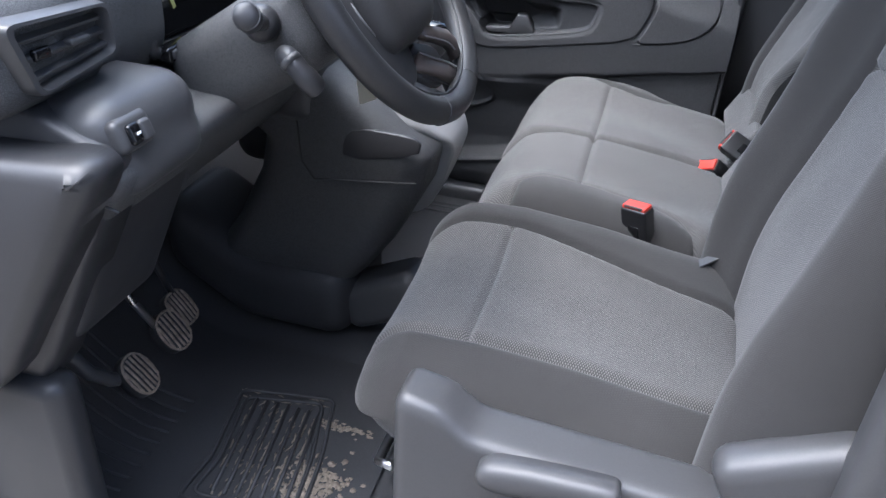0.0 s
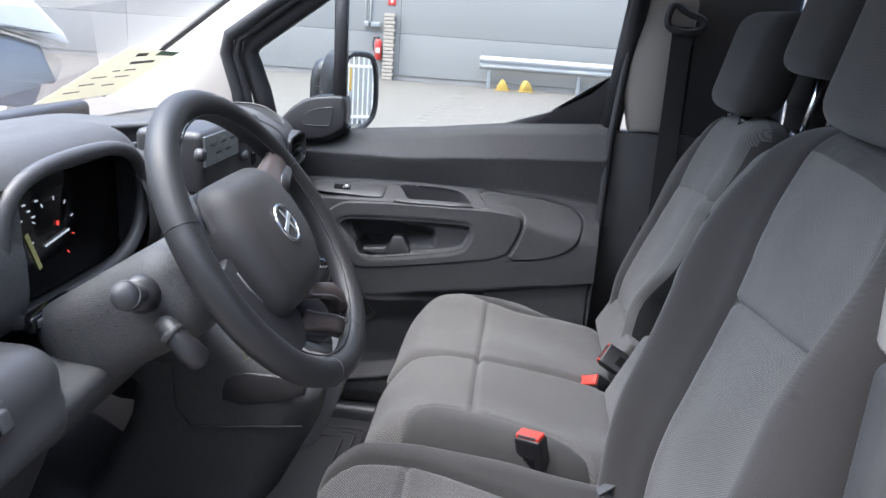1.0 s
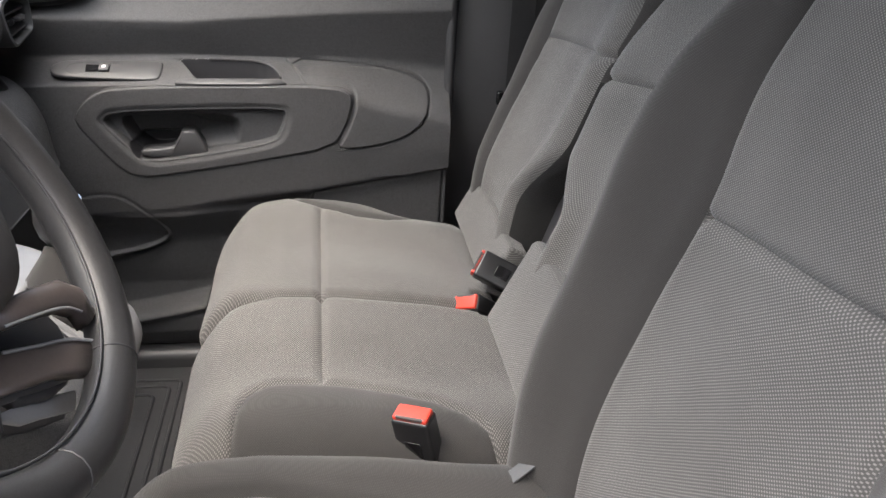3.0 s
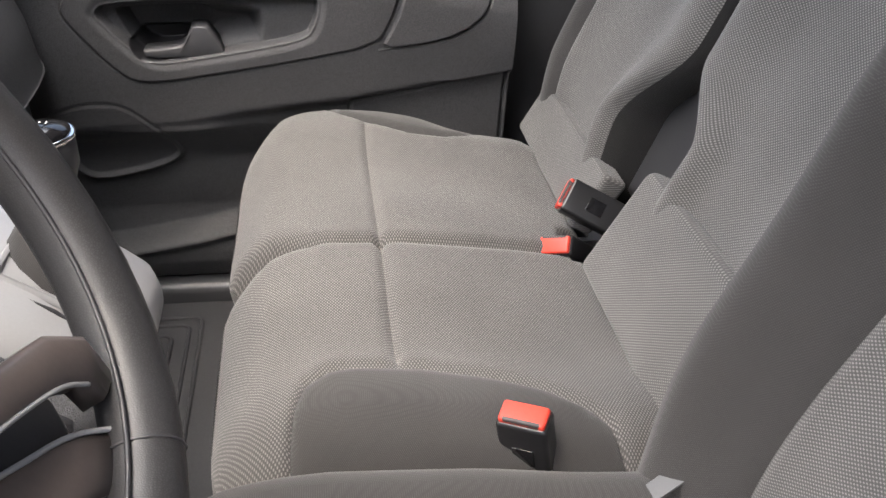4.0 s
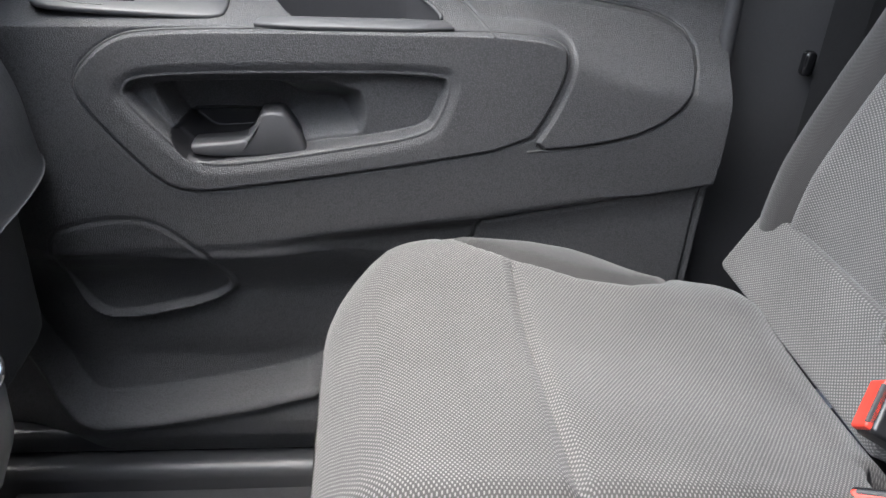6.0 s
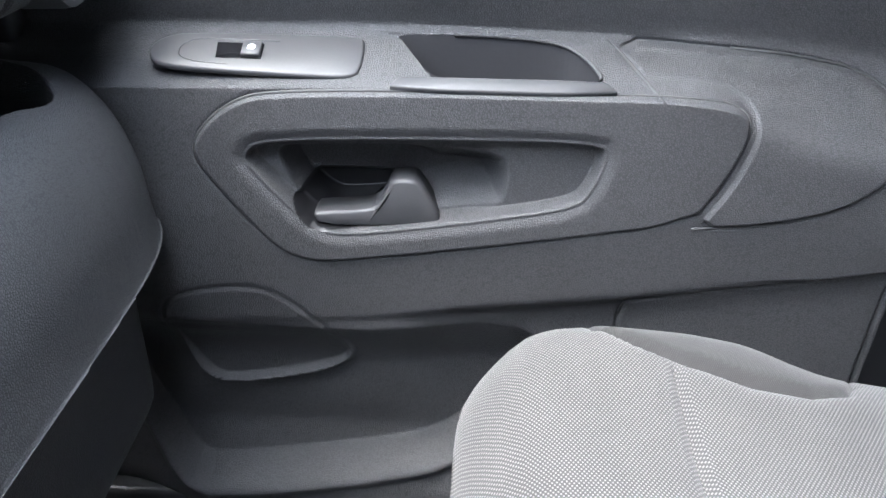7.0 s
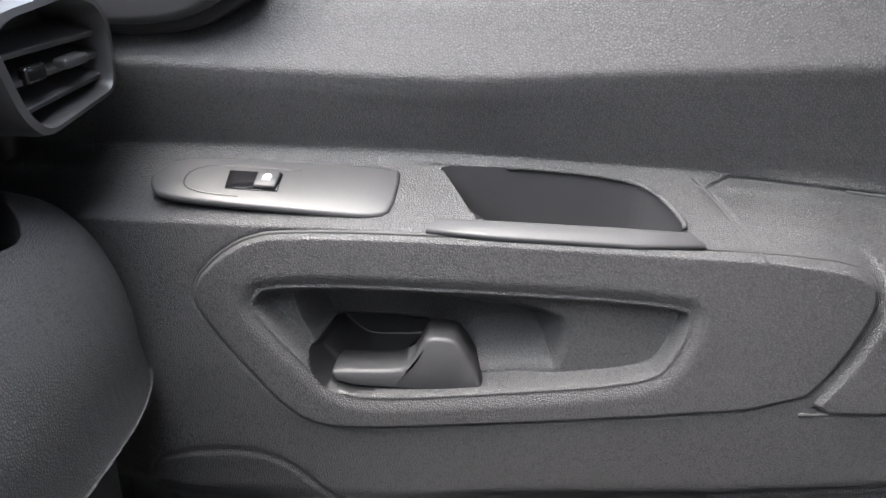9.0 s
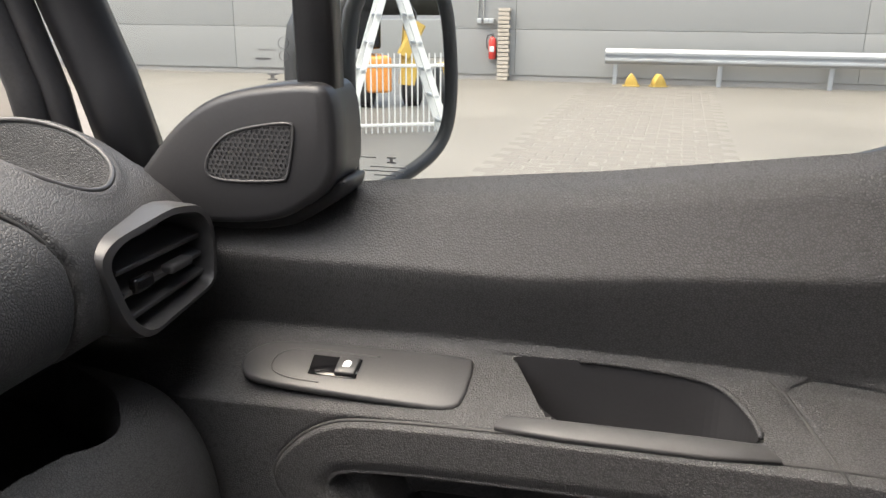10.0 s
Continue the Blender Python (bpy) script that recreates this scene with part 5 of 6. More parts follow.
def build_belts():
    buckle("black buckle with red button standing beside the driver's cushion", (0.392, 0.606, 0.825), ((-0.22, -0.05, 1.0), (-0.5, -0.8, 0.1)))
    buckle("black buckle with red button sunk in the bench gap", (0.552, 0.972, 0.797), ((-0.72, -0.35, 0.6), (-0.5, 0.1, 0.9)))
    buckle("black buckle lying on edge above the bench gap", (0.596, 1.022, 0.838), ((-0.75, 0.35, 0.30), (-0.15, -0.75, 0.7)))
    part_of = thing("seat_belt_tongue", (0.47, 0.52, 0.80), "grey belt strap end beside the driver's seat", "seat belt")
    part("strap", bar((0.480, 0.540, 0.806), (0.546, 0.553, 0.854), 0.020, 0.003), M_SMOOTH, part_of, smooth=False)
    belt = thing("seat_belt", (0.70, 1.50, 1.0), "black seat belt hanging from the door pillar", "seat belt")
    V, F = sheet(40, 4, lambda u, v: (0.672 + 0.052 * v + 0.012 * u, 1.492 - 0.012 * np.sin(u * 3.1) + 0.004 * v, 1.58 - u * 1.05))
    n = len(V)
    solid("webbing", np.vstack([V, V + np.array([0, 0.003, 0])]), F + [tuple(i + n for i in f[::-1]) for f in F], M_BELT, belt)
    part("guide_loop", tube(ease_loop([Vector((0.655, 1.495, 1.60)), Vector((0.66, 1.49, 1.575)), Vector((0.70, 1.485, 1.565)), Vector((0.745, 1.49, 1.575)), Vector((0.752, 1.495, 1.60)), Vector((0.70, 1.497, 1.615)), Vector((0.668, 1.497, 1.64))]), 0.009, 10, True), M_BLACK, belt, "black guide loop")
    block("anchor", (0.668, 1.487, 1.035), (0.008, 0.008, 0.016), 0.006, M_GLOSS, belt, step=0.02)


# ---- dashboard ----
def vent(parent, corners, x, depth, slats, tilt, outline=None, skew=0.0):
    """An air vent: a rounded frame about a dark box with slats and a thumb tab. corners: outer (y, z), going round."""
    mid = Vector((sum(c[0] for c in corners) / 4, sum(c[1] for c in corners) / 4))
    shape = [Vector(c) for c in (outline or corners)]
    outer = roundpoly([mid + (c - mid) * 0.98 for c in shape], 0.016)
    inner = roundpoly([mid + (c - mid) * 0.84 for c in shape], 0.012)
    bm = bmesh.new()
    rows = [[bm.verts.new((xx, *(mid + (Vector(q) - mid) * k))) for q in ring] for ring, xx, k in ((outer, x - 0.03, 1.03), (outer, x + 0.004, 1.0), (outer, x + 0.010, 0.97), (inner, x + 0.011, 1.02), (inner, x + 0.007, 0.99), (inner, x - 0.03, 0.97))]
    for r0, r1 in zip(rows, rows[1:]):
        for i in range(len(r0)):
            bm.faces.new((r0[i], r0[(i + 1) % len(r0)], r1[(i + 1) % len(r0)], r1[i]))
    v = part("air_vent", bm, M_SMOOTH, parent, "satin grey vent frame", sharp=40)
    part("vent_box", slab(roundpoly([mid + (c - mid) * 0.86 for c in shape], 0.018), ((x - depth, 0, 0), (0, 1, 0), (0, 0, 1)), 0.012, 0.002, 0), M_INK, v)
    V, F = [], []
    ring = roundpoly([mid + (c - mid) * 0.82 for c in shape], 0.012)
    k = len(ring)
    for xx in (x - 0.02, x - depth):
        V += [(xx, a, b) for a, b in ring]
    F = [(i, (i + 1) % k, k + (i + 1) % k, k + i) for i in range(k)]
    solid("vent_throat", V, F, M_BLACK, v)
    (ya, za), (yb, zb), (yc, zc), (yd, zd) = corners
    for s in range(slats):
        f = (s + 1) / (slats + 1)
        l = Vector((x - 0.012, ya + (yd - ya) * f, za + (zd - za) * f)).lerp(Vector((x - 0.012, yb + (yc - yb) * f, zb + (zc - zb) * f)), 0.09)
        r = Vector((x - 0.012, ya + (yd - ya) * f, za + (zd - za) * f)).lerp(Vector((x - 0.012, yb + (yc - yb) * f, zb + (zc - zb) * f)), 0.91)
        part("slat", bar(l, r, 0.028, 0.0045, up=(math.sin(tilt), 0, math.cos(tilt))), M_SMOOTH, v, smooth=False)
        if s == slats // 2:
            c = l.lerp(r, 0.62)
            block("thumb_tab", (c.x + 0.016, c.y, c.z), (0.006, 0.015, 0.0040), 0.003, M_SMOOTH, v, step=0.02)
            c = l.lerp(r, 0.2)
            block("tab_frame", (c.x + 0.014, c.y, c.z), (0.004, 0.012, 0.0060), 0.003, M_GLOSS, v, step=0.02)
    # The face turns away from the cabin at its outer end.
    for ob in (v, *v.children):
        for q in ob.data.vertices:
            q.co.x -= skew * (q.co.y - mid.x)
    return v


VENT_END = [(1.288, 1.234), (1.306, 1.246), (1.386, 1.253), (1.428, 1.244), (1.444, 1.222), (1.442, 1.168), (1.335, 1.155), (1.311, 1.176)]
COIN_TRAY = [(-0.325, 1.285), (-0.293, 1.338), (-0.318, 1.392), (-0.36, 1.402), (-0.42, 1.41), (-0.50, 1.41), (-0.50, 1.285)]
SHELF = [(-0.62, 0.90), (-0.305, 0.90), (-0.300, 1.24), (-0.282, 1.306), (-0.305, 1.340), (-0.36, 1.367), (-0.42, 1.402), (-0.62, 1.45)]
PAD = [(-0.62, 0.86), (-0.228, 0.86), (-0.230, 1.20), (-0.236, 1.33), (-0.255, 1.40), (-0.285, 1.437), (-0.36, 1.452), (-0.62, 1.50)]


DASH_TRAY = [(-0.42, 0.555), (-0.330, 0.62), (-0.340, 0.83), (-0.41, 0.88), (-0.50, 0.72), (-0.49, 0.575)]


def dash_end(dash):
    """The passenger end of the dashboard: bulged face, seam, end cap with coin tray and vent hole, and the lower pad."""
    px = np.array([-0.72, -0.55, -0.43, -0.395, -0.355, -0.309, -0.285, -0.279, -0.281, -0.290, -0.320, -0.42, -0.60])
    pz = np.array([1.27, 1.298, 1.308, 1.309, 1.299, 1.271, 1.247, 1.220, 1.190, 1.165, 1.150, 1.146, 1.146])
    arc = np.concatenate([[0], np.cumsum(np.hypot(np.diff(px), np.diff(pz)))])
    s = np.linspace(0, arc[-1], 300)
    X1, Z1 = np.interp(s, arc, px), np.interp(s, arc, pz)
    for _ in range(60):
        X1[1:-1] = 0.25 * X1[:-2] + 0.5 * X1[1:-1] + 0.25 * X1[2:]
        Z1[1:-1] = 0.25 * Z1[:-2] + 0.5 * Z1[1:-1] + 0.25 * Z1[2:]
    ys = np.linspace(0.90, 1.475, 300)
    Y = ys[None, :] + 0 * X1[:, None]
    out = np.clip((1.40 - Y) / 0.15, -1, 1)
    X = X1[:, None] + 0.016 * out + 0 * Y
    Z = Z1[:, None] + 0.008 * out - 0.03 * smooth01((Y - 1.41) / 0.06) * (Z1[:, None] > 1.2)
    seam = Y - np.interp(Z, [1.15, 1.214, 1.238, 1.265, 1.281, 1.297, 1.312], [1.268, 1.274, 1.271, 1.258, 1.242, 1.219, 1.14])
    top = (s < np.interp(-0.285, X1[:160], s[:160]))[:, None]
    groove = bell(seam, 0.0028)
    X = X - 0.004 * groove - 0.003 * (seam < 0)
    Z = Z - 0.004 * groove * top
    dish = polydist(X, Y, soften(COIN_TRAY, 2))
    dish = np.where(top, dish, -1.0)
    Z = Z - 0.046 * smooth01(dish / 0.007) + 0.0024 * bell(dish + 0.004, 0.0035)
    V = np.stack([X, Y, Z], -1).reshape(-1, 3)
    a, b = X.shape
    idx = np.arange(a * b).reshape(a, b)
    Q = np.stack([idx[:-1, :-1], idx[1:, :-1], idx[1:, 1:], idx[:-1, 1:]], -1).reshape(-1, 4)
    mid = V[Q].mean(1)
    hole = polydist(mid[:, 1], mid[:, 2], [tuple(c) for c in VENT_END]) > 0.006
    hole &= mid[:, 0] > -0.32
    left = seam[:-1, :-1].reshape(-1) < 0
    floor_of = dish[:-1, :-1].reshape(-1) > 0.013
    normals = shared_normals(V, Q)
    for keep, name, m, text in ((left & ~hole, "passenger_fascia", M_DASH, ""), (~left & ~hole & ~floor_of, "end_cap", M_DASH, "grained end cap with vent and tray"), (floor_of & ~left, "coin_tray", M_SMOOTH, "smooth coin tray floor")):
        solid(name, V, [tuple(q) for q in Q[keep]], m, dash, text, normals=normals)
    zs = np.linspace(1.312, 1.155, 26)
    ygap = np.interp(zs, [1.15, 1.214, 1.238, 1.265, 1.281, 1.297, 1.312], [1.268, 1.274, 1.271, 1.258, 1.242, 1.219, 1.14])
    pts = []
    for yy, zz in zip(ygap, zs):
        j = int(np.argmin(np.abs(ys - yy)))
        i = int(np.argmin(np.abs(Z[120:, j] - zz))) + 120
        pts.append(Vector((X[i, j] + 0.0006, yy, Z[i, j] + 0.0004)))
    for _ in range(4):
        pts = [pts[0]] + [(a + b * 2 + c) / 4 for a, b, c in zip(pts, pts[1:], pts[2:])] + [pts[-1]]
    part("panel_gap", tube(pts, 0.0015, 6), M_INK, dash)
    lip = []
    for a, b in soften(COIN_TRAY, 3):
        j = int(np.argmin(np.abs(ys - b)))
        i = int(np.argmin(np.abs(X[:160, j] - a)))
        lip.append(Vector((a, b, float(np.max(Z[max(i - 3, 0):i + 4, j])) + 0.0002)))
    lip = [(p + q * 2 + r) / 4 for p, q, r in zip(lip[-1:] + lip[:-1], lip, lip[1:] + lip[:1])]
    part("tray_lip", tube(lip, 0.0022, 6, True), M_SMOOTH, dash)
    # Lower pad round the open shelf.
    X, Y = np.meshgrid(np.linspace(-0.62, -0.200, 330), np.linspace(0.86, 1.50, 330), indexing="ij")
    inside = polydist(X, Y, soften(SHELF, 2))
    edge = polydist(X, Y, soften(PAD, 2))
    t = np.clip(1 - edge / 0.085, 0, 1)
    crest = np.interp(Y, [0.86, 1.10, 1.33, 1.5], [1.120, 1.112, 1.104, 1.098])
    Z = crest - 0.150 * (1 - np.sqrt(np.clip(1 - t ** 2, 0, 1))) - 0.060 * smooth01((inside + 0.003) / 0.008) - 0.03 * smooth01(-edge / 0.005)
    V = np.stack([X, Y, Z], -1).reshape(-1, 3)
    a, b = X.shape
    idx = np.arange(a * b).reshape(a, b)
    Q = np.stack([idx[:-1, :-1], idx[1:, :-1], idx[1:, 1:], idx[:-1, 1:]], -1).reshape(-1, 4)
    ok = edge[:-1, :-1].reshape(-1) > -0.006
    deep = inside[:-1, :-1].reshape(-1) > 0.005
    normals = shared_normals(V, Q)
    solid("lower_pad", V, [tuple(q) for q in Q[ok & ~deep]], M_DASH, dash, "grained lower dash pad", normals=normals)
    solid("shelf_floor", V, [tuple(q) for q in Q[ok & deep]], M_SMOOTH, dash, normals=normals)
    block("shelf_back", (-0.62, 1.16, 1.12), (0.02, 0.32, 0.08), 0.015, M_BLACK, dash, step=0.1)


def build_dashboard():
    dash = thing("dashboard", (-0.5, 0.72, 0.8), "charcoal grained plastic dashboard with vents and instruments", "dashboard")

    def top(p):
        u, v, w = p.T
        y = 0.480 + v
        x = -0.585 + u
        z = 1.235 + w
        z = z - 0.035 * smooth01((-u - 0.02) / 0.25) * (w > 0)
        z = z - 0.022 * smooth01((y - 1.28) / 0.14) * (w > 0) - 0.02 * smooth01((0.1 - y) / 0.1) * (w > 0)
        x = x + 0.012 * np.sin(np.pi * np.clip(y / 1.45, 0, 1)) * (u > 0)
        return np.stack([x, y, z], -1)
    V, F = rbox((0.315, 0.51, 0.088), 0.07, 0.012)
    W = top(V)
    F = [f for f in F if not (W[f].mean(0)[0] > -0.37 and 0.222 < W[f].mean(0)[1] < 0.525)]
    C = np.array([W[f].mean(0) for f in F])
    inside = (polydist(C[:, 0], C[:, 1], DASH_TRAY) > 0) & (C[:, 2] > 1.27)
    F = [f for f, k in zip(F, inside) if not k]
    solid("top_pad", W, F, M_DASH, dash)
    # Instrument hood and cluster.
    V, F = rbox((0.13, 0.205, 0.112), 0.075, 0.02)
    V[:, 2] -= 0.05 * smooth01((-V[:, 0]) / 0.13) * (V[:, 2] > 0)
    keep = [f for f in F if not (V[f].mean(0)[0] > 0.10 and abs(V[f].mean(0)[1]) < 0.158 and abs(V[f].mean(0)[2] + 0.005) < 0.084)]
    V = V + np.array((-0.395, 0.372, 1.27))
    hood = solid("instrument_hood", V, keep, M_DASH, dash)
    V, F = rbox((0.120, 0.195, 0.103), 0.07, 0.012)
    V[:, 2] -= 0.05 * smooth01((-V[:, 0]) / 0.13) * (V[:, 2] > 0)
    keep = [f for f in F if not (V[f].mean(0)[0] > 0.05 and abs(V[f].mean(0)[1]) < 0.172 and abs(V[f].mean(0)[2] + 0.005) < 0.092)]
    solid("hood_lining", V + np.array((-0.395, 0.372, 1.27)), keep, M_DASH, hood)
    part("cluster_bezel", tube([(-0.278, a, b) for a, b in soften([(0.197, 1.19), (0.215, 1.172), (0.44, 1.172), (0.53, 1.21), (0.548, 1.30), (0.50, 1.352), (0.36, 1.362), (0.24, 1.352), (0.195, 1.31)], 2)], 0.011, 8, True), M_SMOOTH, hood)
    face = part("cluster_face", slab([(0.19, 1.165), (0.55, 1.165), (0.55, 1.37), (0.19, 1.37)], ((-0.33, 0, 0), (0, 1, 0), (0, 0, 1)), 0.004, 0.001, 0), M_GLOSS, hood, "gloss black instrument face")
    for k in range(9):
        a = radians(215 - k * 33)
        c, s = math.cos(a), math.sin(a)
        o = Vector((-0.3255, 0.372 + 0.046 * c, 1.244 + 0.046 * s))
        part("dial_mark", bar(o, o + Vector((0, 0.006 * c, 0.006 * s)), 0.0016, 0.001, up=(1, 0, 0)), M_LAMPRED if k in (0, 7, 8) else M_NEEDLE, face, smooth=False)
    part("needle", bar((-0.324, 0.349, 1.231), (-0.324, 0.408, 1.240), 0.003, 0.0015, up=(1, 0, 0)), M_NEEDLE, face, "lit white needle", smooth=False)
    part("fuel_bar", bar((-0.324, 0.335, 1.203), (-0.324, 0.310, 1.258), 0.007, 0.001, up=(1, 0, 0)), M_AMBER, face, smooth=False)
    part("warning_light", bar((-0.324, 0.379, 1.256), (-0.324, 0.384, 1.256), 0.006, 0.001, up=(1, 0, 0)), M_LAMPRED, face, smooth=False)
    for k in range(7):
        part("readout_bar", bar((-0.324, 0.280 + k * 0.009, 1.298 - (k % 3) * 0.010), (-0.324, 0.286 + k * 0.009, 1.298 - (k % 3) * 0.010), 0.0024, 0.001, up=(1, 0, 0)), M_NEEDLE, face, smooth=False)
    keys = block("key_strip", (-0.268, 0.262, 1.174), (0.012, 0.052, 0.011), 0.006, M_GLOSS, dash, "row of small gloss buttons", step=0.02)
    for k in range(4):
        block("button", (-0.257, 0.226 + k * 0.024, 1.175), (0.004, 0.009, 0.006), 0.003, M_SMOOTH, keys, step=0.02)
    # Side vents.
    vent(dash, [(-0.085, 1.292), (0.078, 1.282), (0.085, 1.222), (-0.055, 1.208)], -0.238, 0.05, 3, 0.3)
    vent(dash, [(1.300, 1.239), (1.440, 1.234), (1.442, 1.170), (1.327, 1.160)], -0.276, 0.05, 3, 0.3, VENT_END)
    block("vent_surround", (-0.33, 0.0, 1.245), (0.085, 0.10, 0.062), 0.04, M_DASH, dash, step=0.03)
    dash_end(dash)
    # Open tray on top, display and centre vents.
    rim = soften(DASH_TRAY, 2)
    k = len(rim)
    top_z = lambda a: 1.3235 - 0.035 * float(smooth01(np.array((-a - 0.605) / 0.25)))
    V2 = [(a, b, top_z(a)) for a, b in rim] + [(a, b, 1.245) for a, b in rim]
    solid("top_tray", V2, [(i, (i + 1) % k, k + (i + 1) % k, k + i) for i in range(k)] + [tuple(range(2 * k - 1, k - 1, -1))], M_BLACK, dash, "deep open tray", smooth=False)
    part("tray_rim", tube([Vector(q) for q in V2[:k]], 0.006, 8, True), M_DASH, dash)
    disp = block("display_unit", (-0.27, 0.765, 1.303), (0.06, 0.145, 0.055), 0.014, M_BLACK, dash, step=0.05)
    block("screen", (-0.2095, 0.70, 1.325), (0.003, 0.075, 0.026), 0.002, M_SCREEN, disp, "small grey radio display", step=0.05)
    for k, (a, b) in enumerate(((0.655, 1.334), (0.70, 1.334), (0.745, 1.334), (0.68, 1.318), (0.72, 1.318))):
        part("screen_bar", bar((-0.2055, a - 0.012, b), (-0.2055, a + 0.012, b), 0.004, 0.0006, up=(1, 0, 0)), M_INK, disp, smooth=False)
    for a, b in ((0.60, 1.325), (0.80, 1.325), (0.80, 1.29)):
        part("knob", tube([(-0.212, a, b), (-0.20, a, b), (-0.198, a, b)], [0.011, 0.011, 0.008], 14), M_SMOOTH, disp)
    block("port", (-0.2095, 0.862, 1.275), (0.003, 0.01, 0.013), 0.002, M_GLOSS, disp, step=0.05)
    vent(dash, [(0.60, 1.245), (0.745, 1.245), (0.745, 1.195), (0.60, 1.195)], -0.222, 0.05, 2, 0.3)
    vent(dash, [(0.76, 1.245), (0.90, 1.245), (0.90, 1.195), (0.76, 1.195)], -0.222, 0.05, 2, 0.3)
    block("centre_fascia", (-0.30, 0.74, 1.10), (0.085, 0.175, 0.155), 0.03, M_SMOOTH, dash, step=0.05)
    # Lower left: switch housing and knee panels.
    V, F = rbox((0.12, 0.095, 0.058), 0.045, 0.014)
    V[:, 0] -= 0.35 * (V[:, 2] - 0.0) * (V[:, 2] < 0)
    solid("switch_housing", V + np.array((-0.292, 0.062, 1.137)), F, M_SMOOTH, dash)
    sw = block("switch_bezel", (-0.182, 0.012, 1.158), (0.012, 0.030, 0.020), 0.010, M_SMOOTH, dash, "rounded switch surround", step=0.02, turn=(0, -20, 0))
    block("rocker", (-0.172, 0.004, 1.160), (0.008, 0.0095, 0.012), 0.005, M_GLOSS, sw, step=0.02, turn=(0, -20, 0))
    block("rocker", (-0.172, 0.024, 1.158), (0.008, 0.0095, 0.012), 0.005, M_SMOOTH, sw, step=0.02, turn=(0, -20, 0))
    part("rocker_mark", bar((-0.1625, 0.001, 1.163), (-0.1625, 0.007, 1.163), 0.003, 0.001, up=(1, 0, 0)), M_NEEDLE, sw, smooth=False)
    V, F = rbox((0.16, 0.33, 0.10), 0.05, 0.03)
    V[:, 0] += 0.9 * V[:, 2]
    solid("knee_panel", V + np.array((-0.39, 0.27, 1.03)), F, M_DASH, dash)
    V, F = rbox((0.09, 0.105, 0.13), 0.03, 0.02)
    V[:, 0] += 0.42 * V[:, 2]
    V[:, 1] *= 1 + 0.9 * V[:, 2]
    solid("lower_knee_panel", V + np.array((-0.345, 0.085, 0.96)), F, M_BLACK, dash)
    # End, pillar and kick covers: blackened for the shade of an unbuilt open door.
    part("end_cover", slab([(-0.60, 1.215), (-0.279, 1.197), (-0.230, 1.174), (-0.185, 1.156), (-0.172, 1.140), (-0.176, 1.112), (-0.211, 1.050), (-0.30, 0.87), (-0.349, 0.777), (-0.413, 0.726), (-0.60, 0.72)],
         ((0, 0.03, 0), (1, 0, 0), (0, 0, 1)), 0.07, 0.010, 1), M_BLACK, dash, "dash end cover, blackened as if shaded")
    part("pillar_cover", slab([(-0.50, 1.14), (-0.252, 1.155), (-0.182, 1.163), (-0.162, 1.157), (-0.156, 1.145), (-0.164, 1.125), (-0.192, 1.082), (-0.288, 0.924), (-0.37, 0.79), (-0.50, 0.76)],
         ((0, -0.035, 0), (1, 0, 0), (0, 0, 1)), 0.065, 0.022, 2), M_BLACK, dash, "satin pillar foot cover, blackened as if shaded")
    part("cover_split", tube([(-0.205, -0.036, 1.089), (-0.170, -0.0415, 1.086)], 0.0018, 6), M_INK, dash)
    block("kick_panel", (-0.55, -0.03, 0.60), (0.24, 0.03, 0.20), 0.025, M_BLACK, dash, step=0.08)
    # Passenger side: the glovebox under the open shelf.
    block("glovebox", (-0.42, 1.12, 0.84), (0.15, 0.27, 0.15), 0.05, M_TRIM, dash, "dark glovebox front", step=0.04)


def build_wheel():
    wheel = thing("steering_wheel", (0.0147, 0.29, 1.2953), "black steering wheel with grey centre and chrome emblem", "steering wheel")
    al = radians(33.76)
    n = Vector((math.cos(al), 0, math.sin(al)))
    v = Vector((-math.sin(al), 0, math.cos(al)))
    u = Vector((0, 1, 0))
    c = Vector((0.0147, 0.29, 1.2953))
    P = lambda a, b, h=0.0: c + u * a + v * b + n * h
    bm = tube([P(0.1847 * math.cos(t), 0.1847 * math.sin(t)) for t in np.linspace(0, 2 * math.pi, 72, endpoint=False)], 0.0182, 16, True)
    part("rim", bm, M_WHEEL, wheel, "soft black grip")
    for r, h in ((0.1847, -0.0185), (0.166, 0.008)):
        part("rim_stitch", tube([P(r * math.cos(t), r * math.sin(t), h) for t in np.linspace(0, 2 * math.pi, 72, endpoint=False)], 0.0012, 6, True), M_BLACK, wheel)
    for t in (radians(160), radians(20), radians(250), radians(290)):
        part("rim_seam", tube([P(0.1847 * math.cos(t) + 0.0184 * math.cos(s) * math.cos(t), 0.1847 * math.sin(t) + 0.0184 * math.cos(s) * math.sin(t), 0.0184 * math.sin(s)) for s in np.linspace(0, 2 * math.pi, 14, endpoint=False)], 0.0009, 5, True), M_BLACK, wheel)
    # Centre pad, domed.
    V, F = rbox((0.100, 0.090, 0.032), 0.031, 0.010)
    V[:, 2] += 0.012 * (1 - (V[:, 0] / 0.102) ** 2 - (V[:, 1] / 0.095) ** 2) * (V[:, 2] > 0)
    V[:, 0] *= 1 - (0.10 + 0.25 * smooth01(V[:, 0] / 0.06)) * smooth01((-V[:, 1]) / 0.09) ** 1.5 - 0.10 * smooth01((V[:, 1] - 0.02) / 0.06)
    W = np.array([P(a, b + 0.0, h - 0.014) for a, b, h in V])
    hub = solid("centre_pad", W, F, M_HUB, wheel, "grained grey airbag pad")
    ring = P(0, 0.004, 0.029)
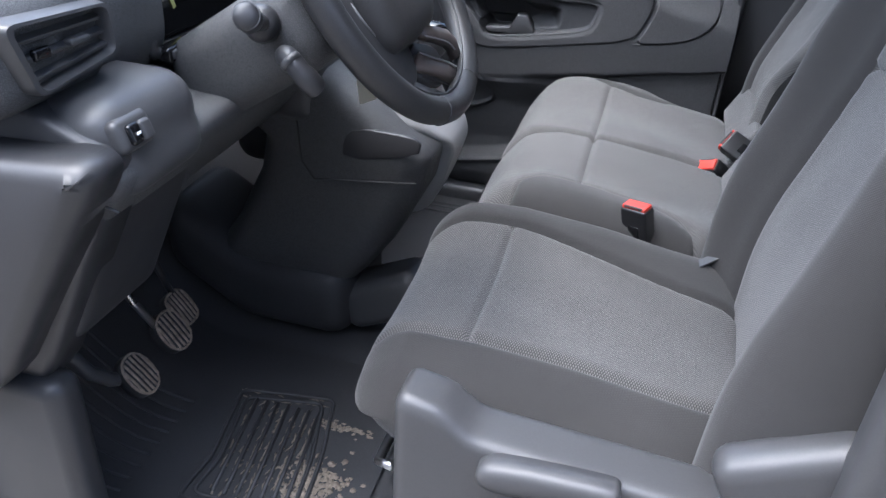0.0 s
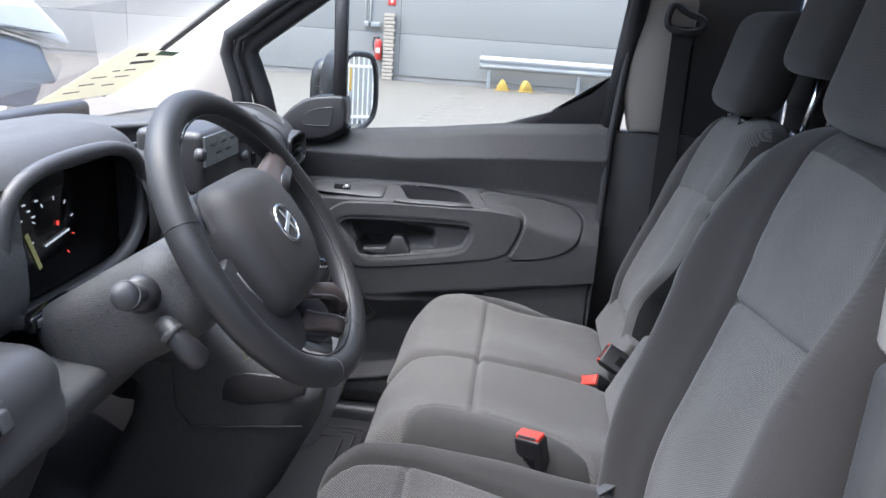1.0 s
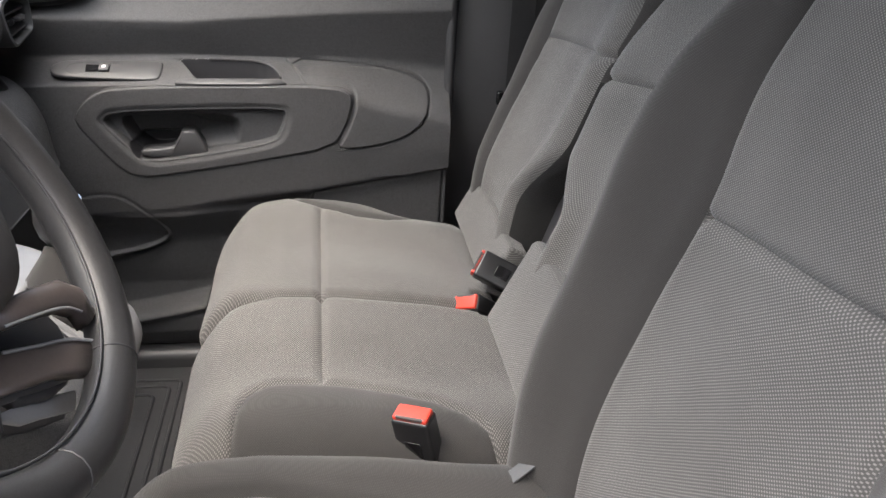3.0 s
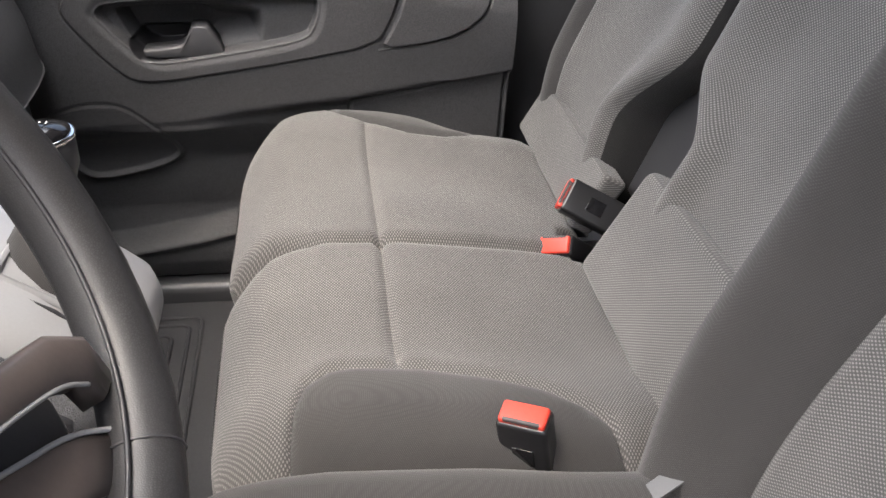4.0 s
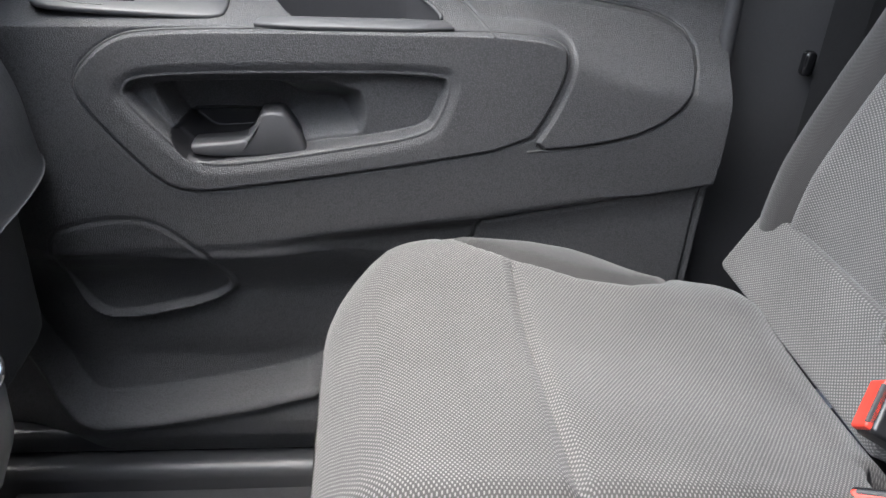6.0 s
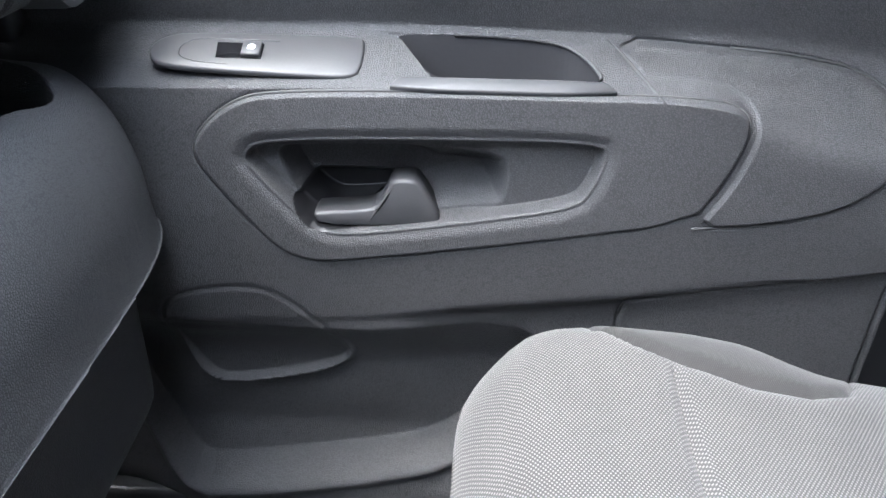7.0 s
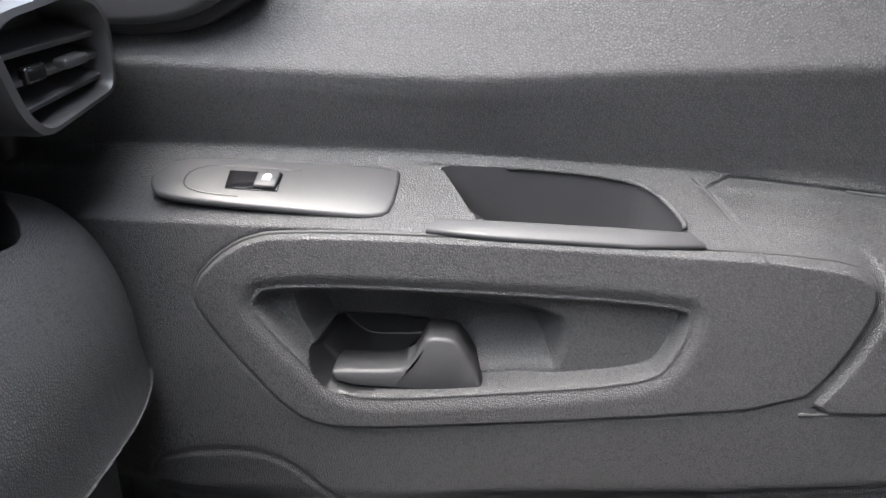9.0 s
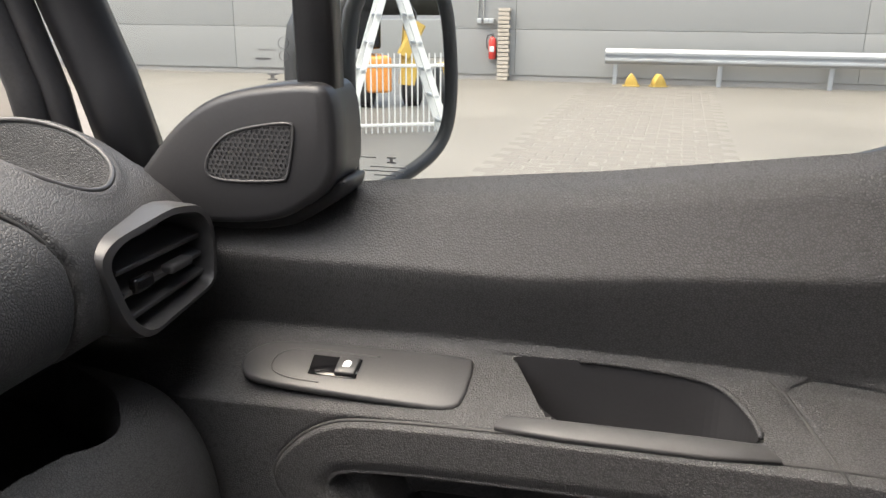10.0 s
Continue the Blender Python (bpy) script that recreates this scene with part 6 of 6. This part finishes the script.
    part("emblem_ring", tube([ring + u * 0.024 * math.cos(t) + v * 0.024 * math.sin(t) for t in np.linspace(0, 2 * math.pi, 32, endpoint=False)], 0.0028, 8, True), M_CHROME, hub, "plain chrome ring")
    part("emblem_disc", slab([(0.022 * math.cos(t), 0.022 * math.sin(t)) for t in np.linspace(0, 2 * math.pi, 24, endpoint=False)], (ring - n * 0.003, u, v), 0.003, 0.0006, 0), M_GLOSS, hub)
    part("emblem_bar", bar(ring + u * 0.020 + v * 0.009, ring - u * 0.020 - v * 0.009, 0.007, 0.004, up=n), M_CHROME, hub, smooth=False)
    part("emblem_bar", bar(ring + u * 0.012 - v * 0.017, ring - u * 0.004 + v * 0.019, 0.006, 0.0035, up=n), M_CHROME, hub, smooth=False)
    # The upper spoke.
    def strap(pts, r, thin, h):
        bm = tube([P(a, b, 0.0) for a, b in pts], r, 12)
        for q in bm.verts:
            k = (q.co - c).dot(n)
            q.co += n * (k * thin - k + h)
        return bm
    def swept(pts, r):
        bm = tube([P(a, b, h) for a, b, h in pts], r, 14)
        lo, hi = P(*pts[0]), P(*pts[-1])
        for q in bm.verts:
            t = (q.co - lo).dot(hi - lo) / (hi - lo).length_squared
            k = (q.co - lo.lerp(hi, t)).dot(n)
            q.co -= n * k * 0.5
        return bm

    up = part("upper_spoke", strap([(0.045, 0.030), (0.090, 0.052), (0.135, 0.070), (0.178, 0.080)], [0.040, 0.030, 0.021, 0.024], 0.42, 0.002), M_BROWN, wheel, "worn satin spoke")
    part("spoke_inlay", strap([(0.085, 0.036), (0.115, 0.048), (0.150, 0.058)], [0.010, 0.010, 0.007], 0.5, 0.012), M_BLACK, up)
    # A dark plate under the pad, and three worn bars about a pocket lower down.
    plate = part("spoke_plate", slab([(-0.118, 0.014), (-0.070, 0.0), (-0.020, -0.060), (-0.022, -0.112), (-0.060, -0.138), (-0.105, -0.118), (-0.145, -0.078), (-0.160, -0.030)], (P(0, 0, -0.020), u, v), 0.010, 0.004, 1), M_BLACK, wheel, "dark plate under the pad")
    part("plate_crease", tube([P(-0.106, -0.010, -0.0095), P(-0.104, -0.030, -0.0095), P(-0.092, -0.058, -0.0095)], [0.0008, 0.0016, 0.0008], 6), M_PALE, plate)

    def ribbon(top, foot, thick, crown):
        bm = bmesh.new()
        rows = []
        for a, b in zip(top, foot):
            p, q = P(*a), P(*b)
            m = p.lerp(q, 0.5) + n * crown
            rows.append([bm.verts.new(w) for w in (p - n * thick, p, p.lerp(q, 0.15) + n * crown * 0.7, m, p.lerp(q, 0.85) + n * crown * 0.7, q, q - n * thick)])
        for r0, r1 in zip(rows, rows[1:]):
            for k in range(7):
                bm.faces.new((r0[k], r0[(k + 1) % 7], r1[(k + 1) % 7], r1[k]))
        bm.faces.new(rows[0])
        bm.faces.new(rows[-1][::-1])
        bmesh.ops.recalc_face_normals(bm, faces=bm.faces)
        return bm

    low = part("lower_spoke", slab([(0.010, -0.088), (0.070, -0.108), (0.088, -0.128), (0.070, -0.156), (0.030, -0.165), (-0.020, -0.130)], (P(0, 0, -0.034), u, v), 0.012, 0.003, 1), M_BLACK, wheel, "dark pocketed lower spoke")
    part("spoke_bar", ribbon([(0.005, -0.076, 0.008), (0.045, -0.090, 0.008), (0.076, -0.103, 0.008), (0.094, -0.122, 0.006), (0.092, -0.142, 0.002)],
                             [(-0.004, -0.090, 0.008), (0.034, -0.106, 0.008), (0.060, -0.119, 0.008), (0.072, -0.130, 0.006), (0.074, -0.144, 0.002)], 0.012, 0.003), M_BROWN, low, "worn satin bar")
    part("spoke_bar", ribbon([(0.004, -0.106, -0.014), (0.030, -0.123, -0.012), (0.056, -0.139, -0.008), (0.066, -0.156, -0.002)],
                             [(-0.030, -0.117, -0.014), (-0.004, -0.132, -0.012), (0.022, -0.147, -0.008), (0.040, -0.166, -0.002)], 0.010, 0.002), M_BROWN, low, "worn satin bar")
    part("bar_edge", tube(ease_open([P(0.004, -0.106, -0.013), P(0.030, -0.123, -0.011), P(0.056, -0.139, -0.007), P(0.066, -0.154, -0.001)]), 0.0014, 6), M_PALE, low)
    part("bar_edge", tube(ease_open([P(-0.004, -0.090, 0.0085), P(0.034, -0.106, 0.0085), P(0.060, -0.119, 0.0085), P(0.072, -0.132, 0.006)]), 0.0012, 6), M_PALE, low)
    part("spoke_foot", swept([(-0.040, -0.106, -0.028), (0.004, -0.130, -0.025), (0.046, -0.153, -0.021), (0.052, -0.166, -0.016)], [0.009, 0.010, 0.010, 0.006]), M_SMOOTH, low, "satin grey bar")
    part("trim_plate", ribbon([(-0.030, -0.126, -0.031), (0.014, -0.150, -0.031), (0.050, -0.174, -0.031)], [(-0.012, -0.150, -0.031), (0.004, -0.160, -0.031), (0.034, -0.181, -0.031)], 0.004, 0.001), M_PALE, low, "pale grey trim plate")
    block("back_shell", P(0, 0, -0.040), (0.032, 0.10, 0.09), 0.03, M_BLACK, wheel, turn=(0, -33, 0), step=0.03)

    col = thing("steering_column", (-0.12, 0.287, 1.2), "charcoal steering column shroud with stalks", "steering column")
    V, F = rbox((0.125, 0.085, 0.062), 0.04, 0.02)
    V[:, 1] *= 1 + 0.25 * V[:, 0] / 0.125
    W = V @ np.array(Euler((0, -radians(33), 0)).to_matrix()).T + np.array((-0.155, 0.287, 1.185))
    solid("shroud", W, F, M_DASH, col)
    part("column_tube", tube([(-0.22, 0.287, 1.14), (-0.6, 0.287, 0.90)], 0.035, 12), M_BLACK, col)
    st = part("indicator_stalk", tube([(-0.112, 0.215, 1.233), (-0.094, 0.16, 1.253), (-0.082, 0.118, 1.266)], [0.011, 0.011, 0.012], 14), M_SMOOTH, col, "black stalk with round end")
    part("stalk_end", tube([(-0.083, 0.124, 1.264), (-0.078, 0.110, 1.270), (-0.073, 0.096, 1.277), (-0.070, 0.089, 1.2805), (-0.069, 0.087, 1.2815)], [0.0125, 0.0155, 0.0160, 0.0135, 0.006], 20), M_BLACK, st)
    part("stalk_ring", tube([Vector((-0.0715, 0.0925, 1.279)) + 0.0150 * (math.cos(a) * Vector((0.93, 0.30, 0.2)).normalized() + math.sin(a) * Vector((-0.33, 0.35, 0.87)).normalized()) for a in np.linspace(0, 2 * math.pi, 24, endpoint=False)], 0.0010, 6, True), M_SMOOTH, st)
    part("stalk_collar", tube([(-0.104, 0.188, 1.243), (-0.100, 0.176, 1.247), (-0.096, 0.166, 1.251)], [0.024, 0.022, 0.016], 18), M_BLACK, st)
    # A flat curved lever with a pale band.
    lev = part("cruise_stalk", tube(ease_open([(-0.085, 0.20, 1.200), (-0.062, 0.160, 1.218), (-0.050, 0.150, 1.216), (-0.038, 0.148, 1.205), (-0.027, 0.152, 1.191), (-0.024, 0.158, 1.184)]), [0.010] * 5 + [0.013] * 10 + [0.0145] * 8 + [0.011], 14), M_BLACK, col, "black curved lever")
    part("lever_band", tube([(-0.052, 0.149, 1.217), (-0.046, 0.1475, 1.2125)], 0.0142, 16), M_SMOOTH, lev, "grey band")
    tag = thing("key_tag", (-0.02, 0.34, 1.12), "small cream paper tag hanging under the column", "key tag")
    part("paper", slab([(0, 0), (0.052, -0.006), (0.038, 0.03), (0.008, 0.036)], ((-0.035, 0.33, 1.10), (0.35, 0.9, 0.1), (-0.3, 0.0, 0.95)), 0.001, 0.0003, 0), M_CARD, tag, smooth=False)


def build_console():
    con = thing("gear_console", (-0.12, 0.72, 0.5), "charcoal centre console with gear lever", "console")

    def body(p):
        u, v, w = p.T
        z = 0.80 + w
        back = np.interp(z, [0.45, 0.60, 0.70, 0.82, 0.90, 0.97, 1.05], [-0.20, -0.15, -0.08, -0.02, -0.004, -0.085, -0.16])
        x = back - 0.17 + u
        y = 0.715 + v * np.interp(z, [0.45, 0.7, 1.0], [0.75, 0.95, 1.0])
        return np.stack([x, y, z], -1)
    V, F = rbox((0.17, 0.145, 0.24), 0.06, 0.02)
    solid("body", body(V), F, M_DASH, con)
    part("side_pocket", slab([(-0.165, 0.885), (-0.018, 0.915), (-0.012, 0.95), (-0.06, 0.955), (-0.14, 0.955), (-0.165, 0.93)], ((0, 0.578, 0), (1, 0, 0), (0, 0, 1)), 0.008, 0.003, 1), M_BLACK, con, "shallow side pocket")
    part("side_groove", tube([(-0.255, 0.571, 0.95), (-0.25, 0.571, 0.87), (-0.225, 0.571, 0.835), (-0.02, 0.572, 0.862)], 0.002, 6), M_INK, con)
    def surround(p):
        u, v, w = p.T
        z = 0.865 + w
        x = np.interp(z, [0.70, 0.80, 0.87, 0.90, 0.97, 1.02], [-0.055, -0.015, 0.006, 0.0, -0.07, -0.13]) - 0.10 + u
        wide = np.where(v < 0, np.interp(z, [0.70, 0.88, 0.94, 1.02], [0.20, 0.32, 0.95, 1.0]), np.interp(z, [0.7, 0.9, 1.0], [0.9, 1.0, 0.95]))
        return np.stack([x + 0.008, 0.745 + v * wide, z], -1)
    V, F = rbox((0.10, 0.122, 0.155), 0.045, 0.012)
    # Surround and boot frame: charcoal plastic paled to imitate strong windscreen light.
    solid("gear_surround", surround(V), F, M_PALE, con, "satin gear surround, charcoal paled as if brightly lit")
    gait = part("boot_frame", tube([(a, 0.76 + b, z) for a, b, z in ((-0.10, 0.05, 0.995), (-0.055, 0.055, 0.962), (-0.018, 0.052, 0.915), (-0.02, -0.05, 0.915), (-0.055, -0.052, 0.962), (-0.10, -0.05, 0.995))], 0.006, 8, True), M_PALE, con)
    part("boot_groove", tube([(a, 0.76 + b, z) for a, b, z in ((-0.10, 0.062, 0.994), (-0.052, 0.067, 0.962), (-0.012, 0.064, 0.908), (-0.012, -0.062, 0.908), (-0.052, -0.064, 0.962), (-0.10, -0.062, 0.994))], 0.0022, 6, True), M_BLACK, con)
    part("boot", tube([(-0.07, 0.76, 0.93), (-0.072, 0.765, 0.965), (-0.07, 0.77, 0.99), (-0.066, 0.78, 1.02), (-0.064, 0.785, 1.03)], [0.055, 0.05, 0.036, 0.020, 0.017], 14), M_DARK, con, "folded gear boot")
    part("lever_shaft", tube([(-0.066, 0.78, 1.0), (-0.062, 0.79, 1.06)], 0.012, 10), M_BLACK, con)
    knob = part("gear_knob", tube([(-0.063, 0.79, 1.035), (-0.062, 0.791, 1.045), (-0.061, 0.793, 1.065), (-0.060, 0.795, 1.085), (-0.060, 0.796, 1.095)], [0.016, 0.024, 0.030, 0.029, 0.022], 20), M_BLACK, con, "black round knob")
    part("knob_cap", tube([(-0.060, 0.796, 1.090), (-0.060, 0.796, 1.097), (-0.060, 0.7965, 1.101), (-0.060, 0.797, 1.103)], [0.0275, 0.026, 0.018, 0.004], 20), M_GLOSS, knob, "gloss black cap")
    part("cap_ring", tube([(-0.060 + 0.0275 * math.cos(a), 0.796 + 0.0275 * math.sin(a), 1.0915) for a in np.linspace(0, 2 * math.pi, 24, endpoint=False)], 0.0028, 8, True), M_CHROME, knob, "chrome ring")
    for a, b in (((-0.010, -0.008), (-0.010, 0.008)), ((0, -0.008), (0, 0.008)), ((0.010, 0), (0.010, 0.008)), ((-0.010, 0), (0.010, 0))):
        part("shift_mark", bar((-0.060 + 0.6 * a[0], 0.7965 + 0.6 * a[1], 1.1020), (-0.060 + 0.6 * b[0] + 0.0004, 0.7965 + 0.6 * b[1], 1.1020), 0.0012, 0.0016), M_WPAINT, knob, smooth=False)
    # Tunnel cover below with the socket ring.
    V, F = rbox((0.22, 0.13, 0.09), 0.06, 0.03)
    V[:, 2] += 0.10 * smooth01((-V[:, 0]) / 0.22)
    solid("tunnel_cover", V + np.array((-0.38, 0.70, 0.53)), F, M_RUBBER, con)
    part("socket_ring", tube([(-0.178 + 0.0 * t, 0.655 + 0.013 * math.cos(t), 0.592 + 0.015 * math.sin(t)) for t in np.linspace(0, 2 * math.pi, 20, endpoint=False)], 0.0022, 6, True), M_STEEL, con, "small metal ring")
    block("floor_bracket", (-0.10, 0.655, 0.545), (0.10, 0.055, 0.055), 0.03, M_SMOOTH, con, "satin grey floor bracket", step=0.03, turn=(0, -25, 0))


def build_floor_things():
    # Driver's rubber mat with its ribbed heel pad.
    m = thing("floor_mat", (-0.3, 0.32, FZ), "black rubber floor mat with dried mud in its ribs", "floor mat")
    z = FZ + 0.006

    def sheet_z(x):
        return FZ + 0.006 + 0.24 * float(smooth01(np.array((-0.42 - x) / 0.4)))
    V, F = sheet(40, 24, lambda u, v: (-0.72 + u * 0.74, 0.04 + v * 0.52, FZ + 0.008 + 0.24 * smooth01((-0.42 + 0.72 - u * 0.74) / 0.4)))
    n = len(V)
    edge = [i for i in range(n)]
    solid("mat", np.vstack([V, V - np.array([0, 0, 0.007])]), F + [tuple(i + n for i in f[::-1]) for f in F], M_RUBBER, m)
    ax, ay = Vector((1, 0.0, 0)), Vector((0, 1, 0))
    for k, e in enumerate((0.0, 0.018)):
        pts = [(-0.30 + e, 0.12 + e), (-0.292 + e, 0.22), (-0.325 + e, 0.405 - e), (-0.135 - e, 0.437 - e), (-0.095 - e, 0.27), (-0.075 - e, 0.12 + e)]
        part("heel_frame", tube([Vector((a, b, z + 0.004)) for a, b in roundpoly(pts, 0.02)], 0.0045, 6, True), M_RUBBER, m)
    for k in range(7):
        x = -0.268 + k * 0.0225
        part("heel_rib", tube([(x + 0.02, 0.15, z + 0.004), (x - 0.016, 0.39, z + 0.004)], 0.0042, 6), M_RUBBER, m)
    for k in range(10):
        y = 0.07 + k * 0.03
        part("cross_rib", tube([(x, y, sheet_z(x) + 0.004) for x in np.linspace(-0.66, -0.40, 7)], 0.0035, 6), M_RUBBER, m)
    rng = random.Random(5)
    bm = bmesh.new()
    for k in range(760):
        if k < 280:
            i = rng.randrange(7)
            y = rng.uniform(0.15, 0.39)
            x = -0.268 + i * 0.0225 + (0.27 - y) * 0.15 + rng.choice((-1, 1)) * rng.uniform(0.002, 0.005)
            sx, sy = rng.uniform(0.001, 0.0026), rng.uniform(0.004, 0.016)
        elif k < 340 or k >= 500:
            x, y = rng.gauss(-0.085, 0.028), rng.gauss(0.215, 0.03)
            sx, sy = rng.uniform(0.0015, 0.008), rng.uniform(0.0015, 0.009)
        elif k < 430:
            x, y = rng.uniform(-0.15, -0.03), rng.gauss(0.37, 0.006)
            sx, sy = rng.uniform(0.002, 0.007), rng.uniform(0.002, 0.005)
        else:
            x = rng.uniform(-0.32, -0.14)
            y = 0.437 + (x + 0.135) * 0.165 - rng.choice((0.0, 0.018)) + rng.uniform(-0.004, 0.004)
            sx, sy = rng.uniform(0.004, 0.014), rng.uniform(0.001, 0.003)
        mm = Matrix.Translation((x, y, z + (0.0035 if k < 280 else 0.0022))) @ Matrix.Rotation(rng.uniform(-0.4, 0.4), 4, "Z") @ Matrix.Diagonal((sx, sy, 0.0012, 1))
        flake = bmesh.ops.create_icosphere(bm, subdivisions=1, radius=1.0)["verts"]
        for q in flake:
            f = rng.uniform(0.45, 1.35)
            q.co = mm @ Vector((q.co.x * f, q.co.y * f, q.co.z))
    tagged(part("mud_flakes", bm, M_MUD, m, "scattered flakes of pale dried mud"), kind="stuff")

    pm = thing("passenger_mat", (-0.1, 1.1, FZ), "black rubber mat with raised border lines", "floor mat")
    block("mat", (-0.16, 1.12, FZ + 0.004), (0.22, 0.30, 0.006), 0.005, M_RUBBER, pm, step=0.1)
    for s in (0, 0.022, 0.052):
        part("border_rib", tube([Vector((a, b, FZ + 0.011)) for a, b in roundpoly([(-0.34 + s, 0.87 + s), (-0.05 - s, 0.87 + s), (-0.05 - s, 1.34 - s), (-0.34 + s, 1.34 - s)], 0.02)], 0.004, 6, True), M_RUBBER, pm)

    def pedal(name, label, pad_at, half, turn, arm, square):
        p = thing(name, pad_at, label, "pedal", "pedals")
        rot = Euler([radians(a) for a in turn]).to_matrix()
        c = Vector(pad_at)
        hx, hy, hz = half
        k = 3.2 if square else 2.3
        rim = [(hy * math.copysign(abs(math.cos(a)) ** (2 / k), math.cos(a)), hz * math.copysign(abs(math.sin(a)) ** (2 / k), math.sin(a))) for a in np.linspace(0, 2 * math.pi, 28, endpoint=False)]
        pad = part("pad", slab(rim, (c - rot @ Vector((hx, 0, 0)), rot @ Vector((0, 1, 0)), rot @ Vector((0, 0, 1))), 2 * hx, 0.004, 0), M_RUBBER, p, "worn black rubber pad")
        for j in range(6):
            y = (-0.78 + j * 0.312) * hy
            z = hz * 0.86 * (1 - abs(y / hy) ** k) ** (1 / k)
            part("pad_rib", tube([c + rot @ Vector((hx + 0.0008, y, -z)), c + rot @ Vector((hx + 0.0008, y + 0.001, 0)), c + rot @ Vector((hx + 0.0008, y, z))], 0.0026, 6), M_PADMUD, pad, "mud-caked rib")
        part("pad_rim", tube([c + rot @ Vector((hx - 0.001, 0.95 * a, 0.95 * b)) for a, b in rim], 0.0026, 6, True), M_PADMUD, pad)
        part("arm", tube(arm, [0.013 if name == "clutch_pedal" else 0.007] * len(arm), 8), {"clutch_pedal": M_SMOOTH, "brake_pedal": M_STEEL}.get(name, M_BLACK), p)
        return p
    pedal("clutch_pedal", "muddy ribbed clutch pedal on a bent steel arm", (-0.395, 0.192, 0.60), (0.011, 0.033, 0.04), (0, -38, 8), [(-0.405, 0.185, 0.60), (-0.415, 0.155, 0.615), (-0.43, 0.125, 0.65), (-0.455, 0.10, 0.72), (-0.5, 0.09, 0.9)], False)
    pedal("brake_pedal", "muddy ribbed brake pedal on a steel arm", (-0.40, 0.305, 0.612), (0.011, 0.034, 0.04), (0, -38, 0), [(-0.41, 0.29, 0.62), (-0.44, 0.265, 0.70), (-0.47, 0.26, 0.78), (-0.5, 0.26, 0.92)], False)
    pedal("accelerator_pedal", "muddy accelerator pedal with square tread", (-0.425, 0.372, 0.612), (0.010, 0.030, 0.036), (0, -38, 0), [(-0.44, 0.378, 0.64), (-0.5, 0.39, 0.75), (-0.55, 0.39, 0.85)], True)


def build_paper():
    p = thing("windscreen_sheet", (-0.72, 1.2, 1.33), "cream paper sheet with printed lines behind the windscreen", "paper sheet")
    o, u, v = Vector((-0.80, 1.06, 1.310)), Vector((0.10, 1.0, 0.0)).normalized(), Vector((0.42, 0.12, 0.42)).normalized()
    part("paper", slab([(0, 0), (0.30, 0), (0.42, 0.16), (0.14, 0.19)], (o, u, v), 0.0008, 0.0002, 0), M_CARD, p, smooth=False)
    w = u.cross(v).normalized()
    part("header_band", slab([(0.30, 0.155), (0.40, 0.147), (0.42, 0.16), (0.31, 0.172)], (o + w * 0.0012, u, v), 0.0005, 0.0001, 0), M_GREEN, p, smooth=False)
    for a, b, l, t in ((0.21, 0.155, 0.05, 0.012), (0.22, 0.125, 0.11, 0.010), (0.23, 0.10, 0.05, 0.004), (0.18, 0.10, 0.03, 0.004), (0.12, 0.08, 0.06, 0.004), (0.22, 0.075, 0.06, 0.004), (0.10, 0.055, 0.06, 0.004), (0.20, 0.045, 0.05, 0.004), (0.07, 0.03, 0.06, 0.004)):
        part("print_bar", slab([(a, b), (a + l, b), (a + l, b + t), (a, b + t)], (o + w * 0.0012, u, v), 0.0004, 0.0001, 0), M_INK, p, smooth=False)


build_yard()
build_wall()
build_light_block()
build_behind()
build_shell()
build_door()
build_mirror()
build_driver_seat()
build_bench()
build_belts()
build_dashboard()
build_wheel()
build_console()
build_floor_things()
build_paper()
